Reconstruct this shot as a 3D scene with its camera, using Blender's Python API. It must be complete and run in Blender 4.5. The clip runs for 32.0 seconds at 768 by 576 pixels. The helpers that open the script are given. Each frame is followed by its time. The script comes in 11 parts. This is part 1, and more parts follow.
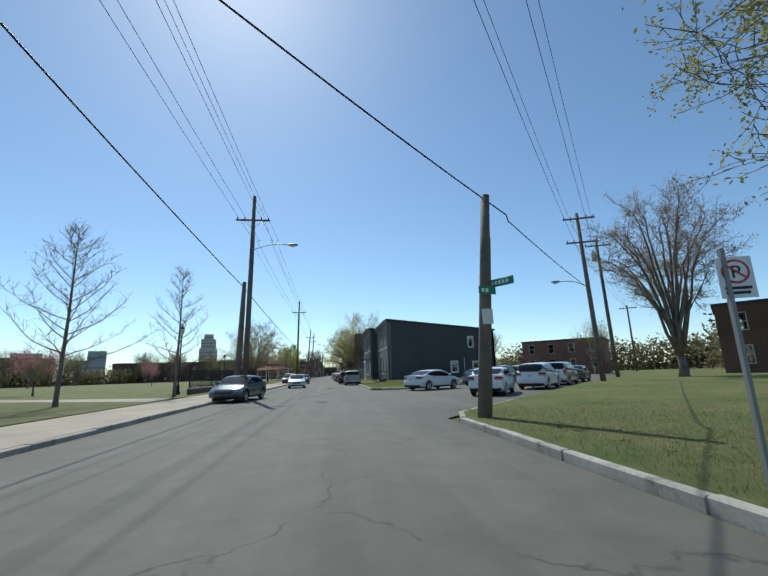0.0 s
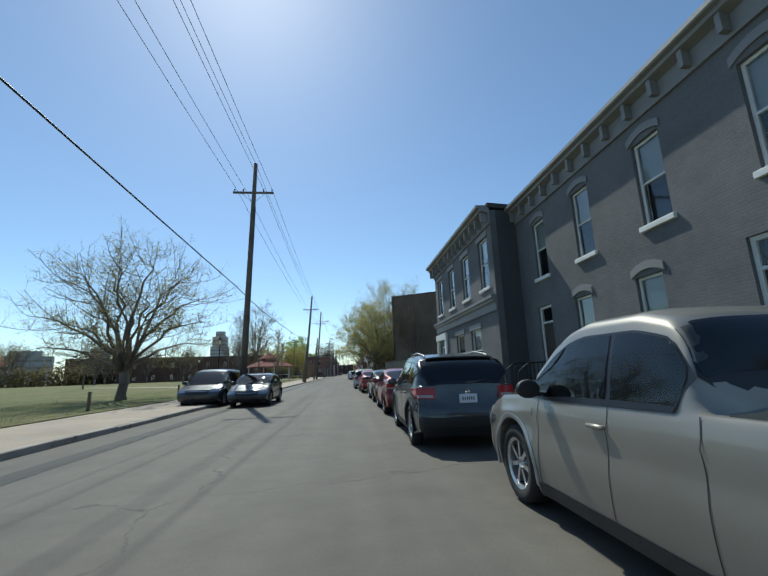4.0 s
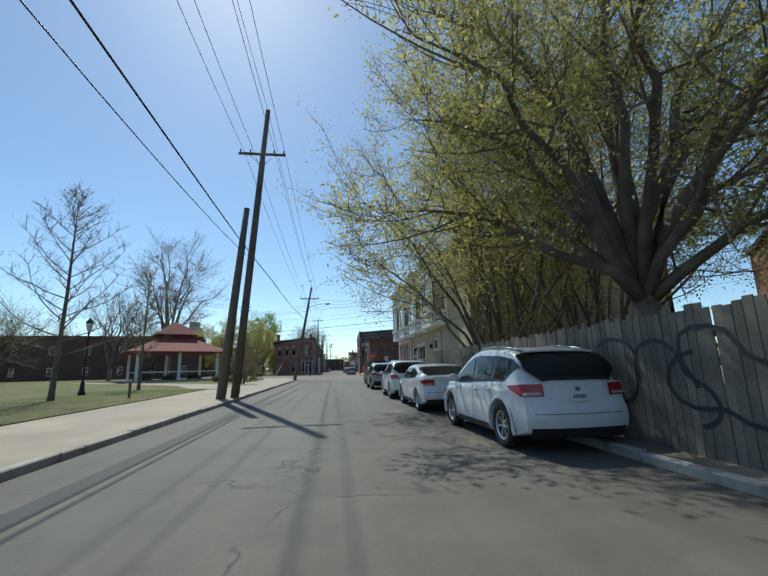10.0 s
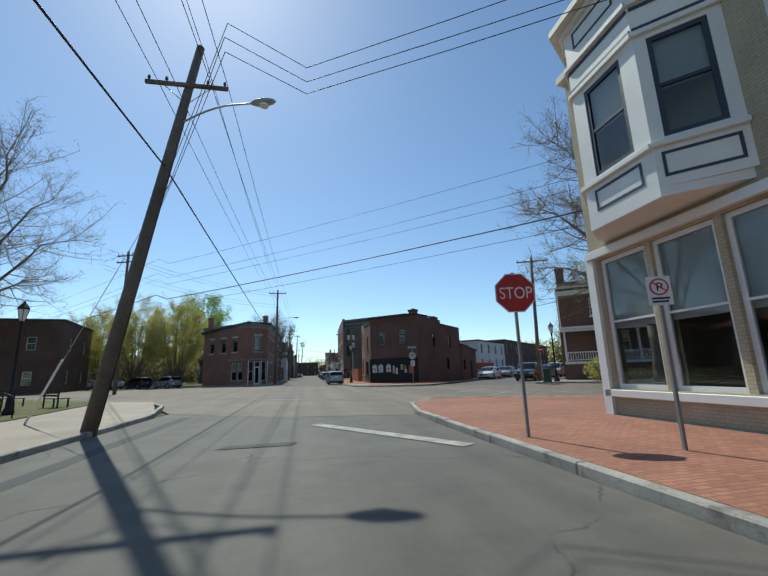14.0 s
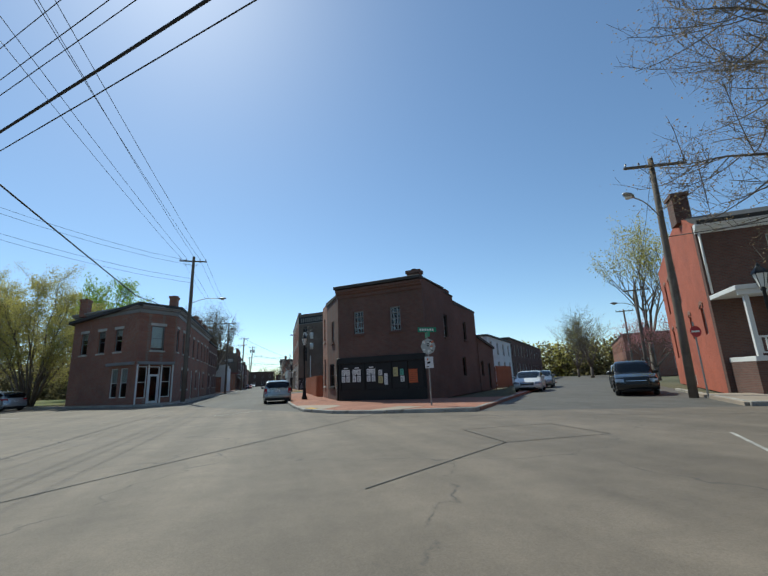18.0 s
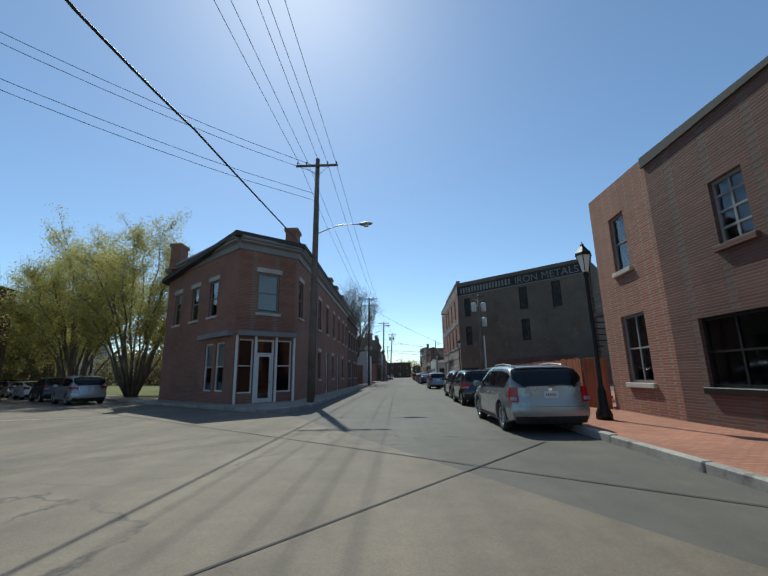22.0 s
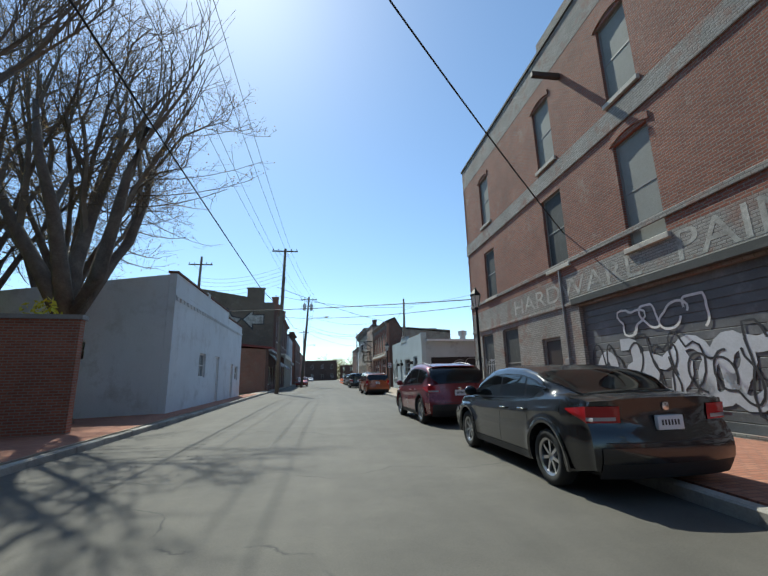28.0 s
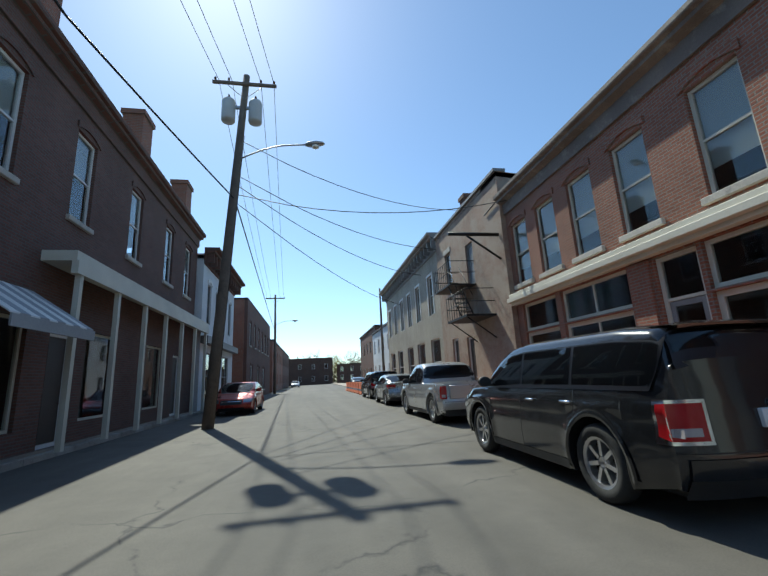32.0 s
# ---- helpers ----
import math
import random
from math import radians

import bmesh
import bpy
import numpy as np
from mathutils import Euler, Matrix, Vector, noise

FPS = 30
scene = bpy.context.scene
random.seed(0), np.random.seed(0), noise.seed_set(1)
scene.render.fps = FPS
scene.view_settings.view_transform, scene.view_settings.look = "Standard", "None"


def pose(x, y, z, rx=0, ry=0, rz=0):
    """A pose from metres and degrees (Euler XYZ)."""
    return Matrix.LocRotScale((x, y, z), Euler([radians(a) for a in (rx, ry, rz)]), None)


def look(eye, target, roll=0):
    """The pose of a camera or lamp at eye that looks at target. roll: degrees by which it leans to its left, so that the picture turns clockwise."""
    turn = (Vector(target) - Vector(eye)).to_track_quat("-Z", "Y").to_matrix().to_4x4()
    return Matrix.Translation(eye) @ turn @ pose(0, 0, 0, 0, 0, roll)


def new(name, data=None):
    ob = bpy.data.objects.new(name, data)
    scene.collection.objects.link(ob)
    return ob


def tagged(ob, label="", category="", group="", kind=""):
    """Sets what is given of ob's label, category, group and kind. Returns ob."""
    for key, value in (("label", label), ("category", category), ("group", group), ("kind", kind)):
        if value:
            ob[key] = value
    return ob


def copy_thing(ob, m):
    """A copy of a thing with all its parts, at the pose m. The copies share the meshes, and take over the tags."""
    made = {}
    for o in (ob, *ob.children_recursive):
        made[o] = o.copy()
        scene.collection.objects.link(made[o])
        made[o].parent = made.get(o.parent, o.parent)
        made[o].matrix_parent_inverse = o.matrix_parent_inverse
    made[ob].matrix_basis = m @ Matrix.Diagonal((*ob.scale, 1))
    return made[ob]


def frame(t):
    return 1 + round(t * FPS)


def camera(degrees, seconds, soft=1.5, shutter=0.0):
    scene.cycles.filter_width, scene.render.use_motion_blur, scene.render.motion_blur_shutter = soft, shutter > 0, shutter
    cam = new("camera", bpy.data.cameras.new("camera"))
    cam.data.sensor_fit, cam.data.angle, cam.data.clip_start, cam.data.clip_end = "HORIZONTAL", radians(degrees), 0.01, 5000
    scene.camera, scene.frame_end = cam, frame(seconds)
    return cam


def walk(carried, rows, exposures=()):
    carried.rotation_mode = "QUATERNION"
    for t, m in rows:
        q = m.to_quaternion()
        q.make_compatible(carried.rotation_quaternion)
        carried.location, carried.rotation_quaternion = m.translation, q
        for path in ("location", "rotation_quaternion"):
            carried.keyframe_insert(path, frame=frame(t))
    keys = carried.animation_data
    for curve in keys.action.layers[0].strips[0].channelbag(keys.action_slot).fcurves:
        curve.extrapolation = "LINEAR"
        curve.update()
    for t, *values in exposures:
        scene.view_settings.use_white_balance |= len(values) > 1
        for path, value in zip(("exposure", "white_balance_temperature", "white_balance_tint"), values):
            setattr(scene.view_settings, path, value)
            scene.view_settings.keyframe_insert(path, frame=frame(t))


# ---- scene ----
# Street drive: world x to the right of the street, y along it, z up. The left kerb runs near x = 0.
cam = camera(87.96, 32.0)

# seconds, place, then turn to the left, upward tilt and lean in degrees
DRIVE = [
    (0, 5.79, -0.00, 1.34, -8.00, 12.01, -1.85),
    (0.5, 5.80, 5.99, 1.35, -8.52, 11.92, -2.74),
    (1, 5.83, 12.03, 1.35, -8.18, 12.01, -2.32),
    (1.5, 5.86, 18.01, 1.35, -7.47, 12.25, -1.85),
    (2, 5.90, 24.02, 1.34, -6.88, 12.46, -1.04),
    (2.5, 5.95, 30.02, 1.34, -6.58, 12.30, -1.26),
    (3, 6.03, 35.92, 1.37, -6.22, 11.87, -1.65),
    (3.5, 6.08, 41.75, 1.36, -5.87, 11.48, -1.55),
    (4, 5.85, 48.03, 1.35, -5.85, 11.86, -1.90),
    (4.5, 5.46, 54.54, 1.35, -6.02, 12.00, -2.03),
    (5, 5.01, 61.09, 1.35, -6.25, 11.89, -2.06),
    (5.5, 4.63, 67.46, 1.35, -6.42, 11.53, -1.86),
    (6, 4.43, 73.45, 1.35, -6.41, 11.72, -0.88),
    (6.5, 4.38, 79.29, 1.35, -6.31, 11.87, -0.76),
    (7, 4.29, 85.13, 1.35, -6.13, 11.90, -0.79),
    (7.5, 4.19, 90.87, 1.35, -6.11, 11.67, -0.64),
    (8, 4.13, 96.66, 1.34, -6.47, 11.39, -0.81),
    (8.5, 4.08, 102.46, 1.35, -7.08, 11.68, -1.22),
    (9, 4.04, 108.42, 1.34, -7.40, 11.75, -1.09),
    (9.5, 3.95, 114.22, 1.34, -7.77, 11.45, -1.33),
    (10, 3.92, 119.85, 1.35, -7.79, 11.34, -1.25),
    (10.5, 3.96, 125.24, 1.35, -7.78, 11.30, -1.64),
    (11, 3.96, 130.54, 1.35, -7.89, 11.23, -1.70),
    (11.5, 3.96, 135.61, 1.35, -8.02, 11.33, -1.14),
    (12, 3.98, 140.71, 1.35, -8.35, 11.43, -1.34),
    (12.5, 4.07, 145.64, 1.36, -8.66, 11.38, -1.61),
    (13, 4.28, 150.44, 1.35, -8.86, 11.27, -1.77),
    (13.5, 4.53, 155.07, 1.34, -9.54, 11.02, -1.84),
    (14, 4.85, 159.59, 1.35, -11.47, 11.80, -1.96),
    (14.5, 5.24, 163.82, 1.35, -14.05, 12.04, -1.98),
    (15, 5.67, 167.60, 1.35, -16.68, 11.60, -2.05),
    (15.5, 6.14, 170.76, 1.35, -18.77, 10.13, -2.45),
    (16, 6.63, 173.10, 1.36, -19.73, 10.04, -3.10),
    (16.5, 6.99, 175.08, 1.36, -20.00, 10.61, -3.60),
    (17, 7.26, 176.63, 1.35, -19.47, 11.16, -3.66),
    (17.5, 7.45, 177.81, 1.33, -18.34, 11.96, -3.21),
    (18, 7.54, 178.93, 1.34, -17.09, 12.85, -2.50),
    (18.5, 7.62, 179.96, 1.35, -16.00, 13.24, -2.18),
    (19, 7.66, 181.33, 1.35, -14.88, 13.50, -1.86),
    (19.5, 7.61, 183.33, 1.35, -12.98, 13.13, -1.76),
    (20, 7.38, 185.74, 1.34, -9.00, 12.60, -1.72),
    (20.5, 6.92, 188.57, 1.34, -4.39, 12.41, -1.73),
    (21, 6.28, 191.70, 1.36, -0.91, 12.44, -1.71),
    (21.5, 5.62, 195.08, 1.36, 1.30, 12.55, -1.52),
    (22, 5.10, 198.60, 1.34, 1.45, 12.42, -1.09),
    (22.5, 4.85, 202.30, 1.35, -1.24, 12.17, -1.30),
    (23, 4.90, 206.04, 1.34, -3.99, 12.06, -1.44),
    (23.5, 4.98, 209.97, 1.33, -6.13, 11.98, -1.71),
    (24, 5.08, 214.12, 1.34, -7.47, 12.03, -1.80),
    (24.5, 5.18, 218.44, 1.35, -8.23, 12.22, -1.52),
    (25, 5.27, 222.94, 1.35, -8.69, 12.20, -0.98),
    (25.5, 5.35, 227.64, 1.35, -9.09, 12.11, -1.28),
    (26, 5.46, 232.46, 1.35, -9.26, 12.01, -1.88),
    (26.5, 5.58, 237.44, 1.35, -9.30, 11.99, -2.02),
    (27, 5.70, 242.63, 1.35, -9.28, 12.06, -1.86),
    (27.5, 5.81, 248.04, 1.35, -9.28, 12.33, -1.35),
    (28, 5.88, 253.73, 1.35, -9.39, 12.44, -1.44),
    (28.5, 5.97, 259.47, 1.34, -9.62, 12.26, -1.47),
    (29, 6.06, 265.12, 1.35, -9.75, 12.26, -1.48),
    (29.5, 6.24, 270.80, 1.35, -9.80, 12.42, -2.17),
    (30, 6.41, 276.61, 1.35, -9.73, 12.50, -1.94),
    (30.5, 6.56, 282.33, 1.34, -9.84, 12.38, -2.00),
    (31, 6.66, 288.16, 1.35, -10.10, 12.48, -2.20),
    (31.5, 6.69, 293.85, 1.35, -10.17, 12.62, -2.25),
    (32, 6.70, 299.52, 1.34, -10.74, 12.59, -2.99),
]


def aimed(x, y, z, yaw, pitch, roll):
    a, b = radians(yaw), radians(pitch)
    return look((x, y, z), (x - math.sin(a) * math.cos(b), y + math.cos(a) * math.cos(b), z + math.sin(b)), roll)


walk(cam, [(row[0], aimed(*row[1:])) for row in DRIVE], [(0.0, -0.1, 6350, -2.5), (23.0, -0.1, 6350, -2.5), (25.0, 0.25, 6350, -2.5), (28.0, 0.3, 6350, -2.5), (29.0, 0.05, 6350, -2.5), (31.0, 0.05, 6350, -2.5), (32.0, 0.35, 6350, -2.5)])

# ---- light ----
SUN_AZ, SUN_EL = 16.0, 52.0
world = bpy.data.worlds.new("sky")
scene.world = world
world.use_nodes = True
wn = world.node_tree.nodes
sky = wn.new("ShaderNodeTexSky")
sky.sky_type = "NISHITA"
sky.sun_disc = False
sky.sun_elevation, sky.sun_rotation = radians(SUN_EL), radians(-SUN_AZ)
sky.air_density, sky.dust_density, sky.ozone_density = 1.0, 0.72, 3.6
sky.altitude = 1000.0
wn["Background"].inputs["Strength"].default_value = 0.152
world.node_tree.links.new(sky.outputs[0], wn["Background"].inputs[0])
sun = new("sun", bpy.data.lights.new("sun", "SUN"))
sun.data.energy, sun.data.angle, sun.data.color = 4.2, radians(0.6), (1.0, 0.95, 0.87)
a_, e_ = radians(SUN_AZ), radians(SUN_EL)
sun.matrix_basis = look((-math.sin(a_) * math.cos(e_) * 90, math.cos(a_) * math.cos(e_) * 90, math.sin(e_) * 90), (0, 0, 0))


# ---- materials ----
def nodes_of(name):
    m = bpy.data.materials.new(name)
    m.use_nodes = True
    nt = m.node_tree
    return m, nt, nt.nodes["Principled BSDF"], nt.nodes, nt.links


def ramp(ns, ls, fac, stops):
    r = ns.new("ShaderNodeValToRGB")
    while len(r.color_ramp.elements) < len(stops):
        r.color_ramp.elements.new(0.5)
    for el, (p, c) in zip(r.color_ramp.elements, stops):
        el.position, el.color = p, (*c, 1)
    ls.new(fac, r.inputs[0])
    return r.outputs[0]


def shade(c, k):
    return tuple(min(1.0, v * k) for v in c)


def noise_tex(ns, ls, vec, scale, detail=4.0, rough=0.6):
    n = ns.new("ShaderNodeTexNoise")
    n.inputs["Scale"].default_value, n.inputs["Detail"].default_value, n.inputs["Roughness"].default_value = scale, detail, rough
    ls.new(vec, n.inputs["Vector"])
    return n.outputs["Fac"]


def mix(ns, ls, fac, a, b, mode="MIX"):
    m = ns.new("ShaderNodeMix")
    m.data_type, m.blend_type = "RGBA", mode
    for sock, v in ((m.inputs[0], fac), (m.inputs[6], a), (m.inputs[7], b)):
        if isinstance(v, (int, float)):
            sock.default_value = v
        elif isinstance(v, tuple):
            sock.default_value = (*v, 1)
        else:
            ls.new(v, sock)
    return m.outputs[2]


def bumped(ns, ls, bsdf, height, strength, dist):
    b = ns.new("ShaderNodeBump")
    b.inputs["Strength"].default_value, b.inputs["Distance"].default_value = strength, dist
    ls.new(height, b.inputs["Height"])
    ls.new(b.outputs[0], bsdf.inputs["Normal"])


def surface(name, color, rough=0.8, metal=0.0, big=0.5, fine=25.0, vary=0.25, bump=0.3, dist=0.01, stain=None, random=0.0):
    """Plain stuff with broad stains, fine grain and relief."""
    m, nt, bsdf, ns, ls = nodes_of(name)
    tc = ns.new("ShaderNodeTexCoord").outputs["Object"]
    a, b = noise_tex(ns, ls, tc, big, 5.0), noise_tex(ns, ls, tc, fine, 6.0, 0.7)
    c1 = ramp(ns, ls, a, [(0.3, shade(color, 1 - vary)), (0.7, shade(color, 1 + vary))])
    c2 = ramp(ns, ls, b, [(0.25, (1 - vary,) * 3), (0.75, (1 + 0.3 * vary,) * 3)])
    col = mix(ns, ls, 1.0, c1, c2, "MULTIPLY")
    if stain:
        s = noise_tex(ns, ls, tc, big * 2.7, 6.0, 0.75)
        col = mix(ns, ls, ramp(ns, ls, s, [(0.52, (0, 0, 0)), (0.68, (1, 1, 1))]), col, stain)
    if random:
        oi = ns.new("ShaderNodeObjectInfo").outputs["Random"]
        col = mix(ns, ls, 1.0, col, ramp(ns, ls, oi, [(0, (1 - random,) * 3), (1, (1 + random,) * 3)]), "MULTIPLY")
    ls.new(col, bsdf.inputs["Base Color"])
    bsdf.inputs["Roughness"].default_value, bsdf.inputs["Metallic"].default_value = rough, metal
    if bump:
        bumped(ns, ls, bsdf, b, bump, dist)
    return m


def bricks(name, c1, c2, mortar, w=0.21, h=0.07, rough=0.9, worn=None, worn_amount=0.55, gap=0.012, lying=False):
    """Brick courses that follow each wall's own axes, with faded paint or soot in patches."""
    m, nt, bsdf, ns, ls = nodes_of(name)
    tcn = ns.new("ShaderNodeTexCoord")
    pos, nor = ns.new("ShaderNodeSeparateXYZ"), ns.new("ShaderNodeSeparateXYZ")
    ls.new(tcn.outputs["Object"], pos.inputs[0])
    ls.new(tcn.outputs["Normal"], nor.inputs[0])

    def calc(op, x, y=None):
        k = ns.new("ShaderNodeMath")
        k.operation = op
        for sock, v in zip(k.inputs, (x, y)):
            if isinstance(v, (int, float)):
                sock.default_value = v
            elif v is not None:
                ls.new(v, sock)
        return k.outputs[0]

    u = calc("ADD", calc("MULTIPLY", pos.outputs[0], calc("ABSOLUTE", nor.outputs[1])), calc("MULTIPLY", pos.outputs[1], calc("ABSOLUTE", nor.outputs[0])))
    vec = ns.new("ShaderNodeCombineXYZ")
    ls.new(pos.outputs[0] if lying else u, vec.inputs[0])
    ls.new(pos.outputs[1] if lying else pos.outputs[2], vec.inputs[1])
    bt = ns.new("ShaderNodeTexBrick")
    bt.inputs["Scale"].default_value = 1.0
    bt.inputs["Brick Width"].default_value, bt.inputs["Row Height"].default_value = w, h
    bt.inputs["Mortar Size"].default_value, bt.inputs["Mortar Smooth"].default_value = gap, 0.3
    bt.inputs["Color1"].default_value, bt.inputs["Color2"].default_value = (*c1, 1), (*c2, 1)
    bt.inputs["Mortar"].default_value = (*mortar, 1)
    ls.new(vec.outputs[0], bt.inputs["Vector"])
    tc = tcn.outputs["Object"]
    big, fine = noise_tex(ns, ls, tc, 0.35, 6.0, 0.7), noise_tex(ns, ls, tc, 30.0, 4.0)
    col = mix(ns, ls, 1.0, bt.outputs["Color"], ramp(ns, ls, big, [(0.3, (0.72,) * 3), (0.7, (1.18,) * 3)]), "MULTIPLY")
    col = mix(ns, ls, 1.0, col, ramp(ns, ls, fine, [(0.2, (0.8,) * 3), (0.8, (1.1,) * 3)]), "MULTIPLY")
    if worn:
        wv = noise_tex(ns, ls, tc, 0.8, 9.0, 0.8)
        col = mix(ns, ls, ramp(ns, ls, wv, [(worn_amount - 0.06, (0, 0, 0)), (worn_amount + 0.06, (0.85,) * 3)]), col, worn)
    ls.new(col, bsdf.inputs["Base Color"])
    bsdf.inputs["Roughness"].default_value = rough
    h1 = mix(ns, ls, 0.25, bt.outputs["Fac"], fine)
    inv = ns.new("ShaderNodeMath")
    inv.operation = "SUBTRACT"
    inv.inputs[0].default_value = 1.0
    ls.new(h1, inv.inputs[1])
    bumped(ns, ls, bsdf, inv.outputs[0], 0.6, 0.012)
    return m


def glassy(name, tint=(0.75, 0.8, 0.8), rough=0.02):
    m, nt, bsdf, ns, ls = nodes_of(name)
    bsdf.inputs["Base Color"].default_value = (*tint, 1)
    bsdf.inputs["Roughness"].default_value = rough
    bsdf.inputs["Transmission Weight"].default_value = 1.0
    bsdf.inputs["IOR"].default_value = 1.45
    return m


def paint(name, color, metal=0.35, rough=0.28):
    m, nt, bsdf, ns, ls = nodes_of(name)
    tc = ns.new("ShaderNodeTexCoord").outputs["Object"]
    n = noise_tex(ns, ls, tc, 1.6, 6.0, 0.7)
    dust = ramp(ns, ls, n, [(0.35, shade(color, 0.92)), (0.75, tuple(c * 0.95 + 0.004 for c in color))])
    ls.new(dust, bsdf.inputs["Base Color"])
    ls.new(ramp(ns, ls, n, [(0.3, (rough * 0.8,) * 3), (0.8, (rough * 1.5,) * 3)]), bsdf.inputs["Roughness"])
    bsdf.inputs["Metallic"].default_value = metal
    bsdf.inputs["Coat Weight"].default_value, bsdf.inputs["Coat Roughness"].default_value = 0.7, 0.06
    return m


def asphalt_mat(name, color, crack=(0.02, 0.02, 0.02), patch=0.2):
    m, nt, bsdf, ns, ls = nodes_of(name)
    tc = ns.new("ShaderNodeTexCoord").outputs["Object"]
    big, mid, fine = noise_tex(ns, ls, tc, 0.12, 6.0, 0.65), noise_tex(ns, ls, tc, 1.3, 6.0, 0.7), noise_tex(ns, ls, tc, 60.0, 5.0, 0.8)
    col = ramp(ns, ls, big, [(0.3, shade(color, 1 - patch)), (0.7, shade(color, 1 + patch))])
    col = mix(ns, ls, 1.0, col, ramp(ns, ls, mid, [(0.3, (0.78,) * 3), (0.7, (1.12,) * 3)]), "MULTIPLY")
    col = mix(ns, ls, 1.0, col, ramp(ns, ls, fine, [(0.3, (0.7,) * 3), (0.7, (1.25,) * 3)]), "MULTIPLY")
    along = ns.new("ShaderNodeMapping")
    along.inputs["Scale"].default_value = (1.1, 0.035, 1.0)
    ls.new(tc, along.inputs["Vector"])
    track = noise_tex(ns, ls, along.outputs[0], 1.0, 3.0, 0.6)
    col = mix(ns, ls, 1.0, col, ramp(ns, ls, track, [(0.35, (0.84,) * 3), (0.65, (1.1,) * 3)]), "MULTIPLY")
    spots = noise_tex(ns, ls, tc, 0.55, 8.0, 0.75)
    col = mix(ns, ls, ramp(ns, ls, spots, [(0.60, (0, 0, 0)), (0.75, (0.3,) * 3)]), col, crack)
    vo = ns.new("ShaderNodeTexVoronoi")
    vo.feature = "DISTANCE_TO_EDGE"
    vo.inputs["Scale"].default_value = 0.16
    wob = ns.new("ShaderNodeVectorMath")
    wob.operation = "MULTIPLY_ADD"
    nv = ns.new("ShaderNodeTexNoise")
    nv.inputs["Scale"].default_value, nv.inputs["Detail"].default_value = 0.9, 5.0
    ls.new(tc, nv.inputs["Vector"])
    ls.new(nv.outputs["Color"], wob.inputs[0])
    wob.inputs[1].default_value = (1.6, 1.6, 1.6)
    ls.new(tc, wob.inputs[2])
    ls.new(wob.outputs[0], vo.inputs["Vector"])
    line = ramp(ns, ls, vo.outputs["Distance"], [(0.0, (1, 1, 1)), (0.0055, (0, 0, 0))])
    line = mix(ns, ls, 1.0, line, ramp(ns, ls, mid, [(0.44, (0, 0, 0)), (0.56, (0.85,) * 3)]), "MULTIPLY")
    ls.new(mix(ns, ls, line, col, crack), bsdf.inputs["Base Color"])
    bsdf.inputs["Roughness"].default_value = 0.78
    bumped(ns, ls, bsdf, fine, 0.35, 0.006)
    return m


def grass_mat(name, green, dry):
    m, nt, bsdf, ns, ls = nodes_of(name)
    tc = ns.new("ShaderNodeTexCoord").outputs["Object"]
    a, b, c = noise_tex(ns, ls, tc, 0.25, 7.0, 0.75), noise_tex(ns, ls, tc, 3.0, 6.0, 0.8), noise_tex(ns, ls, tc, 45.0, 4.0, 0.8)
    col = ramp(ns, ls, a, [(0.36, dry), (0.5, tuple((g + d) / 2 for g, d in zip(green, dry))), (0.62, green)])
    col = mix(ns, ls, 1.0, col, ramp(ns, ls, b, [(0.25, (0.6,) * 3), (0.75, (1.25,) * 3)]), "MULTIPLY")
    col = mix(ns, ls, 1.0, col, ramp(ns, ls, c, [(0.25, (0.55,) * 3), (0.75, (1.35,) * 3)]), "MULTIPLY")
    ls.new(col, bsdf.inputs["Base Color"])
    bsdf.inputs["Roughness"].default_value = 0.95
    bumped(ns, ls, bsdf, c, 0.9, 0.05)
    return m


ASPHALT = asphalt_mat("asphalt", (0.108, 0.097, 0.082))
CONCRETE_ROAD = asphalt_mat("concrete_road", (0.172, 0.137, 0.102), crack=(0.05, 0.045, 0.04))
PATCH = asphalt_mat("tar_patch", (0.035, 0.035, 0.035))
WALK = surface("concrete_walk", (0.345, 0.275, 0.212), big=0.4, fine=40, vary=0.2, stain=(0.28, 0.25, 0.21))
WORNWALK = surface("worn_walk", (0.27, 0.22, 0.17), big=0.5, fine=26, vary=0.3, bump=0.6, dist=0.03, stain=(0.11, 0.10, 0.055))
KERB = surface("kerb_stone", (0.36, 0.33, 0.29), big=0.9, fine=30, vary=0.3, stain=(0.16, 0.14, 0.12))
BRICKWALK = bricks("brick_walk", (0.33, 0.13, 0.08), (0.42, 0.19, 0.12), (0.24, 0.125, 0.09), 0.2, 0.1, lying=True)
GRASS = grass_mat("grass", (0.095, 0.135, 0.02), (0.19, 0.17, 0.055))
PARK = grass_mat("park_grass", (0.10, 0.13, 0.03), (0.22, 0.19, 0.075))
DIRT = surface("dirt", (0.20, 0.14, 0.09), big=0.6, fine=20, vary=0.35, bump=0.7, dist=0.04, stain=(0.10, 0.11, 0.04))
EARTH = grass_mat("earth", (0.10, 0.11, 0.05), (0.18, 0.15, 0.09))
BRICK_RED = bricks("brick_red", (0.26, 0.088, 0.052), (0.34, 0.125, 0.075), (0.26, 0.22, 0.18))
BRICK_DARK = bricks("brick_dark", (0.13, 0.058, 0.042), (0.18, 0.08, 0.058), (0.13, 0.11, 0.095))
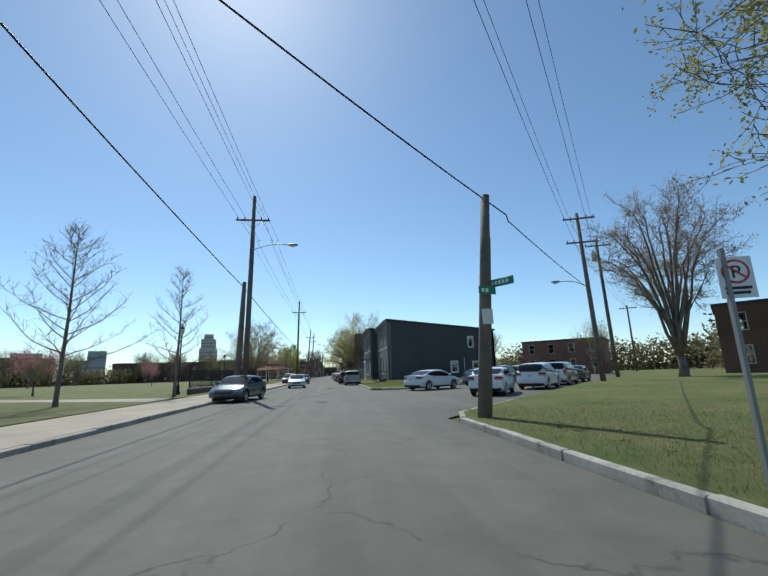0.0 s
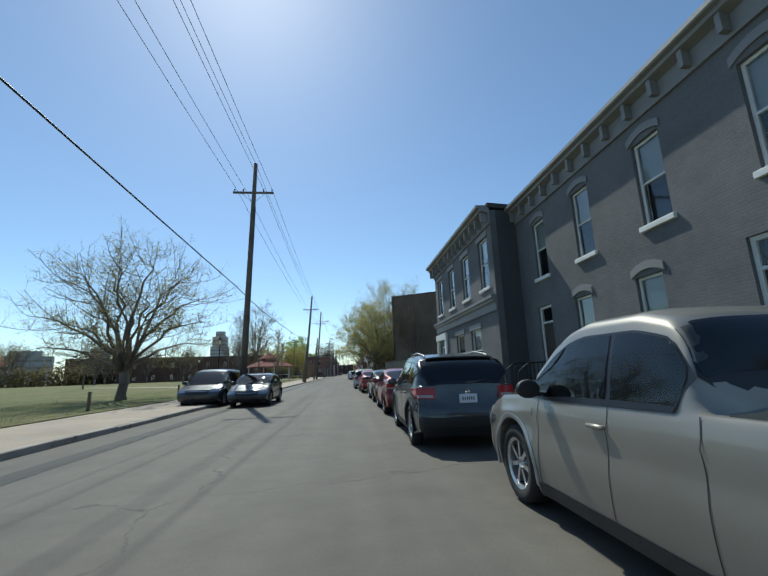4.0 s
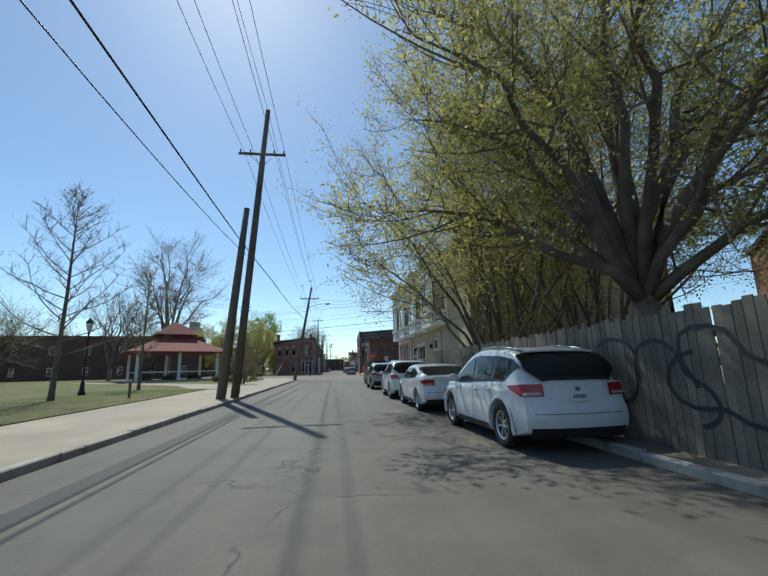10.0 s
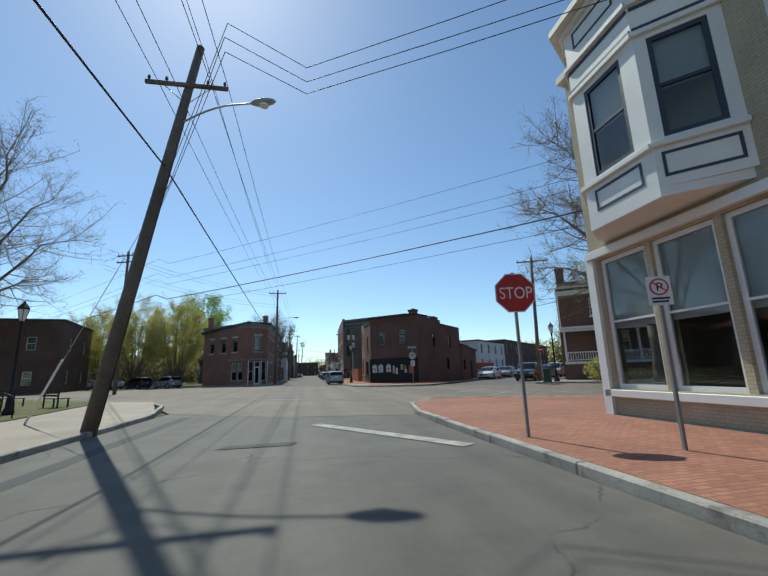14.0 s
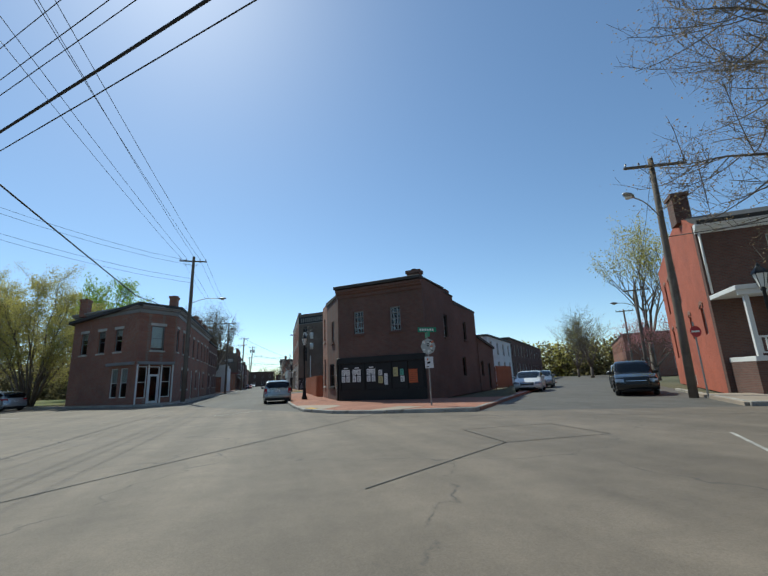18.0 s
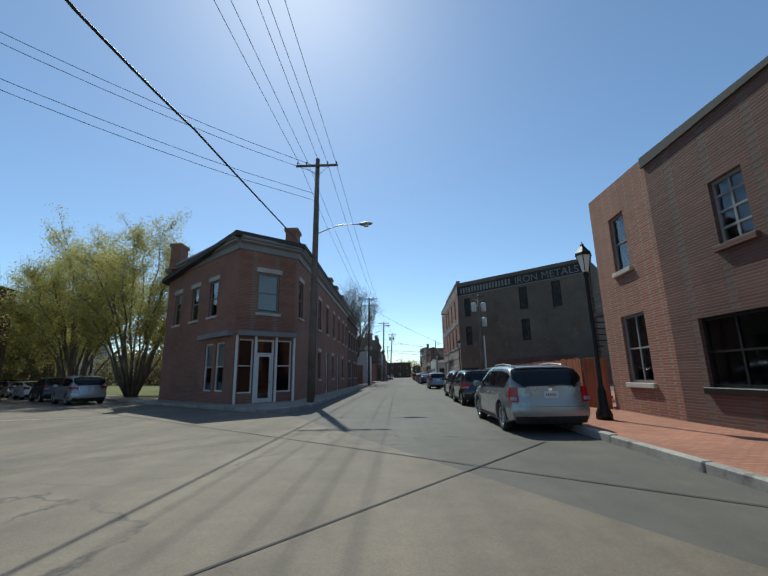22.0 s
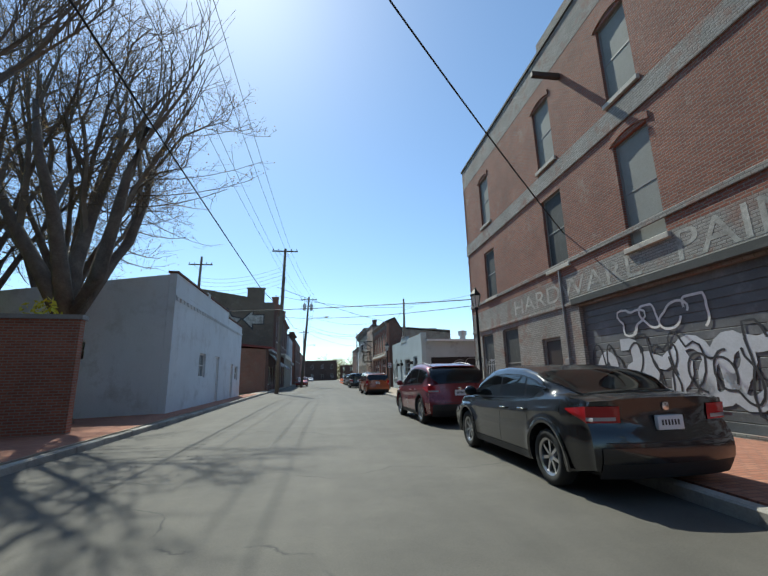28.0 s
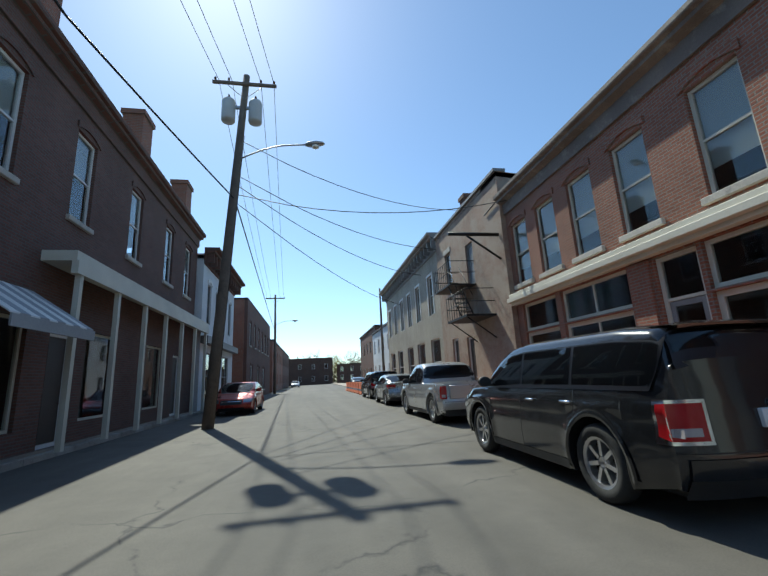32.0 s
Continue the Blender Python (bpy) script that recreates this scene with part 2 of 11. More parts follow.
BRICK_WARE = bricks("brick_warehouse", (0.31, 0.105, 0.062), (0.22, 0.072, 0.048), (0.24, 0.20, 0.17), worn=(0.33, 0.27, 0.23), worn_amount=0.63)
BRICK_PAINTED = bricks("brick_faded_paint", (0.35, 0.33, 0.30), (0.27, 0.255, 0.235), (0.20, 0.18, 0.165), worn=(0.23, 0.115, 0.085), worn_amount=0.56)
BRICK_FEED = bricks("brick_sooty", (0.15, 0.11, 0.08), (0.185, 0.135, 0.095), (0.16, 0.135, 0.11), worn=(0.24, 0.205, 0.16), worn_amount=0.62)
BRICK_CREAM = bricks("brick_cream", (0.47, 0.40, 0.27), (0.50, 0.43, 0.30), (0.40, 0.34, 0.24), worn=(0.42, 0.34, 0.22), worn_amount=0.66)
BRICK_ORANGE = bricks("brick_painted_orange", (0.46, 0.115, 0.06), (0.40, 0.095, 0.05), (0.38, 0.12, 0.08), gap=0.008)
BRICK_WEATHERED = bricks("brick_weathered", (0.30, 0.185, 0.135), (0.36, 0.22, 0.165), (0.30, 0.24, 0.19), worn=(0.36, 0.29, 0.23), worn_amount=0.5)
BRICK_BEIGE = bricks("brick_beige", (0.42, 0.38, 0.31), (0.37, 0.33, 0.27), (0.33, 0.3, 0.25))
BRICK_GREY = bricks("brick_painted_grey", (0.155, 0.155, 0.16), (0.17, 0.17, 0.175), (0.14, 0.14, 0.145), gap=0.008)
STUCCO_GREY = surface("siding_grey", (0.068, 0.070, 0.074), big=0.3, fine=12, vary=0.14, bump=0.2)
STUCCO_BLUE = surface("stucco_pale_blue", (0.43, 0.49, 0.495), big=0.3, fine=18, vary=0.12, stain=(0.40, 0.43, 0.42))
STUCCO_WHITE = surface("painted_block_white", (0.66, 0.68, 0.70), big=0.3, fine=18, vary=0.1, stain=(0.5, 0.5, 0.5))
WHITE = surface("white_trim", (0.74, 0.73, 0.70), rough=0.55, big=0.8, fine=30, vary=0.08, bump=0.1)
CREAM = surface("cream_trim", (0.62, 0.58, 0.48), rough=0.6, big=0.8, fine=30, vary=0.1, bump=0.1)
NAVY = surface("navy_trim", (0.03, 0.035, 0.06), rough=0.5, vary=0.15, bump=0.1)
STONE = surface("pale_stone", (0.50, 0.46, 0.40), big=0.9, fine=30, vary=0.2, stain=(0.33, 0.3, 0.27))
ROOF = surface("tar_roof", (0.055, 0.053, 0.05), vary=0.3, fine=18)
BRICK_BROWN = bricks("brick_brown", (0.085, 0.045, 0.035), (0.11, 0.055, 0.042), (0.09, 0.07, 0.06))
RED_ROOF = surface("red_metal_roof", (0.22, 0.055, 0.045), rough=0.85, vary=0.2)
GREYTRIM = surface("grey_trim", (0.24, 0.235, 0.23), rough=0.6, vary=0.15, bump=0.1)
WORNTRIM = surface("weathered_brown_trim", (0.17, 0.13, 0.105), rough=0.7, big=0.8, vary=0.25, bump=0.2, stain=(0.26, 0.22, 0.18))
BLACK = surface("black_iron", (0.018, 0.018, 0.018), rough=0.5, metal=0.4, vary=0.3, bump=0.2)
DARKWOOD = surface("dark_door_wood", (0.05, 0.035, 0.028), rough=0.55, vary=0.25)
BOARD = surface("grey_board", (0.26, 0.26, 0.24), rough=0.8, vary=0.12, fine=14)
DARKBOARD = surface("dark_board", (0.055, 0.057, 0.055), rough=0.75, big=0.9, vary=0.2, fine=14, stain=(0.09, 0.09, 0.085))
BLIND = surface("window_blind", (0.60, 0.59, 0.55), rough=0.8, vary=0.08, bump=0.05)
POLEWOOD = surface("weathered_pole", (0.17, 0.135, 0.105), big=0.7, fine=22, vary=0.35, bump=0.6, dist=0.02, stain=(0.09, 0.075, 0.06))
PLANK = surface("weathered_plank", (0.19, 0.165, 0.13), big=1.2, fine=26, vary=0.35, bump=0.5, random=0.25)
PLANK_ORANGE = surface("stained_plank", (0.33, 0.095, 0.036), big=1.0, fine=26, vary=0.25, bump=0.4, random=0.15)
STEEL = surface("galvanized_steel", (0.42, 0.42, 0.42), rough=0.45, metal=0.8, vary=0.15)
TRANSF = surface("transformer_grey", (0.50, 0.51, 0.50), rough=0.5, vary=0.12)
INSUL = surface("insulator_brown", (0.10, 0.055, 0.04), rough=0.25, vary=0.1, bump=0)
WIRE = surface("cable_black", (0.02, 0.02, 0.02), rough=0.6, vary=0.1, bump=0)
GLASS = glassy("window_glass")
CARGLASS = glassy("car_glass", (0.2, 0.23, 0.24))
LAMPGLASS = surface("frosted_lamp_glass", (0.75, 0.74, 0.68), rough=0.25, vary=0.05, bump=0)
RUBBER = surface("tyre_rubber", (0.022, 0.022, 0.022), rough=0.85, vary=0.25, fine=60)
RIM = surface("alloy_rim", (0.55, 0.55, 0.56), rough=0.3, metal=0.9, vary=0.1, bump=0)
PLASTIC = surface("black_plastic", (0.025, 0.025, 0.026), rough=0.6, vary=0.2)
# black of the window trim, and of the cabin shade behind car glass
SURROUND_CABIN = surface("window_black", (0.006, 0.006, 0.011), rough=0.35, vary=0.15, bump=0)
REVERSE = surface("reverse_lens", (0.40, 0.36, 0.36), rough=0.12, vary=0.05, bump=0)
CHROME = surface("chrome", (0.75, 0.75, 0.76), rough=0.12, metal=1.0, vary=0.03, bump=0)
TAIL = surface("red_lens", (0.36, 0.012, 0.016), rough=0.12, vary=0.1, bump=0)
HEADL = surface("clear_lens", (0.34, 0.36, 0.39), rough=0.08, metal=0.6, vary=0.05, bump=0)
PLATE = surface("plate_white", (0.68, 0.69, 0.72), rough=0.4, vary=0.05, bump=0)
INK = surface("black_ink", (0.02, 0.02, 0.02), rough=0.6, vary=0.1, bump=0)
SIGNRED = surface("sign_red", (0.45, 0.02, 0.025), rough=0.4, vary=0.08, bump=0)
SIGNGREEN = surface("sign_green", (0.01, 0.22, 0.12), rough=0.4, vary=0.08, bump=0)
BIN = surface("bin_green", (0.015, 0.05, 0.035), rough=0.5, vary=0.2)
PAPER = surface("poster_paper", (0.70, 0.70, 0.68), rough=0.7, vary=0.08, bump=0)
POSTER_R = surface("poster_orange", (0.62, 0.13, 0.04), rough=0.7, vary=0.15, bump=0)
# grey for the foliage shadow painted on the white shop
SHADOWGREY = surface("shadow_paint_grey", (0.15, 0.165, 0.165), rough=0.85, big=2.0, fine=20, vary=0.4, stain=(0.32, 0.34, 0.34))
TACTILE = surface("tactile_yellow", (0.62, 0.36, 0.05), rough=0.8, vary=0.25, fine=30)
POSTER_Y = surface("poster_cream", (0.52, 0.44, 0.20), rough=0.7, vary=0.15, bump=0)
POSTER_G = surface("poster_green", (0.12, 0.40, 0.30), rough=0.7, vary=0.15, bump=0)
FADED = surface("faded_white_paint", (0.44, 0.42, 0.38), rough=0.9, big=2.0, fine=12, vary=0.45, bump=0.3, stain=(0.30, 0.27, 0.23))
PALEPAINT = surface("pale_sign_paint", (0.60, 0.58, 0.54), rough=0.9, big=2.0, fine=12, vary=0.3, bump=0.3, stain=(0.42, 0.38, 0.34))
DIMPAINT = surface("ghost_sign_paint", (0.25, 0.235, 0.21), rough=0.9, big=2.0, fine=12, vary=0.25, bump=0.3, stain=(0.15, 0.135, 0.12))
SPRAY = surface("spray_paint_pale", (0.55, 0.58, 0.62), rough=0.6, vary=0.2, bump=0)
SPRAYBLACK = surface("spray_paint_black", (0.03, 0.03, 0.035), rough=0.6, vary=0.2, bump=0)
ROADPAINT = surface("worn_road_paint", (0.40, 0.38, 0.34), rough=0.85, big=2.5, fine=9, vary=0.45, stain=(0.36, 0.33, 0.28))
BARK = surface("bark", (0.175, 0.14, 0.112), big=1.5, fine=18, vary=0.4, bump=0.8, dist=0.03)
TWIG = surface("twig", (0.19, 0.15, 0.11), big=1.5, fine=18, vary=0.3, bump=0)
AWNING = surface("striped_awning_grey", (0.34, 0.35, 0.36), rough=0.8, vary=0.15)
YELLOWF = surface("forsythia_yellow", (0.62, 0.55, 0.05), rough=0.7, vary=0.2, bump=0)


def leaf_mat(name, c1, c2):
    m, nt, bsdf, ns, ls = nodes_of(name)
    g = ns.new("ShaderNodeNewGeometry").outputs["Random Per Island"]
    ls.new(ramp(ns, ls, g, [(0.0, c1), (1.0, c2)]), bsdf.inputs["Base Color"])
    bsdf.inputs["Roughness"].default_value = 0.6
    tr = ns.new("ShaderNodeBsdfTranslucent")
    ls.new(ramp(ns, ls, g, [(0.0, shade(c1, 1.1)), (1.0, shade(c2, 1.1))]), tr.inputs["Color"])
    mx = ns.new("ShaderNodeMixShader")
    mx.inputs[0].default_value = 0.6
    ls.new(bsdf.outputs[0], mx.inputs[1])
    ls.new(tr.outputs[0], mx.inputs[2])
    ls.new(mx.outputs[0], ns["Material Output"].inputs["Surface"])
    return m


LEAF_SPRING = leaf_mat("spring_leaf", (0.34, 0.33, 0.08), (0.54, 0.47, 0.17))
LEAF_SHOOT = leaf_mat("young_shoot", (0.16, 0.17, 0.04), (0.30, 0.27, 0.09))
LEAF_GREEN = leaf_mat("green_leaf", (0.16, 0.30, 0.04), (0.34, 0.44, 0.09))
LEAF_BUD = leaf_mat("brown_bud", (0.26, 0.17, 0.09), (0.36, 0.26, 0.14))
LEAF_PINK = leaf_mat("pink_blossom", (0.42, 0.17, 0.19), (0.55, 0.28, 0.28))
LEAF_DARK = leaf_mat("evergreen_leaf", (0.02, 0.05, 0.02), (0.05, 0.09, 0.03))
LEAF_SHRUB = leaf_mat("shrub_leaf", (0.10, 0.09, 0.05), (0.20, 0.17, 0.08))


# ---- mesh helpers ----
def thing(name, label, category, m=None, group="", kind=""):
    ob = new(name)
    ob.empty_display_size = 0.3
    if m is not None:
        ob.matrix_basis = m
    return tagged(ob, label, category, group, kind)


def part(name, bm, material, parent=None, label="", smooth=False):
    me = bpy.data.meshes.new(name)
    bm.normal_update()
    bm.to_mesh(me)
    bm.free()
    me.materials.append(material)
    if smooth:
        me.shade_smooth()
    ob = new(name, me)
    if parent is not None:
        ob.parent = parent
    if label:
        ob["label"] = label
    return ob


def raw(name, verts, faces, material, parent=None, label="", smooth=False):
    me = bpy.data.meshes.new(name)
    me.from_pydata([tuple(v) for v in verts], [], faces)
    me.materials.append(material)
    if smooth:
        me.shade_smooth()
    ob = new(name, me)
    if parent is not None:
        ob.parent = parent
    if label:
        ob["label"] = label
    return ob


QUADS = ((0, 3, 2, 1), (4, 5, 6, 7), (0, 1, 5, 4), (1, 2, 6, 5), (2, 3, 7, 6), (3, 0, 4, 7))


def boxes(items, m=None, bevel=0.0):
    """One bmesh of boxes, each x0, y0, z0, x1, y1, z1."""
    bm = bmesh.new()
    for x0, y0, z0, x1, y1, z1 in items:
        vs = [bm.verts.new(p) for p in ((x0, y0, z0), (x1, y0, z0), (x1, y1, z0), (x0, y1, z0), (x0, y0, z1), (x1, y0, z1), (x1, y1, z1), (x0, y1, z1))]
        for q in QUADS:
            bm.faces.new([vs[i] for i in q])
    if bevel:
        bmesh.ops.bevel(bm, geom=list(bm.edges), offset=bevel, segments=1, affect="EDGES", profile=0.5)
    if m is not None:
        bmesh.ops.transform(bm, matrix=m, verts=bm.verts)
    return bm


def lathe(profile, n=16, m=None):
    """Turns (radius, height) pairs round the z axis."""
    bm = bmesh.new()
    rings = []
    for r, z in profile:
        rings.append([bm.verts.new((r * math.cos(2 * math.pi * k / n), r * math.sin(2 * math.pi * k / n), z)) for k in range(n)])
    for a, b in zip(rings, rings[1:]):
        for k in range(n):
            bm.faces.new((a[k], a[(k + 1) % n], b[(k + 1) % n], b[k]))
    if profile[0][0] > 1e-4:
        bm.faces.new(rings[0][::-1])
    if profile[-1][0] > 1e-4:
        bm.faces.new(rings[-1])
    bmesh.ops.remove_doubles(bm, verts=bm.verts, dist=1e-5)
    if m is not None:
        bmesh.ops.transform(bm, matrix=m, verts=bm.verts)
    return bm


def prism(points, z0, z1, m=None):
    """A flat outline raised from z0 to z1; z values may be given per point."""
    bm = bmesh.new()
    n = len(points)
    lo = [bm.verts.new((p[0], p[1], z0)) for p in points]
    hi = [bm.verts.new((p[0], p[1], z1[i] if isinstance(z1, (list, tuple)) else z1)) for i, p in enumerate(points)]
    bm.faces.new(lo[::-1])
    bm.faces.new(hi)
    for i in range(n):
        j = (i + 1) % n
        bm.faces.new((lo[i], lo[j], hi[j], hi[i]))
    bmesh.ops.recalc_face_normals(bm, faces=bm.faces)
    if m is not None:
        bmesh.ops.transform(bm, matrix=m, verts=bm.verts)
    return bm


def tubes(paths, sides=6):
    """Verts and faces of tubes; each path is a list of (point, radius)."""
    verts, faces = [], []
    for path in paths:
        pts = [Vector(p) for p, _ in path]
        base = len(verts)
        for i, (p, r) in enumerate(zip(pts, (r for _, r in path))):
            d = (pts[min(i + 1, len(pts) - 1)] - pts[max(i - 1, 0)]).normalized()
            a = d.orthogonal().normalized() if abs(d.z) > 0.9 else d.cross(Vector((0, 0, 1))).normalized()
            b = d.cross(a)
            for k in range(sides):
                w = 2 * math.pi * k / sides
                verts.append(p + (a * math.cos(w) + b * math.sin(w)) * r)
        for i in range(len(pts) - 1):
            for k in range(sides):
                k2 = (k + 1) % sides
                faces.append((base + i * sides + k, base + i * sides + k2, base + (i + 1) * sides + k2, base + (i + 1) * sides + k))
        faces.append(tuple(base + k for k in range(sides))[::-1])
        faces.append(tuple(base + (len(pts) - 1) * sides + k for k in range(sides)))
    return verts, faces


def tube_part(name, paths, material, parent=None, sides=6, label=""):
    v, f = tubes(paths, sides)
    return raw(name, v, f, material, parent, label, smooth=True)


# ---- building helpers ----
def wall_frame(a, b):
    """Axes of a wall from a to b: along, inward, up, in the building's own space. Its outside is to the right of a-b."""
    d = (Vector((*b, 0)) - Vector((*a, 0))).normalized()
    inward = Vector((-d.y, d.x, 0))
    m = Matrix.Identity(4)
    m.col[0][:3], m.col[1][:3], m.col[2][:3], m.col[3][:3] = d, inward, (0, 0, 1), (*a, 0)
    return m


def panel(length, z0, top, openings, thick):
    """Verts and faces of a wall with holes cut through it. top: a height, or two heights for a sloping top."""
    t0, t1 = top if isinstance(top, (tuple, list)) else (top, top)
    us = sorted({0.0, length, *(o[0] for o in openings), *(o[1] for o in openings)})
    cut = min(t0, t1)
    zs = sorted({z0, cut, *(min(o[2], cut) for o in openings), *(min(o[3], cut) for o in openings)})
    verts, faces, seen = [], [], {}

    def vert(u, v, z):
        key = (round(u, 4), v, round(z, 4))
        if key not in seen:
            seen[key] = len(verts)
            zz = z if z < cut - 1e-6 else t0 + (t1 - t0) * u / length
            verts.append((u, v, zz))
        return seen[key]

    def solid(i, j):
        if not (0 <= i < len(us) - 1 and 0 <= j < len(zs) - 1):
            return False
        u, z = (us[i] + us[i + 1]) / 2, (zs[j] + zs[j + 1]) / 2
        return not any(o[0] < u < o[1] and o[2] < z < o[3] for o in openings)

    for i in range(len(us) - 1):
        for j in range(len(zs) - 1):
            if not solid(i, j):
                continue
            a, b, c, d = us[i], us[i + 1], zs[j], zs[j + 1]
            faces.append((vert(a, 0, c), vert(b, 0, c), vert(b, 0, d), vert(a, 0, d)))
            faces.append((vert(a, thick, c), vert(a, thick, d), vert(b, thick, d), vert(b, thick, c)))
            if not solid(i - 1, j):
                faces.append((vert(a, 0, c), vert(a, 0, d), vert(a, thick, d), vert(a, thick, c)))
            if not solid(i + 1, j):
                faces.append((vert(b, 0, c), vert(b, thick, c), vert(b, thick, d), vert(b, 0, d)))
            if not solid(i, j - 1):
                faces.append((vert(a, 0, c), vert(a, thick, c), vert(b, thick, c), vert(b, 0, c)))
            if not solid(i, j + 1):
                faces.append((vert(a, 0, d), vert(b, 0, d), vert(b, thick, d), vert(a, thick, d)))
    return verts, faces


def bars(u0, u1, z0, z1, w, v0, v1, cols=1, rows=1, thin=0.03):
    """A rectangular frame with glazing bars."""
    out = [(u0, v0, z0, u0 + w, v1, z1), (u1 - w, v0, z0, u1, v1, z1), (u0 + w, v0, z0, u1 - w, v1, z0 + w), (u0 + w, v0, z1 - w, u1 - w, v1, z1)]
    for c in range(1, cols):
        x = u0 + (u1 - u0) * c / cols
        out.append((x - thin / 2, v0 + 0.01, z0 + w, x + thin / 2, v1 - 0.01, z1 - w))
    for r in range(1, rows):
        z = z0 + (z1 - z0) * r / rows
        out.append((u0 + w, v0 + 0.006, z - thin / 2, u1 - w, v1 - 0.006, z + thin / 2))
    return out


def add_window(root, m, o, frame=None, sill=None, lintel=None, cols=1, rows=2, blind=0.0, surround=None, arch=False, board=None, bars_w=0.07, far=False):
    """A window in the opening o of a wall: frame, panes, sill, lintel, blind."""
    u0, u1, z0, z1 = o
    win = part("window", boxes(bars(u0 + 0.003, u1 - 0.003, z0 + 0.003, z1 - 0.003, bars_w, 0.09, 0.17, cols, rows, 0.05), m), frame or WHITE, root)
    if board:
        part("board", boxes([(u0 + bars_w, 0.11, z0 + bars_w, u1 - bars_w, 0.14, z1 - bars_w)], m), board, win, "grey painted board")
    elif far:
        part("pane", boxes([(u0 + bars_w + 0.002, 0.125, z0 + bars_w, u1 - bars_w - 0.002, 0.131, z1 - bars_w)], m), GLASS, win)
    else:
        step = (z1 - z0) / rows
        for r in range(rows):
            za, zb = z0 + step * r + (bars_w if r == 0 else 0.026), z0 + step * (r + 1) - (bars_w if r == rows - 1 else 0.026)
            part("pane", boxes([(u0 + bars_w + 0.002, 0.125, za + 0.001, u1 - bars_w - 0.002, 0.131, zb - 0.001)], m), GLASS, win)
        if blind > 0:
            part("blind", boxes([(u0 + 0.02, 0.2, z1 - (z1 - z0) * blind, u1 - 0.02, 0.215, z1 - 0.02)], m), BLIND, win, "pale pulled-down blind")
    if sill:
        part("sill", boxes([(u0 - 0.1, -0.09, z0 - 0.14, u1 + 0.1, 0.085, z0 - 0.002)], m, 0.012), sill, win)
    if lintel:
        if arch:
            n, pts = 8, []
            for k in range(n + 1):
                w = (k / n) * 2 - 1
                pts.append((u0 - 0.1 + (u1 - u0 + 0.2) * k / n, z1 + 0.16 * (1 - w * w)))
            bm = bmesh.new()
            lo = [[bm.verts.new((u, v, z - 0.0 if e == 0 else z + 0.2)) for u, z in pts] for v, e in ((-0.045, 0), (-0.045, 1), (0.06, 1), (0.06, 0))]
            for s in range(4):
                for k in range(n):
                    bm.faces.new((lo[s][k], lo[s][k + 1], lo[(s + 1) % 4][k + 1], lo[(s + 1) % 4][k]))
            for k in (0, n):
                bm.faces.new([lo[s][k] for s in range(4)])
            bmesh.ops.recalc_face_normals(bm, faces=bm.faces)
            bmesh.ops.transform(bm, matrix=m, verts=bm.verts)
            part("lintel", bm, lintel, win)
        else:
            part("lintel", boxes([(u0 - 0.14, -0.035, z1 + 0.004, u1 + 0.14, 0.08, z1 + 0.26)], m, 0.01), lintel, win)
    if surround:
        part("surround", boxes([(u0 - 0.13, -0.03, z0, u0 - 0.004, 0.08, z1 + 0.15), (u1 + 0.004, -0.03, z0, u1 + 0.13, 0.08, z1 + 0.15), (u0 - 0.004, -0.03, z1 + 0.004, u1 + 0.004, 0.08, z1 + 0.15)], m), surround, win)
    return win


def add_door(root, m, o, leaf=None, frame=None, transom=0.0, glazed=False):
    """A door in the opening o: frame, leaf with panels or glass, knob, transom light."""
    u0, u1, z0, z1 = o
    zt = z1 - transom
    door = part("door", boxes(bars(u0 + 0.003, u1 - 0.003, z0 + 0.003, z1 - 0.003, 0.09, 0.08, 0.18), m), frame or WHITE, root)
    if glazed:
        part("leaf", boxes(bars(u0 + 0.1, u1 - 0.1, z0 + 0.1, zt - 0.06, 0.11, 0.11, 0.15), m), leaf or DARKWOOD, door)
        part("pane", boxes([(u0 + 0.22, 0.125, z0 + 0.22, u1 - 0.22, 0.132, zt - 0.18)], m), GLASS, door)
    else:
        it = [(u0 + 0.1, 0.12, z0 + 0.1, u1 - 0.1, 0.16, zt - 0.06)]
        h = (zt - z0 - 0.4) / 2
        for r in range(2):
            it.append((u0 + 0.2, 0.105, z0 + 0.2 + r * (h + 0.05), u1 - 0.2, 0.119, z0 + 0.1 + h + r * (h + 0.05)))
        part("leaf", boxes(it, m), leaf or DARKWOOD, door)
    part("knob", lathe([(0.0, 0), (0.03, 0.012), (0.032, 0.04), (0.0, 0.06)], 10, m @ pose(u1 - 0.2, 0.105, z0 + 1.0, 90, 0, 0)), CHROME, door)
    if transom:
        part("transom", boxes([(u0 + 0.095, 0.125, zt + 0.02, u1 - 0.095, 0.132, z1 - 0.1)], m), GLASS, door)
        part("rail", boxes([(u0 + 0.095, 0.09, zt - 0.05, u1 - 0.095, 0.17, zt + 0.015)], m), frame or WHITE, door)
    return door


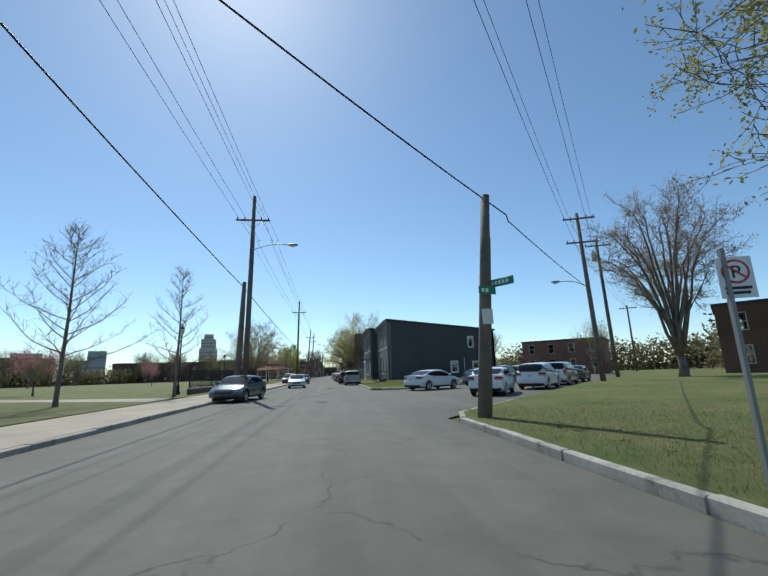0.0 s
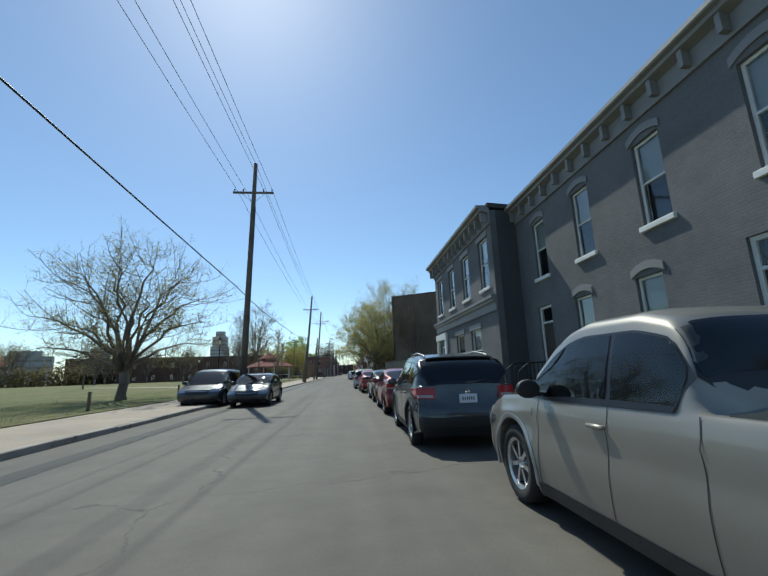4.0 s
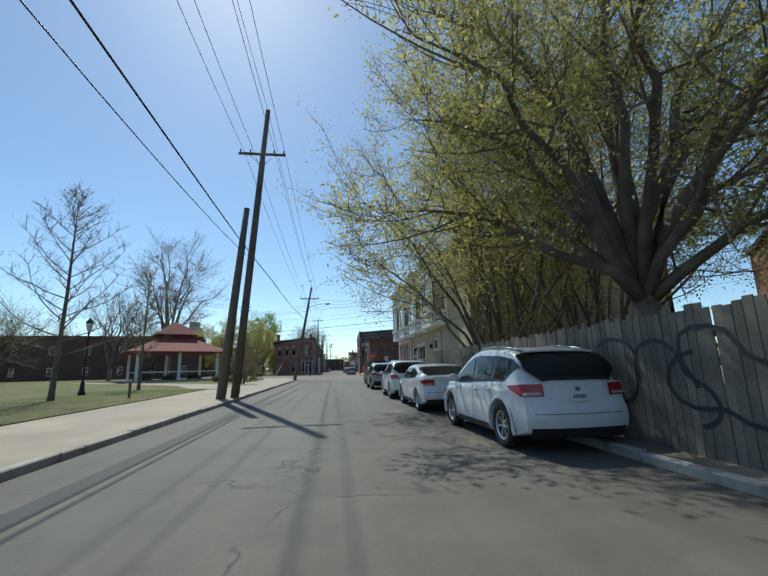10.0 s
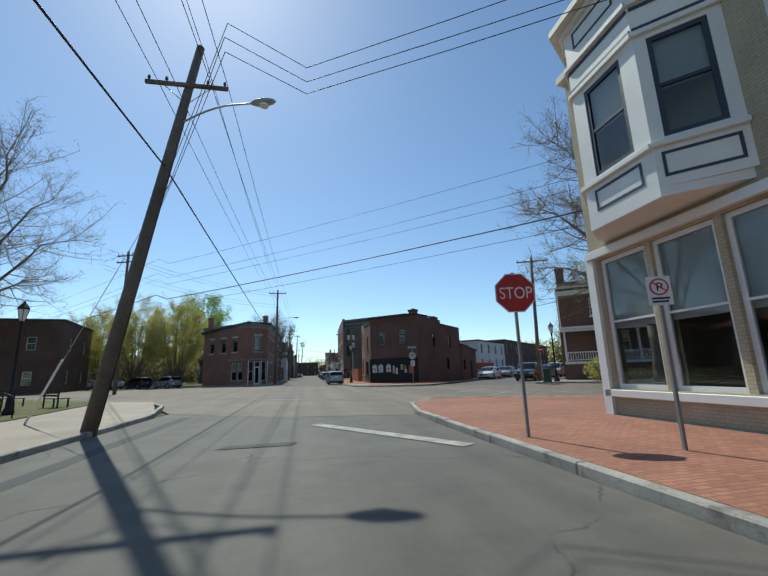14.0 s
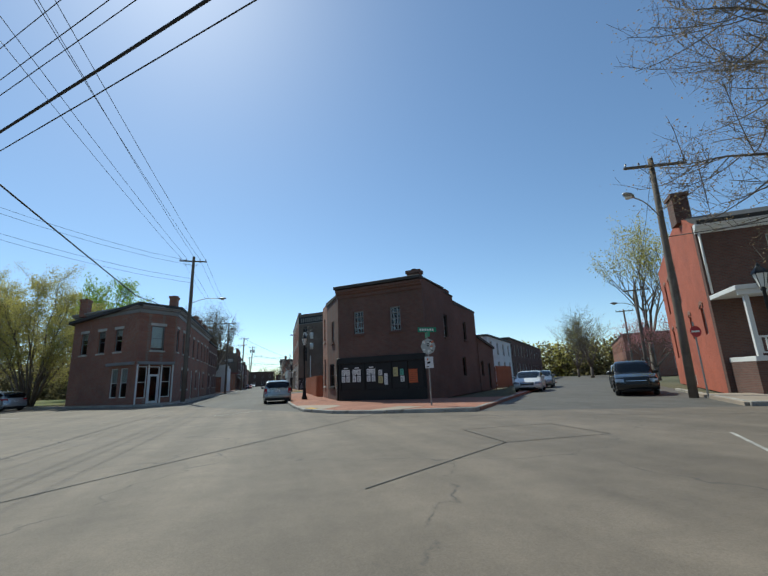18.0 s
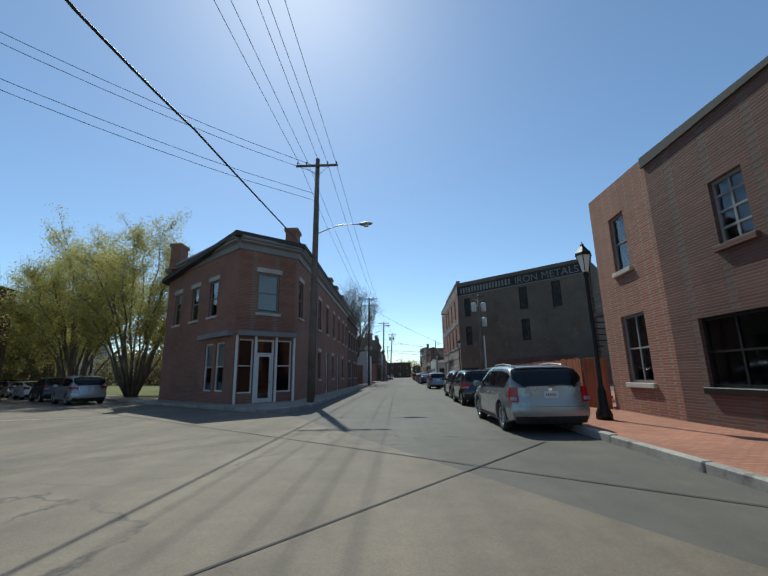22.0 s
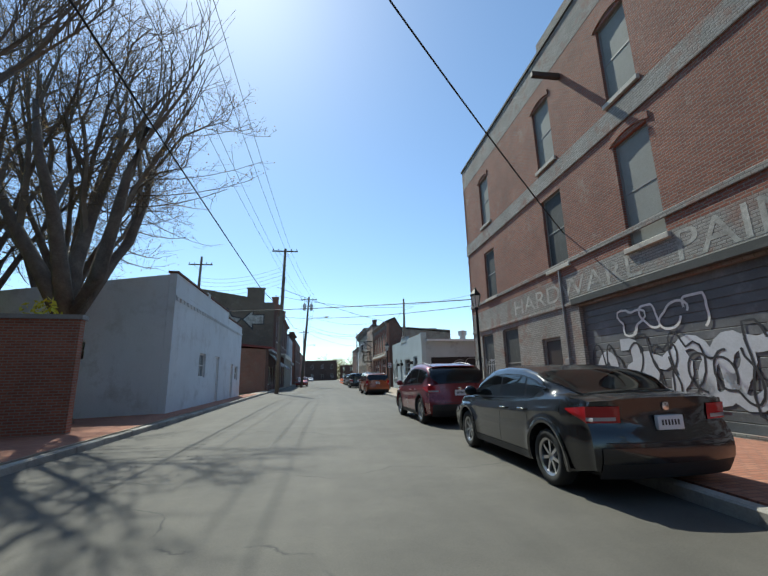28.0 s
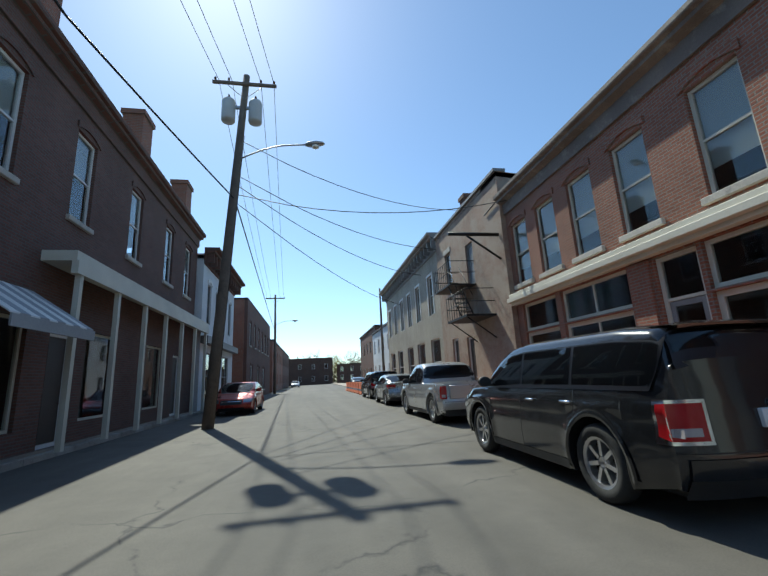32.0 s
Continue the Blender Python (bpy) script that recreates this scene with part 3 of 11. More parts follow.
def add_wall(root, a, b, z0, top, material, wins=(), doors=(), thick=0.28, extra=(), name="wall", label=""):
    """A wall of a building with its windows and doors. wins and doors: (u0, u1, z0, z1, options)."""
    m = wall_frame(a, b)
    length = (Vector(b) - Vector(a)).length
    ops = [tuple(o[:4]) for o in (*wins, *doors, *extra)]
    v, f = panel(length, z0, top, ops, thick)
    raw(name, [m @ Vector(p) for p in v], f, material, root, label)
    for o in wins:
        add_window(root, m, o[:4], **(o[4] if len(o) > 4 else {}))
    for o in doors:
        add_door(root, m, o[:4], **(o[4] if len(o) > 4 else {}))
    return m


def add_roof(root, points, zs, material=ROOF, thick=0.2, name="roof"):
    """A roof slab over an outline; zs: heights per corner."""
    bm = bmesh.new()
    lo, hi = [bm.verts.new((*p, z - thick)) for p, z in zip(points, zs)], [bm.verts.new((*p, z)) for p, z in zip(points, zs)]
    bm.faces.new(lo[::-1])
    bm.faces.new(hi)
    for i in range(len(points)):
        j = (i + 1) % len(points)
        bm.faces.new((lo[i], lo[j], hi[j], hi[i]))
    bmesh.ops.recalc_face_normals(bm, faces=bm.faces)
    return part(name, bm, material, root)


def add_chimney(root, x, y, z0, z1, w=0.7, d=0.6, material=None):
    c = part("chimney", boxes([(x - w / 2, y - d / 2, z0, x + w / 2, y + d / 2, z1 - 0.2), (x - w / 2 - 0.07, y - d / 2 - 0.07, z1 - 0.2, x + w / 2 + 0.07, y + d / 2 + 0.07, z1)]), material or BRICK_DARK, root)
    part("flue", boxes([(x - 0.13, y - 0.13, z1 + 0.002, x + 0.13, y + 0.13, z1 + 0.12)]), ROOF, c)
    return c


def add_cornice(root, m, length, z, depth=0.35, height=0.5, material=None, brackets=0.0, name="cornice"):
    """A stepped cornice along the top of a wall, with brackets every so often."""
    mat = material or WHITE
    prof = [(-0.003, z - height), (-0.07, z - height), (-0.08, z - 0.3), (-depth * 0.55, z - 0.24), (-depth * 0.7, z - 0.22), (-depth * 0.72, z - 0.13), (-depth * 0.95, z - 0.1), (-depth, z - 0.06), (-depth, z + 0.04), (-0.003, z + 0.05)]
    bm = bmesh.new()
    ends = [[bm.verts.new((u, v, w)) for v, w in prof] for u in (-0.04, length + 0.04)]
    n = len(prof)
    for k in range(n):
        bm.faces.new((ends[0][k], ends[0][(k + 1) % n], ends[1][(k + 1) % n], ends[1][k]))
    bm.faces.new(ends[0][::-1])
    bm.faces.new(ends[1])
    bmesh.ops.recalc_face_normals(bm, faces=bm.faces)
    bmesh.ops.transform(bm, matrix=m, verts=bm.verts)
    co = part(name, bm, mat, root)
    if brackets:
        n = max(1, int(length / brackets))
        for k in range(n + 1):
            u = 0.15 + (length - 0.3) * k / n
            part("bracket", boxes([(u - 0.06, -depth * 0.62, z - height + 0.1, u + 0.06, -0.082, z - 0.245)], m), mat, co)
    return co


def lettering(text, m, height, material, parent, depth=0.0006, name="lettering", squeeze=1.0):
    """Painted words; the font's letters as a thin mesh in the wall's plane."""
    cu = bpy.data.curves.new("letters", "FONT")
    cu.body, cu.size, cu.extrude, cu.align_x = text, height * 1.38, depth, "LEFT"
    tmp = bpy.data.objects.new("letters", cu)
    scene.collection.objects.link(tmp)
    bpy.context.view_layer.update()
    me = bpy.data.meshes.new_from_object(tmp)
    bpy.data.objects.remove(tmp)
    me.transform(m @ pose(0, 0, 0, 90, 0, 0) @ Matrix.Diagonal((squeeze, 1, 1, 1)))
    me.materials.clear()
    me.materials.append(material)
    ob = new(name, me)
    ob.parent = parent
    return ob


def scrawl(m, u0, u1, z0, z1, material, parent, seed, loops=7, width=0.05, name="graffiti"):
    """Sprayed loops and strokes with no readable word, as thin ribbons on a wall."""
    rng = random.Random(seed)
    bm = bmesh.new()
    for k in range(loops):
        cu = u0 + (u1 - u0) * (k + 0.5) / loops
        ru, rz = (u1 - u0) / loops * rng.uniform(0.45, 0.75), (z1 - z0) * rng.uniform(0.3, 0.5)
        cz, turn, start = (z0 + z1) / 2 + rng.uniform(-0.1, 0.1) * (z1 - z0), rng.uniform(3.5, 7.5), rng.uniform(0, 6.3)
        n, wob = 26, rng.uniform(1.5, 3.2)
        pts = []
        for i in range(n):
            w = start + turn * i / (n - 1)
            r = 1 + 0.35 * math.sin(wob * w)
            pts.append((cu + ru * r * math.cos(w), min(z1, max(z0, cz + rz * r * math.sin(w)))))
        prev = None
        for i in range(n):
            du, dz = pts[min(i + 1, n - 1)][0] - pts[max(i - 1, 0)][0], pts[min(i + 1, n - 1)][1] - pts[max(i - 1, 0)][1]
            ln = math.hypot(du, dz) or 1.0
            ou, oz = -dz / ln * width / 2, du / ln * width / 2
            v = -0.006 - 0.0004 * k
            pair = (bm.verts.new((pts[i][0] + ou, v, pts[i][1] + oz)), bm.verts.new((pts[i][0] - ou, v, pts[i][1] - oz)))
            if prev:
                bm.faces.new((prev[0], prev[1], pair[1], pair[0]))
            prev = pair
    bmesh.ops.transform(bm, matrix=m, verts=bm.verts)
    return part(name, bm, material, parent)


def building(name, label, x, y, rz, category="building"):
    return thing(name, label, category, pose(x, y, 0, 0, 0, rz))


# ---- ground ----
def flat(name, points, z, material, label, category, kind="structure"):
    bm = bmesh.new()
    bm.faces.new([bm.verts.new((px, py, z)) for px, py in points])
    bmesh.ops.recalc_face_normals(bm, faces=bm.faces)
    ob = part(name, bm, material)
    if ob.data.polygons[0].normal.z < 0:
        ob.data.flip_normals()
    return tagged(ob, label, category, "", kind)


def slab(name, points, z0, z1, material, label, category="pavement", kind="structure"):
    return tagged(part(name, prism(points, z0, z1), material), label, category, "", kind)


def kerb_line(points, name="kerb", w=0.16, h=0.14, stones=2.4, out=1):
    """A kerb of single stones along a polyline; out: the side on which the pavement lies (1: left of the line)."""
    root = thing(name, "worn pale granite kerb stones along the road", "kerb", None, "", "structure")
    rng = random.Random(len(points) * 7 + int(points[0][1]))
    for (ax, ay), (bx, by) in zip(points, points[1:]):
        ln = math.hypot(bx - ax, by - ay)
        n = max(1, round(ln / stones))
        ang = math.degrees(math.atan2(by - ay, bx - ax))
        me = None
        for k in range(n):
            x, y = ax + (bx - ax) * k / n, ay + (by - ay) * k / n
            if me is None:
                ob = part("kerb_stone", boxes([(0.008, 0 if out > 0 else -w, -0.1, ln / n - 0.008, w if out > 0 else 0, h)], None, 0.02), KERB, root)
                me = ob.data
            else:
                ob = new("kerb_stone", me)
                ob.parent = root
            ob.matrix_basis = pose(x, y, rng.uniform(-0.015, 0.012), rng.uniform(-0.8, 0.8), rng.uniform(-0.3, 0.3), ang + rng.uniform(-0.4, 0.4))
    return root


flat("ground", [(-2500, -2500), (2500, -2500), (2500, 2800), (-2500, 2800)], -0.06, EARTH, "flat earth and grass ground to the horizon", "ground")
flat("road", [(-0.3, -60), (9.2, -60), (9.1, 60), (8.3, 74), (8.2, 170), (9.4, 200), (9.4, 245), (10.4, 272), (11.0, 300), (12.0, 340), (14.0, 500), (3.0, 500), (1.2, 340), (1.0, 215), (-0.3, 175)], 0.0, ASPHALT, "grey worn asphalt street with fine cracks", "road")
flat("side_road", [(9.0, 11.5), (9.6, 12.2), (60, 66), (52, 74), (16.1, 35.4), (12.6, 32), (9.05, 32.5)], -0.004, ASPHALT, "grey asphalt side street meeting the main street", "road")
flat("avenue", [(60, 128.5), (60, 158), (22.5, 188.0), (15.2, 193.0), (9.4, 198.4), (1.0, 214.0), (-9.5, 222.0), (-90, 288), (-90, 252), (-3.5, 184.2), (-0.3, 177), (4.0, 173.5), (8.2, 172.0), (9.0, 174.6), (12.5, 175.2)], 0.006, CONCRETE_ROAD, "wide tan concrete avenue crossing the street", "road")
flat("cross_road", [(15.2, 193.0), (22.5, 188.0), (98, 270), (88, 276)], 0.002, ASPHALT, "grey patched asphalt side street", "road")
# pavements, lawns
slab("pavement", [(-0.46, -60), (-0.46, 176), (-3.0, 183.5), (-6.5, 186.5), (-4.9, 176), (-4.6, 150), (-3.9, 120), (-3.8, 60), (-3.8, -60)], -0.08, 0.13, WALK, "tan concrete pavement with joints beside the park")
slab("park_lawn", [(-3.82, -60), (-3.82, 60), (-3.92, 120), (-4.62, 150), (-4.92, 176), (-6.52, 186.5), (-60, 232), (-120, 240), (-120, -60)], -0.08, 0.16, PARK, "flat dry park lawn in early spring", "lawn")
kerb_line([(-0.3, 0), (-0.3, 60), (-0.3, 120), (-0.3, 175), (-1.4, 180), (-3.2, 184)])
slab("pavement", [(8.4, 73), (8.4, 171), (9.0, 174), (12.2, 175.0), (12.3, 168.5), (12.3, 140), (9.6, 126), (9.4, 100), (9.6, 73)], -0.08, 0.12, WORNWALK, "worn concrete pavement beside parked cars")
slab("brick_pavement", [(8.45, 160), (8.42, 171.9), (9.06, 175.1), (10.28, 176.83), (12.3, 176.5), (24, 167.8), (24, 160), (12.25, 168.6), (12.28, 160)], -0.07, 0.125, BRICKWALK, "red brick paved corner by the shop")
kerb_line([(8.2, 73), (8.2, 130), (8.25, 171.8), (8.9, 175.2), (10.2, 177.0), (12.4, 176.7), (24, 168.0)], out=-1)
slab("lawn", [(9.25, 33), (9.25, 74.9), (12, 74.9), (13.3, 64), (13.3, 52.7), (30, 52.7), (30, 49), (16.2, 35.6), (12.6, 32.2), (9.8, 31.9)], -0.08, [0.14, 0.14, 0.2, 0.35, 0.42, 0.5, 0.45, 0.16, 0.14, 0.14], GRASS, "green spring lawn rising to the grey house", "lawn")
kerb_line([(9.1, 74.5), (9.1, 33.5), (9.9, 31.8), (12.6, 32.0), (16.2, 35.4), (30, 49.2)])
slab("lawn", [(9.35, -60), (9.35, 11.2), (9.9, 12.2), (60, 65.6), (60, -60)], -0.08, [0.13, 0.13, 0.13, 0.4, 0.4], GRASS, "green lawn with dead leaves at the street corner", "lawn")
kerb_line([(9.2, -20), (9.2, 10.6), (9.6, 12.0), (30, 33.8)], out=-1)
slab("lawn", [(9.62, 75), (9.62, 97), (11.6, 97), (16, 90), (40, 76), (40, 75)], -0.08, 0.15, GRASS, "narrow green lawn before the wooden fence", "lawn")
slab("dirt_yard", [(9.7, 98), (9.62, 126), (12.2, 141), (26, 141), (34, 118), (24, 95), (13.5, 96.5)], -0.08, 0.11, DIRT, "bare dirt yard with weeds and parked car", "yard")
# far corners of the avenue
slab("pavement", [(9.3, 201.6), (9.4, 245), (10.3, 265), (10.6, 274), (13.2, 274), (13.3, 250), (30, 233), (12.4, 213), (12.2, 205), (20.4, 198.6), (30, 210), (40, 222), (41.6, 220.4), (15.6, 193.2), (12.3, 194.6), (10.5, 196.3), (9.5, 198.3)], -0.08, 0.12, BRICKWALK, "red brick pavement with pale concrete ramp")
slab("concrete_ramp", [(9.22, 201.9), (9.42, 198.6), (9.95, 197.35), (11.3, 199.3), (11.2, 200.2), (9.8, 201.5)], -0.05, 0.128, WALK, "pale concrete kerb ramp at the corner")
slab("concrete_ramp", [(11.7, 195.3), (12.5, 194.65), (14.1, 195.3), (13.4, 196.5)], -0.05, 0.128, WALK, "pale concrete kerb ramp at the corner")
slab("tactile_patch", [(9.5, 199.0), (9.75, 198.1), (10.05, 198.35), (9.85, 199.15)], -0.03, 0.136, TACTILE, "yellow tactile paving patch on the ramp", "paving")
kerb_line([(9.25, 245), (9.15, 202), (9.4, 198.4), (10.4, 196.2), (12.2, 194.6), (15.2, 192.8), (30, 208.6)])
slab("pavement", [(10.6, 274.2), (11.15, 300), (12.1, 340), (14.2, 500), (18, 500), (14.6, 340), (13.8, 300), (13.3, 282), (22, 281), (22, 274)], -0.08, 0.12, WALK, "pale concrete pavement beside the shops")
slab("brick_pavement", [(11.45, 297), (11.5, 300), (12.6, 340), (13.9, 340), (13.85, 300.2), (13.35, 297)], -0.07, 0.126, BRICKWALK, "red brick pavement strip before the shops")
kerb_line([(14.0, 500), (12.0, 340), (11.0, 300), (10.45, 274), (9.2, 247)])
slab("pavement", [(0.85, 340), (0.85, 217.2), (0.2, 214.7), (-9.4, 222.4), (-60, 263), (-59, 266), (-10, 226), (-3, 220), (-0.4, 222), (-0.4, 262), (0.0, 290), (0.6, 340)], -0.08, 0.12, WALK, "grey concrete pavement by the brick corner building")
slab("brick_pavement", [(0.8, 258), (0.82, 290), (-0.2, 290), (-0.45, 271), (-3, 270), (-3, 258)], -0.07, 0.124, BRICKWALK, "patched red brick pavement")
slab("yard", [(-0.6, 257), (-3, 269.8), (-60, 300), (-60, 268), (-12, 228), (-4, 240)], -0.08, 0.12, GRASS, "grassy yard with old trees behind a wall", "yard")
kerb_line([(1.0, 338), (1.0, 217), (0.2, 214.5), (-9.4, 222.1), (-24, 234)], out=1)
slab("pavement", [(22.4, 188.4), (24.3, 186.8), (60, 158.4), (62, 161), (30, 188), (26, 192.5)], -0.08, 0.12, WALK, "concrete pavement before the porch house")
kerb_line([(60, 158.2), (22.4, 188.2), (30, 196.6)], out=-1)
flat("tar_patch", [(0.7, 20), (1.05, 20), (1.05, 175), (0.7, 175)], 0.004, PATCH, "dark tar seam along the gutter", "patch")
for i, (px, py, pw, ph) in enumerate(((4.0, 26, 1.0, 0.25), (5.0, 28.5, 0.6, 0.2), (3.2, 168, 1.4, 0.3), (3.6, 160, 0.5, 0.4))):
    flat("tar_patch", [(px, py), (px + pw, py - 0.05), (px + pw * 1.1, py + ph), (px + 0.2, py + ph * 1.2)], 0.011, PATCH, "small dark tar patch in the road", "patch")
for pts in (((5.0, 170.9), (7.6, 166.6), (7.9, 166.8), (5.3, 171.1)), ((10.6, 179.1), (16.45, 185.0), (16.5, 184.95), (10.66, 179.05)), ((13.4, 178.1), (17.65, 182.7), (17.71, 182.65), (13.46, 178.05)),
            ((1.0, 185.4), (5.8, 180.7), (5.9, 180.85), (1.15, 185.6)), ((5.4, 199.5), (7.5, 201.25), (7.58, 201.17), (5.48, 199.4)), ((-9.4, 213.2), (-4, 214.6), (-4, 214.45), (-9.3, 213.05)), ((-6, 208), (-16, 216), (-15.9, 216.15), (-5.9, 208.15))):
    flat("road_marking", pts, 0.012, ROADPAINT, "worn white painted road line", "road marking")
for a, b in (((-20, 226), (40, 178)), ((-20, 219), (40, 171)), ((3, 184), (17, 201)), ((-6, 190), (8, 207)), ((14, 176), (26, 190))):
    d = (Vector(b) - Vector(a)).normalized() * 0.018
    flat("road_joint", [(a[0] - d.y, a[1] + d.x), (b[0] - d.y, b[1] + d.x), (b[0] + d.y, b[1] - d.x), (a[0] + d.y, a[1] - d.x)], 0.0125, PATCH, "dark joint between concrete road slabs", "joint")
for a, b in (((12.2, 186.3), (14.6, 186.1)), ((12.4, 188.5), (14.8, 188.3)), ((12.2, 186.3), (12.4, 188.5)), ((14.6, 186.1), (14.8, 188.3)), ((8.8, 184.2), (12.2, 186.3))):
    d = (Vector(b) - Vector(a)).normalized() * 0.014
    flat("road_joint", [(a[0] - d.y, a[1] + d.x), (b[0] - d.y, b[1] + d.x), (b[0] + d.y, b[1] - d.x), (a[0] + d.y, a[1] - d.x)], 0.0135, PATCH, "thin saw cut round a road repair", "joint")


def manhole(x, y):
    mh = thing("manhole_cover", "round worn iron manhole cover in the asphalt", "manhole cover", pose(x, y, 0.0))
    part("ring", lathe([(0.31, 0.004), (0.38, 0.004), (0.385, 0.016), (0.37, 0.02), (0.32, 0.02), (0.31, 0.016)], 28), KERBIRON, mh)
    lid = part("lid", lathe([(0.305, 0.004), (0.305, 0.014), (0.29, 0.017), (0.0, 0.017)], 28), KERBIRON, mh)
    for k in range(-3, 4):
        h = math.sqrt(0.28 ** 2 - (0.08 * k) ** 2)
        part("rib", boxes([(-h, 0.08 * k - 0.012, 0.0171, h, 0.08 * k + 0.012, 0.022)]), KERBIRON, lid)


KERBIRON = surface("worn_cast_iron", (0.075, 0.07, 0.065), rough=0.55, metal=0.5, vary=0.3, fine=30)
manhole(5.8, 39.8)
slab("park_path", [(-3.85, 149.5), (-3.9, 157.0), (-8.2, 161.8), (-16.0, 169.2), (-30.0, 182.5), (-31.5, 180.6), (-17.2, 167.2), (-9.6, 158.4), (-6.4, 151.5)], -0.05, 0.168, WALK, "tan concrete park path leading to the pavilion", "path")
slab("parking_lot", [(10.35, 228.2), (10.7, 236.5), (13.4, 234.4), (13.45, 243), (30, 232.5), (22, 224), (12.6, 228.0)], -0.07, 0.127, ASPHALT, "grey patched asphalt lot beside the warehouse", "parking lot")
slab("concrete_strip", [(9.45, 226), (9.5, 242), (10.68, 242), (10.33, 226)], -0.07, 0.131, WALK, "pale concrete pavement strip by the lot")
slab("verge", [(11.2, 244.6), (12.9, 244.4), (13.3, 234.9), (12.4, 235.3)], -0.07, 0.15, GRASS, "scruffy grass patch round the warehouse pole", "lawn")


# ---- buildings ----
def grey_house():
    # front along x = 13.4, from y 64 down to 52.8
    W, D = 11.2, 14.9
    r = building("grey_house", "dark grey painted two-storey row house with pale cornice and sloping roof", 13.4, 64.0, -90, "house")
    op = dict(frame=WHITE, sill=WHITE, lintel=GREYTRIM, arch=True, blind=0.5)
    wins = [(u - 0.45, u + 0.45, 4.7, 6.9, op) for u in (10.5, 7.6, 4.7, 1.9)] + [(u - 0.45, u + 0.45, 1.3, 3.5, op) for u in (7.0, 4.2)]
    add_wall(r, (0, 0), (W, 0), 0.0, 8.1, BRICK_GREY, wins, [(9.5, 10.5, 0.55, 3.6, dict(transom=0.6)), (1.2, 2.2, 0.55, 3.6, dict(transom=0.6))])
    so = dict(frame=WHITE, surround=WHITE, sill=WHITE, blind=0.3)
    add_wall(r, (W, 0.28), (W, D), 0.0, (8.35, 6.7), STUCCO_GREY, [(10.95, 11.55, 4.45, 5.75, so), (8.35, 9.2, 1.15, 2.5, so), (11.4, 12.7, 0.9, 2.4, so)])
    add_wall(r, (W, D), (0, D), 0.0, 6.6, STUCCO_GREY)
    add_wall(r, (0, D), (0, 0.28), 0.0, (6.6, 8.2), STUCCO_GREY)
    add_roof(r, [(-0.05, -0.1), (W + 0.12, -0.1), (W + 0.12, D + 0.2), (-0.05, D + 0.2)], [8.45, 8.45, 6.8, 6.8])
    add_cornice(r, wall_frame((0, 0), (W, 0)), W, 8.2, 0.45, 0.75, GREYTRIM, 0.9)
    for u in (9.3, 1.0):
        so_ = part("stoop", boxes([(u, -1.2, 0, u + 1.4, -0.003, 0.54), (u, -1.6, 0, u + 1.4, -1.203, 0.3)], None, 0.02), BRICK_BROWN, r)
        for e in (0.06, 1.34):
            tube_part("handrail", [[((u + e, -0.05, 1.5), 0.022), ((u + e, -1.15, 1.5), 0.022), ((u + e, -1.55, 1.2), 0.022), ((u + e, -1.55, 0.3), 0.03)]], BLACK, so_)
            for k in range(7):
                part("baluster", boxes([(u + e - 0.01, -1.15 + 0.16 * k, 0.54, u + e + 0.01, -1.13 + 0.16 * k, 1.5)]), BLACK, so_)
    part("downpipe", boxes([(W + 0.003, 0.35, 0.4, W + 0.1, 0.45, 7.9)]), GREYTRIM, r)
    tube_part("pipe", [[((W + 0.05, 10.45, 0.9), 0.045), ((W + 0.05, 10.45, 3.0), 0.045)]], WHITE, r)


def grey_row():
    W, D = 11.0, 16.0
    r = building("grey_shop_house", "grey brick two-storey corner house with white shop entrance", 12.25, 75.0, -90, "house")
    op = dict(frame=WHITE, sill=WHITE, lintel=GREYTRIM, blind=0.4)
    wins = [(u - 0.6, u + 0.6, 4.9, 7.2, op) for u in (1.3, 4.2, 7.0, 9.8)] + [(4.5, 6.0, 1.2, 3.2, op), (7.2, 8.7, 1.2, 3.2, op)]
    m = add_wall(r, (0, 0), (W, 0), 0.0, 8.2, BRICK_GREY, wins, [(0.75, 1.9, 0.15, 2.85, dict(frame=WHITE, transom=0.5))])
    add_wall(r, (W, 0.28), (W, D), 0.0, (8.2, 7.0), STUCCO_GREY)
    add_wall(r, (W, D), (0, D), 0.0, 7.0, STUCCO_GREY)
    add_wall(r, (0, D), (0, 0.28), 0.0, (7.0, 8.2), BRICK_GREY)
    add_roof(r, [(-0.1, -0.1), (W + 0.1, -0.1), (W + 0.1, D), (-0.1, D)], [8.5, 8.5, 7.2, 7.2])
    add_cornice(r, m, W, 8.35, 0.6, 0.8, GREYTRIM, 0.8)
    add_cornice(r, m, W, 4.35, 0.25, 0.6, GREYTRIM, 0, "shop_cornice")
    part("pilaster", boxes([(0.05, -0.12, 0.1, 0.5, -0.003, 3.2), (2.1, -0.12, 0.1, 2.5, -0.003, 3.2), (0.0, -0.16, 3.2, 2.6, -0.003, 3.6), (0.12, -0.15, 0.1, 0.2, -0.123, 3.0), (0.3, -0.15, 0.1, 0.38, -0.123, 3.0)], m, 0.01), WHITE, r)
    part("step", boxes([(0.4, -0.8, 0, 2.2, -0.003, 0.22)], m, 0.02), STONE, r)


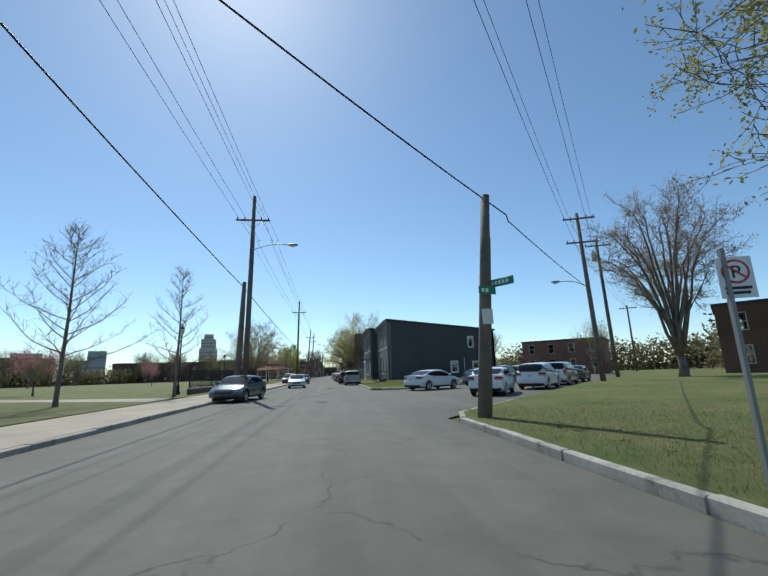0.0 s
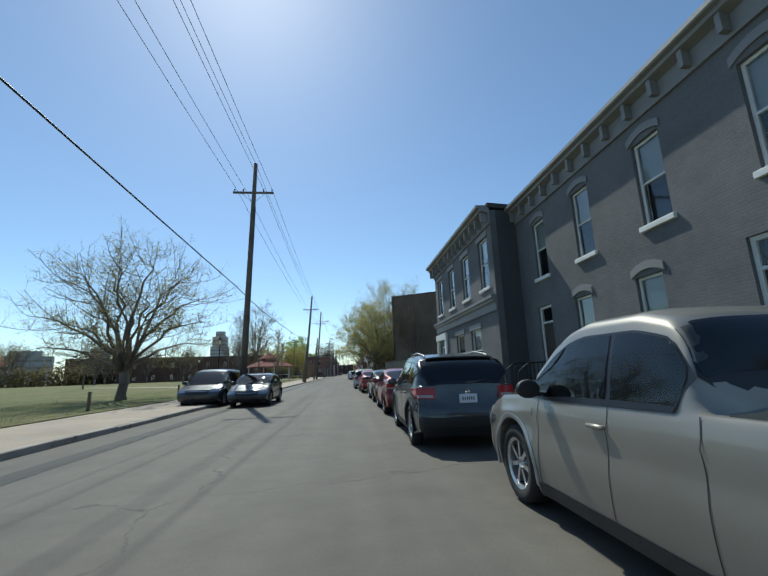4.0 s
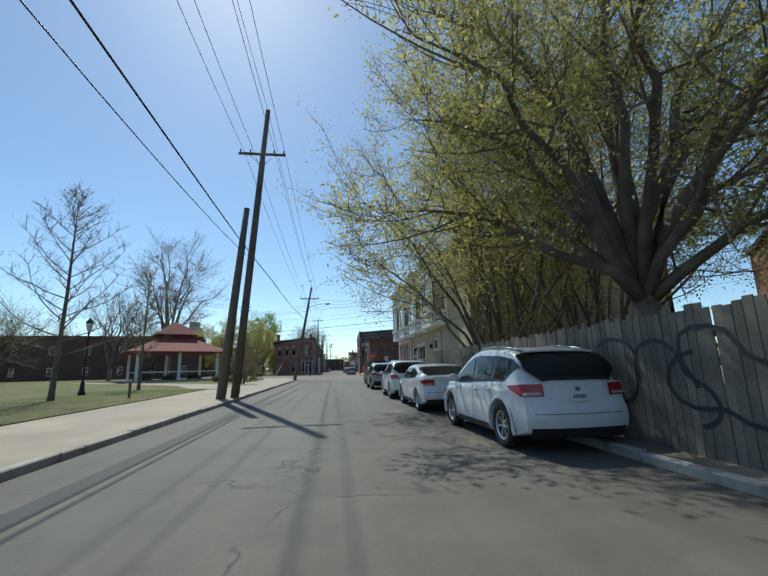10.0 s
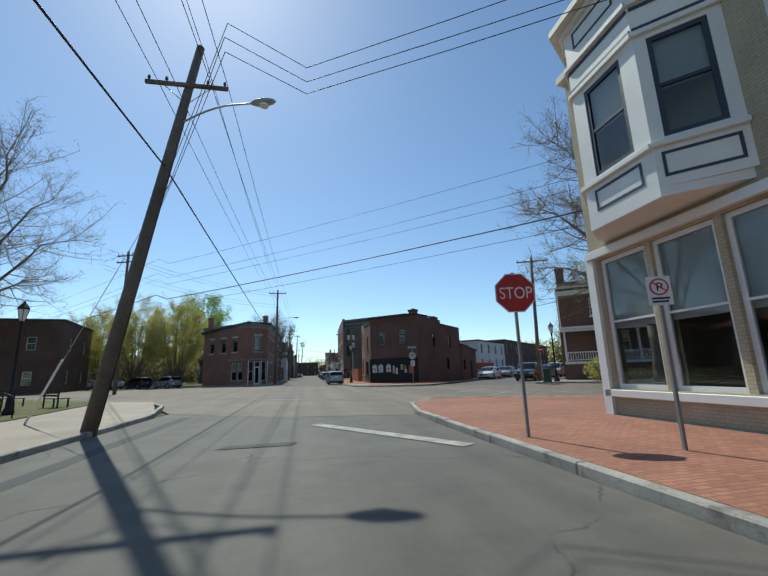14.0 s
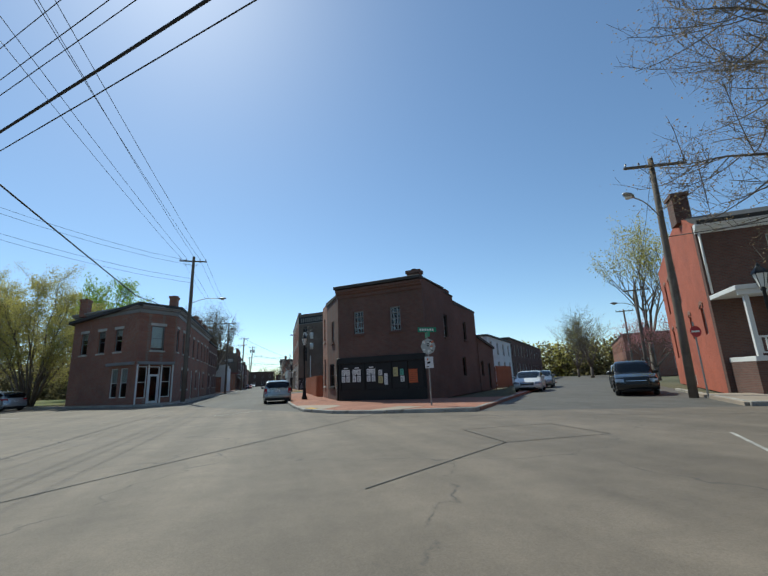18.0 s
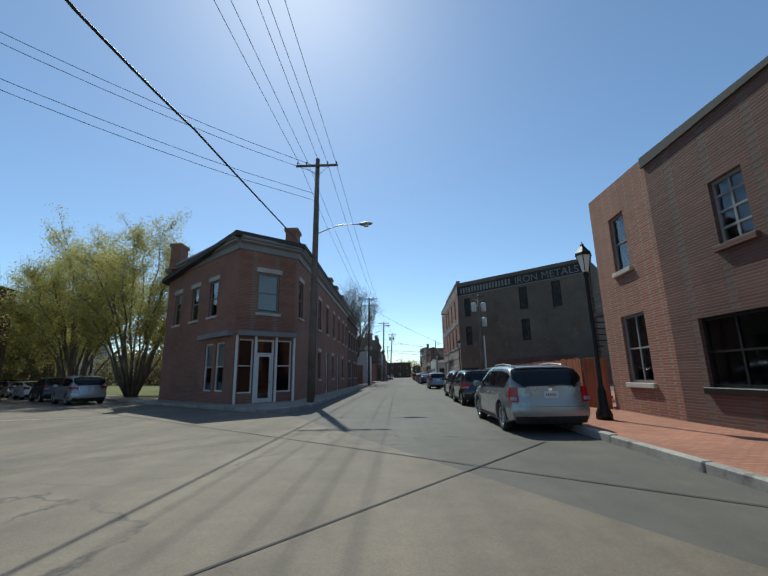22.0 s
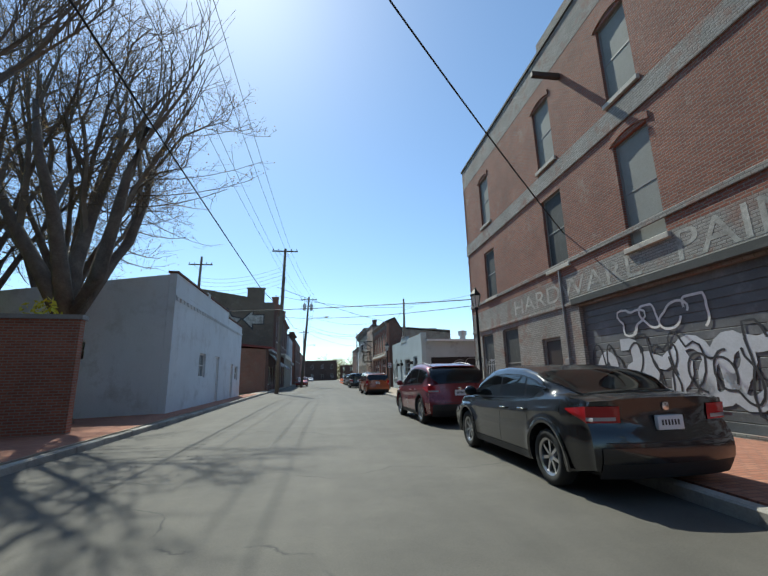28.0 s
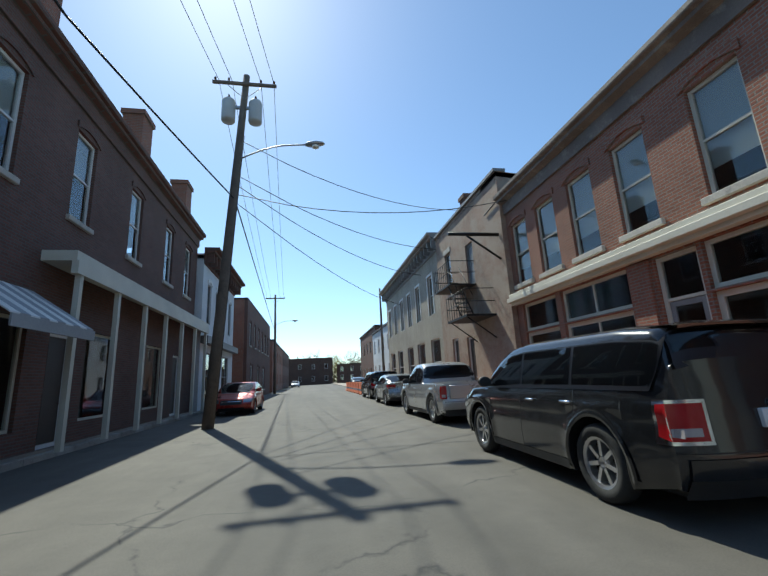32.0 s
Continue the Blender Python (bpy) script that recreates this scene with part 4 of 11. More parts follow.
def feed_warehouse():
    r = building("feed_warehouse", "sooty dark brick warehouse with ghost painted lettering", 11.9, 97.7, -30.5, "warehouse")
    W, D = 24.0, 8.6
    m = add_wall(r, (0, 0), (6.2, 0), 0.0, 10.6, BRICK_FEED, thick=0.4)
    m2 = add_wall(r, (6.2, 0.06), (W, 0.06), 0.0, (10.2, 10.3), BRICK_FEED, thick=0.4)
    add_wall(r, (W, 0.06), (W, D), 0, 10.3, BRICK_FEED)
    add_wall(r, (W, D), (0, D), 0, 9.0, BRICK_FEED)
    add_wall(r, (0, D), (0, 0), 0, (9.4, 10.6), BRICK_FEED, [(D - 4, D - 2.8, 5.5, 7.6), (D - 4, D - 2.8, 1.5, 3.6)])
    add_roof(r, [(0.3, 0.5), (W - 0.3, 0.5), (W - 0.3, D - 0.3), (0.3, D - 0.3)], [9.8, 9.8, 8.9, 8.9])
    part("coping", boxes([(-0.08, -0.06, 10.602, 6.28, 0.46, 10.7), (6.3, 0.0, 10.31, W, 0.5, 10.4)]), ROOF, r)
    add_cornice(r, wall_frame((0, D), (0, 0)), D, 10.0, 0.45, 0.5, GREYTRIM)
    part("vent_box", boxes([(11.3, 0.6, 9.9, 12.7, 1.8, 10.95), (11.1, 0.4, 10.95, 12.9, 2.0, 11.1), (12.9, 0.7, 9.9, 13.6, 1.4, 10.7)]), BRICK_FEED, r, "brick roof vent with flat cap")
    lettering("MILL FEED", m2 @ Matrix.Translation((0.1, -0.0035, 9.35)), 0.5, DIMPAINT, r, squeeze=0.9)
    lettering("OLA", m2 @ Matrix.Translation((1.6, -0.0035, 6.3)), 1.2, DIMPAINT, r, squeeze=1.1)
    part("sign_field", boxes([(1.0, -0.004, 5.9, 8.6, -0.0015, 5.98), (1.0, -0.004, 7.9, 8.6, -0.0015, 7.98), (1.0, -0.004, 5.98, 1.1, -0.0015, 7.9), (11.0, -0.004, 5.0, 14.4, -0.0015, 8.4)], m2), DIMPAINT, r)
    part("floodlight", boxes([(8.3, -0.4, 4.6, 8.6, -0.003, 4.8)], m2, 0.03), WHITE, r, "white floodlight on the wall")
    part("flue_pipe", boxes([(2.8, -0.12, 2.4, 2.9, -0.003, 9.3)], m), BRICK_FEED, r)


def balcony_house():
    r = building("balcony_house", "red brick house with white upper balcony over a dark porch", 19.4, 129.4, -38.5, "house")
    W, D = 6.6, 10.0
    so = dict(frame=WHITE, surround=WHITE, sill=WHITE)
    m = add_wall(r, (0, 0), (W, 0), 0.0, (7.15, 8.0), BRICK_RED, [(1.7, 2.8, 4.6, 6.3, so), (1.2, 2.6, 0.9, 2.4, dict(frame=BLACK))], [(4.2, 5.4, 3.75, 6.4, dict(leaf=WHITE, glazed=True)), (4.4, 5.5, 0.2, 2.5, dict(leaf=WHITE, frame=WHITE, glazed=True))])
    add_wall(r, (W, 0.29), (W, D), 0, (8.0, 7.2), BRICK_RED)
    add_wall(r, (W, D), (0, D), 0, 6.8, BRICK_RED)
    add_wall(r, (0, D), (0, 0.29), 0, (6.8, 7.15), BRICK_RED)
    add_roof(r, [(-0.15, -0.25), (W + 0.1, -0.25), (W + 0.1, D), (-0.15, D)], [7.3, 8.15, 7.5, 6.9])
    part("fascia", prism([(-0.15, -0.27), (W + 0.1, -0.27), (W + 0.1, -0.255), (-0.15, -0.255)], 6.95, [7.18, 8.02, 8.02, 7.18]), WHITE, r)
    add_chimney(r, W - 0.5, 0.8, 7.5, 8.9, 0.9, 0.7, BRICK_BEIGE)
    bal = part("balcony", boxes([(-0.2, -2.4, 3.35, W, -0.003, 3.6), (-0.25, -2.5, 3.2, W + 0.05, -2.402, 3.62)], m, 0.01), CREAM, r)
    part("rail", boxes([(0, -2.35, 4.55, W - 0.05, -2.28, 4.62), (0, -2.35, 3.72, W - 0.05, -2.28, 3.77)], m), CREAM, bal)
    for k in range(34):
        u = 0.05 + (W - 0.15) * k / 33
        part("baluster", boxes([(u, -2.33, 3.77, u + 0.03, -2.3, 4.55)], m), CREAM, bal)
    for u in (0.0, 3.9, W - 0.15):
        part("post", boxes([(u, -2.38, 0.1, u + 0.12, -2.26, 3.19)], m), WHITE, bal)
    # lower dark wing beside it
    r2 = building("brick_wing", "dark flat-roofed brick wing beside the balcony house", 24.75, 125.1, -38.5, "house")
    add_wall(r2, (0, 0), (16, 0), 0, 6.6, BRICK_DARK, [(2, 3, 4.2, 5.7), (6, 7, 4.2, 5.7)], [(3, 4.1, 0.2, 2.4)])
    add_wall(r2, (16, 0.29), (16, 9), 0, 6.6, BRICK_DARK)
    add_wall(r2, (16, 9), (0, 9), 0, 6.6, BRICK_DARK)
    add_wall(r2, (0, 9), (0, 0.29), 0, 6.6, BRICK_DARK)
    add_roof(r2, [(-0.1, -0.2), (16.1, -0.2), (16.1, 9), (-0.1, 9)], [6.8] * 4)
    add_chimney(r2, 1.2, 1.0, 6.6, 8.0, 0.7, 0.6)


def bay(root, m, u0, u1, windows=True):
    """A hanging bay window of timber with cornice, panels and three sashes."""
    z0, z1, out = 4.4, 9.75, 1.0
    pts = [(u0, 0.0), (u0 + 1.0, -out), (u1 - 1.0, -out), (u1, 0.0)]
    b = part("bay", prism([(p[0], p[1] if p[1] else 0.1) for p in pts], z0 - 0.02, z0 + 0.16, m), WHITE, root)
    for (ax, ay), (bx, by) in zip(pts, pts[1:]):
        mm = m @ wall_frame((ax, ay), (bx, by))
        ln = math.hypot(bx - ax, by - ay)
        wu0, wu1 = 0.22, ln - 0.22
        wide = ln > 1.8
        if wide:
            wu0, wu1 = 0.4, ln - 0.4
        v, f = panel(ln, z0 + 0.16, z1, [(wu0, wu1, 5.55, 7.75)], 0.12)
        raw("bay_wall", [mm @ Vector(p) for p in v], f, WHITE, b)
        part("sash", boxes(bars(wu0 + 0.003, wu1 - 0.003, 5.553, 7.747, 0.09, 0.02, 0.09, 1, 2, 0.07), mm), NAVY, b, "navy sash frame")
        part("pane", boxes([(wu0 + 0.09, 0.05, 5.64, wu1 - 0.09, 0.056, 7.66)], mm), GLASS, b)
        part("blind", boxes([(wu0 + 0.05, 0.13, 6.6, wu1 - 0.05, 0.14, 7.7)], mm), BLIND, b)
        for za, zb, th in ((4.75, 5.25, 0.055), (9.05, 9.5, 0.05)):
            part("panel_line", boxes(bars(wu0 - 0.1, wu1 + 0.1, za, zb, th, -0.014, -0.002), mm), NAVY, b, "navy painted panel frame")
        for za in (8.0, 8.5):
            part("panel_stripe", boxes([(0.02, -0.03, za, ln - 0.02, -0.002, za + 0.07)], mm), NAVY, b, "navy painted stripe")
        for za, zb, d_ in ((5.36, 5.47, 0.1), (7.86, 7.97, 0.08), (8.62, 8.74, 0.09)):
            part("ledge", boxes([(-0.02, -d_, za, ln + 0.02, -0.003, zb)], mm, 0.01), WHITE, b)
        n = int(ln / 0.16)
        part("dentils", boxes([(0.05 + k * 0.16, -0.12, 9.68, 0.12 + k * 0.16, -0.003, 9.78) for k in range(n)], mm), WHITE, b)
    ext = [(u0 - 0.25, 0.1), (u0 + 0.85, -out - 0.3), (u1 - 0.85, -out - 0.3), (u1 + 0.25, 0.1)]
    part("bay_roof", prism(ext, z1, z1 + 0.16, m), CREAM, b)
    part("soffit", prism([(p[0] + (0.1 if i < 2 else -0.1), p[1] * 0.85 if p[1] < 0 else 0.1) for i, p in enumerate(ext)], z1 - 0.12, z1 - 0.004, m), WHITE, b)
    return b


def bay_building():
    # along x = 12.3, y 168.6 down to 143
    r = building("bay_window_building", "cream brick corner shop building with white bay windows trimmed navy", 12.4, 168.7, -90)
    W, D = 25.6, 14.0
    sh = dict(frame=WHITE, rows=2, bars_w=0.11)
    wins = [(0.3 + k * 1.6, 1.75 + k * 1.6, 0.75, 4.0, dict(frame=WHITE, rows=2, blind=0.55, bars_w=0.1)) for k in range(4)]
    wins += [(10.2, 13.4, 0.8, 3.35, dict(frame=WHITE, surround=WHITE, sill=WHITE, cols=2, rows=2, bars_w=0.13)), (19.4, 20.2, 5.3, 7.2, dict(frame=WHITE, surround=WHITE))]
    m = add_wall(r, (0, 0), (W, 0), 0.0, 9.6, BRICK_CREAM, wins, [(16.2, 17.5, 0.12, 3.6, dict(frame=WHITE, leaf=WHITE, glazed=True, transom=0.8)), (7.6, 9.2, 0.12, 3.3, dict(frame=WHITE, leaf=WHITE, glazed=True, transom=0.8))])
    add_wall(r, (W, 0.29), (W, D), 0.0, (9.4, 7.4), BRICK_CREAM)
    add_wall(r, (W, D), (0, D), 0.0, 7.4, BRICK_CREAM)
    add_wall(r, (0, D), (0, 0.29), 0.0, (7.4, 9.6), BRICK_CREAM, [(D - 2.2, D - 0.4, 0.75, 4.0, dict(frame=WHITE, blind=0.5))])
    add_roof(r, [(-0.1, -0.2), (W + 0.1, -0.2), (W + 0.1, D), (-0.1, D)], [9.75, 9.75, 7.5, 7.5], CREAM)
    for a, b in ((0.4, 4.3), (4.9, 9.2), (10.3, 14.8), (15.6, 20.8)):
        bay(r, m, a, b)
    part("shop_ledge", boxes([(0, -0.14, 4.05, 7.0, -0.003, 4.25), (0, -0.1, 0.55, 6.9, -0.003, 0.72)], m, 0.01), WHITE, r)
    for ua, ub in ((-0.06, 0.2), (6.75, 6.95)):
        part("corner_post", boxes([(ua, -0.1, 0.1, ub, -0.003, 4.04)], m), WHITE, r)
    part("conduit", boxes([(9.5, -0.06, 4.5, 25.0, -0.003, 4.56), (18.9, -0.05, 1.2, 18.96, -0.003, 4.499)], m), GREYTRIM, r, "grey electrical conduit")
    for u in (9.8, 15.9):
        part("wall_lamp", boxes([(u, -0.22, 2.9, u + 0.16, -0.003, 3.2)], m, 0.04), BLACK, r)
    part("meter", boxes([(20.6, -0.2, 1.3, 20.9, -0.003, 1.8), (21.1, -0.2, 1.3, 21.4, -0.003, 1.8)], m, 0.02), STEEL, r, "grey utility meters")


def poster_shop():
    r = building("poster_shop", "dark red brick corner bar covered with pale posters", 12.2, 204.65, -41.3, "shop")
    W = 5.9
    ca, sa = math.cos(radians(41.3)), math.sin(radians(41.3))
    loc = lambda x, y: ((x - 12.2) * ca - (y - 204.65) * sa, (x - 12.2) * sa + (y - 204.65) * ca)
    op = dict(frame=GREYTRIM, cols=3, rows=4, sill=BRICK_DARK)
    m = add_wall(r, (0, 0), (W, 0), 0.0, 7.2, BRICK_DARK, [(1.15, 1.87, 4.2, 5.66, op), (3.7, 4.42, 4.2, 5.7, op)])
    # side street wall in two heights
    mid, end = loc(20.75, 204.95), loc(24.6, 208.75)
    add_wall(r, (W, 0.29), mid, 0.0, (7.3, 7.0), BRICK_DARK, [(3.3, 4.05, 3.9, 5.45, dict(frame=BLACK, sill=BRICK_DARK))])
    add_wall(r, mid, end, 0.0, (6.65, 6.5), BRICK_DARK, [(2.0, 2.7, 4.0, 5.4, dict(frame=BLACK, sill=BRICK_DARK)), (1.2, 2.0, 1.3, 2.7, dict(frame=BLACK))])
    # street side in two facets
    c2, c3 = loc(12.3, 212.4), loc(12.12, 208.9)
    add_wall(r, c2, c3, 0.0, (7.35, 7.15), BRICK_RED, [(1.2, 2.1, 4.4, 6.2, dict(frame=GREYTRIM, sill=STONE)), (1.1, 2.4, 1.0, 3.0, dict(frame=GREYTRIM, sill=STONE, cols=2))], name="street_wall")
    m3 = add_wall(r, c3, (-0.02, 0.02), 0.0, (7.1, 6.9), BRICK_DARK, [(1.9, 2.75, 3.95, 5.4, dict(op, cols=2)), (0.9, 2.7, 0.95, 2.5, dict(frame=BLACK, cols=2, rows=2, sill=BLACK))], name="street_wall")
    part("coping", prism([(-0.06, -0.06), (4.25, -0.06), (4.25, 0.34), (-0.06, 0.34)], 6.86, [7.16, 6.98, 6.98, 7.16], m3), ROOF, r)
    add_wall(r, end, loc(18.5, 214.2), 0, 6.4, BRICK_DARK)
    add_wall(r, loc(18.5, 214.2), c2, 0, (6.4, 7.3), BRICK_RED)
    add_roof(r, [(0.1, 0.15), (W - 0.1, 0.15), (mid[0] - 0.12, mid[1]), (end[0] - 0.12, end[1] - 0.1), loc(18.5, 214.0), loc(12.45, 212.2), loc(12.3, 208.9)], [6.85, 6.9, 6.5, 6.35, 6.35, 6.85, 6.85])
    add_cornice(r, m, W, 7.1, 0.3, 0.5, BRICK_DARK)
    part("coping", boxes([(-0.14, -0.38, 7.203, W + 0.06, 0.32, 7.4)], m, 0.02), ROOF, r)
    for t0, t1, za in ((0.03, 0.66, 7.28), (0.66, 1.0, 6.99)):
        pa, pb = Vector((W, 0.29)).lerp(Vector(mid), t0), Vector((W, 0.29)).lerp(Vector(mid), t1)
        f_ = wall_frame(tuple(pa), tuple(pb))
        part("coping", boxes([(0, -0.06, za, (pb - pa).length, 0.32, za + 0.1)], f_, 0.02), ROOF, r)
    pa, pb = Vector(mid), Vector(end)
    part("coping", prism([(0.0, -0.05), ((pb - pa).length, -0.05), ((pb - pa).length, 0.32), (0.0, 0.32)], 6.45, [6.72, 6.57, 6.57, 6.72], wall_frame(mid, end)), ROOF, r)
    add_chimney(r, W - 0.55, 0.4, 7.0, 7.85, 0.8, 0.55)
    add_chimney(r, mid[0] - 0.55, mid[1] - 0.6, 6.4, 7.45, 0.6, 0.8)
    # dark timber ground floor
    for nm, q in (("stall_board", (0.05, -0.1, 0.12, W - 0.05, -0.003, 0.75)), ("backboard", (0.05, -0.07, 0.75, W - 0.05, -0.003, 2.35)), ("fascia", (-0.05, -0.17, 2.35, W + 0.02, -0.003, 2.72))):
        part(nm, boxes([q], m, 0.01), BLACK, r, "black painted boards")
    for u in (0.06, 1.75, 3.55, 4.62, 5.6):
        part("pilaster", boxes([(u, -0.13, 0.75, u + 0.14, -0.071, 2.349)], m, 0.006), BLACK, r)
    part("pilaster", boxes([(3.9, -0.12, 0.12, 4.2, -0.003, 2.6)], m3, 0.01), BLACK, r)
    sheets = [(g + du, z, 0.25, 0.36, PAPER) for g in (0.24, 1.02, 2.02) for du in (0.0, 0.33) for z in (1.22, 1.62)]
    sheets += [(g + 0.16, 2.04, 0.3, 0.07, PAPER) for g in (0.24, 1.02, 2.02)]
    sheets += [(g + 0.262, 1.72, 0.06, 0.26, PAPER) for g in (0.24, 1.02, 2.02)]
    sheets += [(2.82, 1.56, 0.25, 0.33, BLIND), (2.8, 1.1, 0.3, 0.42, POSTER_Y), (3.2, 1.0, 0.22, 0.66, PAPER), (3.8, 1.46, 0.3, 0.54, POSTER_Y), (4.24, 1.52, 0.23, 0.36, POSTER_G), (4.26, 1.14, 0.25, 0.34, PAPER), (4.79, 1.06, 0.54, 0.78, POSTER_R)]
    for u, z0, w, h, mt in sheets:
        p = part("poster", boxes([(u, -0.082, z0, u + w, -0.073, z0 + h)], m), mt, r)
        if h > 0.3:
            part("print_block", boxes([(u + 0.04, -0.0845, z0 + h * (0.15 + 0.14 * k), u + w - 0.05 - 0.04 * (k % 2), -0.0825, z0 + h * (0.15 + 0.14 * k) + 0.014) for k in range(5)], m), INK, p)
    # flyers stuck round the corner post
    rng = random.Random(52)
    for k in range(9):
        u, z = 4.0 + rng.uniform(-0.06, 0.12), 0.7 + 0.16 * k
        part("sticker", boxes([(u - 0.05, -0.126, z, u + 0.05, -0.1215, z + rng.uniform(0.06, 0.12))], m3), (PAPER, BLIND, POSTER_Y)[k % 3], r)
    # low wing along the side street
    r2 = building("brick_shed", "low dark brick wing behind the corner bar", 24.75, 208.9, 44.6, "shed")
    add_wall(r2, (0, 0), (5.0, 0), 0, (4.4, 3.7), BRICK_DARK, [(0.6, 1.3, 1.2, 2.5, dict(frame=BLACK))], [(2.6, 3.5, 0.12, 2.3, dict(frame=BLACK, leaf=BLACK))])
    add_wall(r2, (5.0, 0.29), (5.0, 5.0), 0, 3.7, BRICK_RED)
    add_wall(r2, (5.0, 5.0), (0.0, 5.0), 0, (3.7, 4.4), BRICK_RED)
    add_roof(r2, [(0.0, -0.15), (5.15, -0.15), (5.15, 5.15), (0.0, 5.15)], [4.55, 3.85, 3.85, 4.55])


def porch_house():
    r = building("porch_house", "orange brick two-storey house with white porch and balcony rail", 27.7, 192.2, -36.9, "house")
    W = 13.0
    so, ar = dict(frame=WHITE, sill=WHITE, blind=0.4), dict(frame=GREYTRIM, arch=True, lintel=BRICK_RED)
    m = add_wall(r, (0, 0), (W, 0), 0, 8.0, BRICK_DARK, [(2.65, 3.55, 5.6, 7.2, so), (3.75, 4.65, 5.6, 7.2, so), (3.0, 4.0, 2.4, 4.1, so), (4.4, 5.4, 2.4, 4.1, so), (8.0, 9.0, 5.6, 7.2, so), (8.0, 9.0, 2.4, 4.1, so)])
    # the long orange side runs at the side street's angle, with a raised middle
    far, near = Vector((2.54, 15.8)), Vector((0.0, 0.29))
    L = (near - far).length
    at = lambda u: tuple(far.lerp(near, u / L))
    add_wall(r, at(0), at(8.0 - 1.4), 0, (8.95, 9.45), BRICK_ORANGE, [(2.0, 2.85, 5.25, 7.4, ar), (4.4, 5.25, 5.25, 7.4, ar), (1.8, 2.55, 1.95, 4.0, ar), (4.1, 4.85, 1.95, 4.0, ar)])
    add_wall(r, at(6.6), at(12.8), 0, (9.5, 9.65), BRICK_ORANGE, [(1.15, 2.0, 5.25, 7.45, ar), (3.3, 4.0, 2.85, 4.15, ar), (0.5, 1.4, 0.14, 0.75, dict(frame=WHITE))])
    add_wall(r, at(12.8), at(L), 0, (9.6, 8.1), BRICK_ORANGE, [(0.85, 1.6, 2.85, 4.2, ar)])
    add_wall(r, (W, 0.29), (W + 2.5, 15.8), 0, (8.1, 8.9), BRICK_DARK)
    add_wall(r, (W + 2.2, 15.8), (2.84, 15.8), 0, 8.9, BRICK_DARK)
    add_roof(r, [(0.05, -0.3), (W + 0.2, -0.3), (W + 0.7, 3.0), (0.6, 3.0)], [8.2, 8.2, 9.45, 9.45])
    add_roof(r, [(0.6, 3.003), (W + 0.7, 3.003), (W + 2.7, 15.8), (2.7, 15.8)], [9.45, 9.45, 8.85, 8.85])
    add_cornice(r, m, W, 8.0, 0.3, 0.4, WHITE, 1.0)
    add_chimney(r, at(13.2)[0] + 0.1, at(13.2)[1], 9.0, 10.75, 0.75, 0.9)
    tube_part("downpipe", [[((0.12, -0.08, 7.7), 0.05), ((0.12, -0.08, 4.6), 0.05)]], WHITE, r)
    po = part("porch", boxes([(0.2, -2.4, 1.4, W - 1, -0.003, 1.6), (0.0, -2.6, 4.3, W - 0.8, -0.003, 4.5), (0.1, -2.5, 4.1, W - 0.9, -2.35, 4.299)], m, 0.01), WHITE, r)
    for u in (0.3, 3.0, 5.7, 8.4, 11.5):
        part("post", boxes([(u, -2.4, 1.602, u + 0.16, -2.24, 4.099)], m), WHITE, po)
    part("rail", boxes([(0.47, -2.36, 2.32, W - 1.4, -2.28, 2.4)], m), WHITE, po)
    part("lower_rail", boxes([(0.47, -2.36, 1.7, W - 1.4, -2.28, 1.76)], m), WHITE, po)
    for k in range(60):
        u = 0.5 + (W - 2.0) * k / 59
        part("baluster", boxes([(u, -2.345, 1.76, u + 0.05, -2.295, 2.32)], m), WHITE, po)
    part("porch_base", boxes([(0.2, -2.35, 0.1, W - 1, -0.01, 1.398)], m), BRICK_DARK, r)


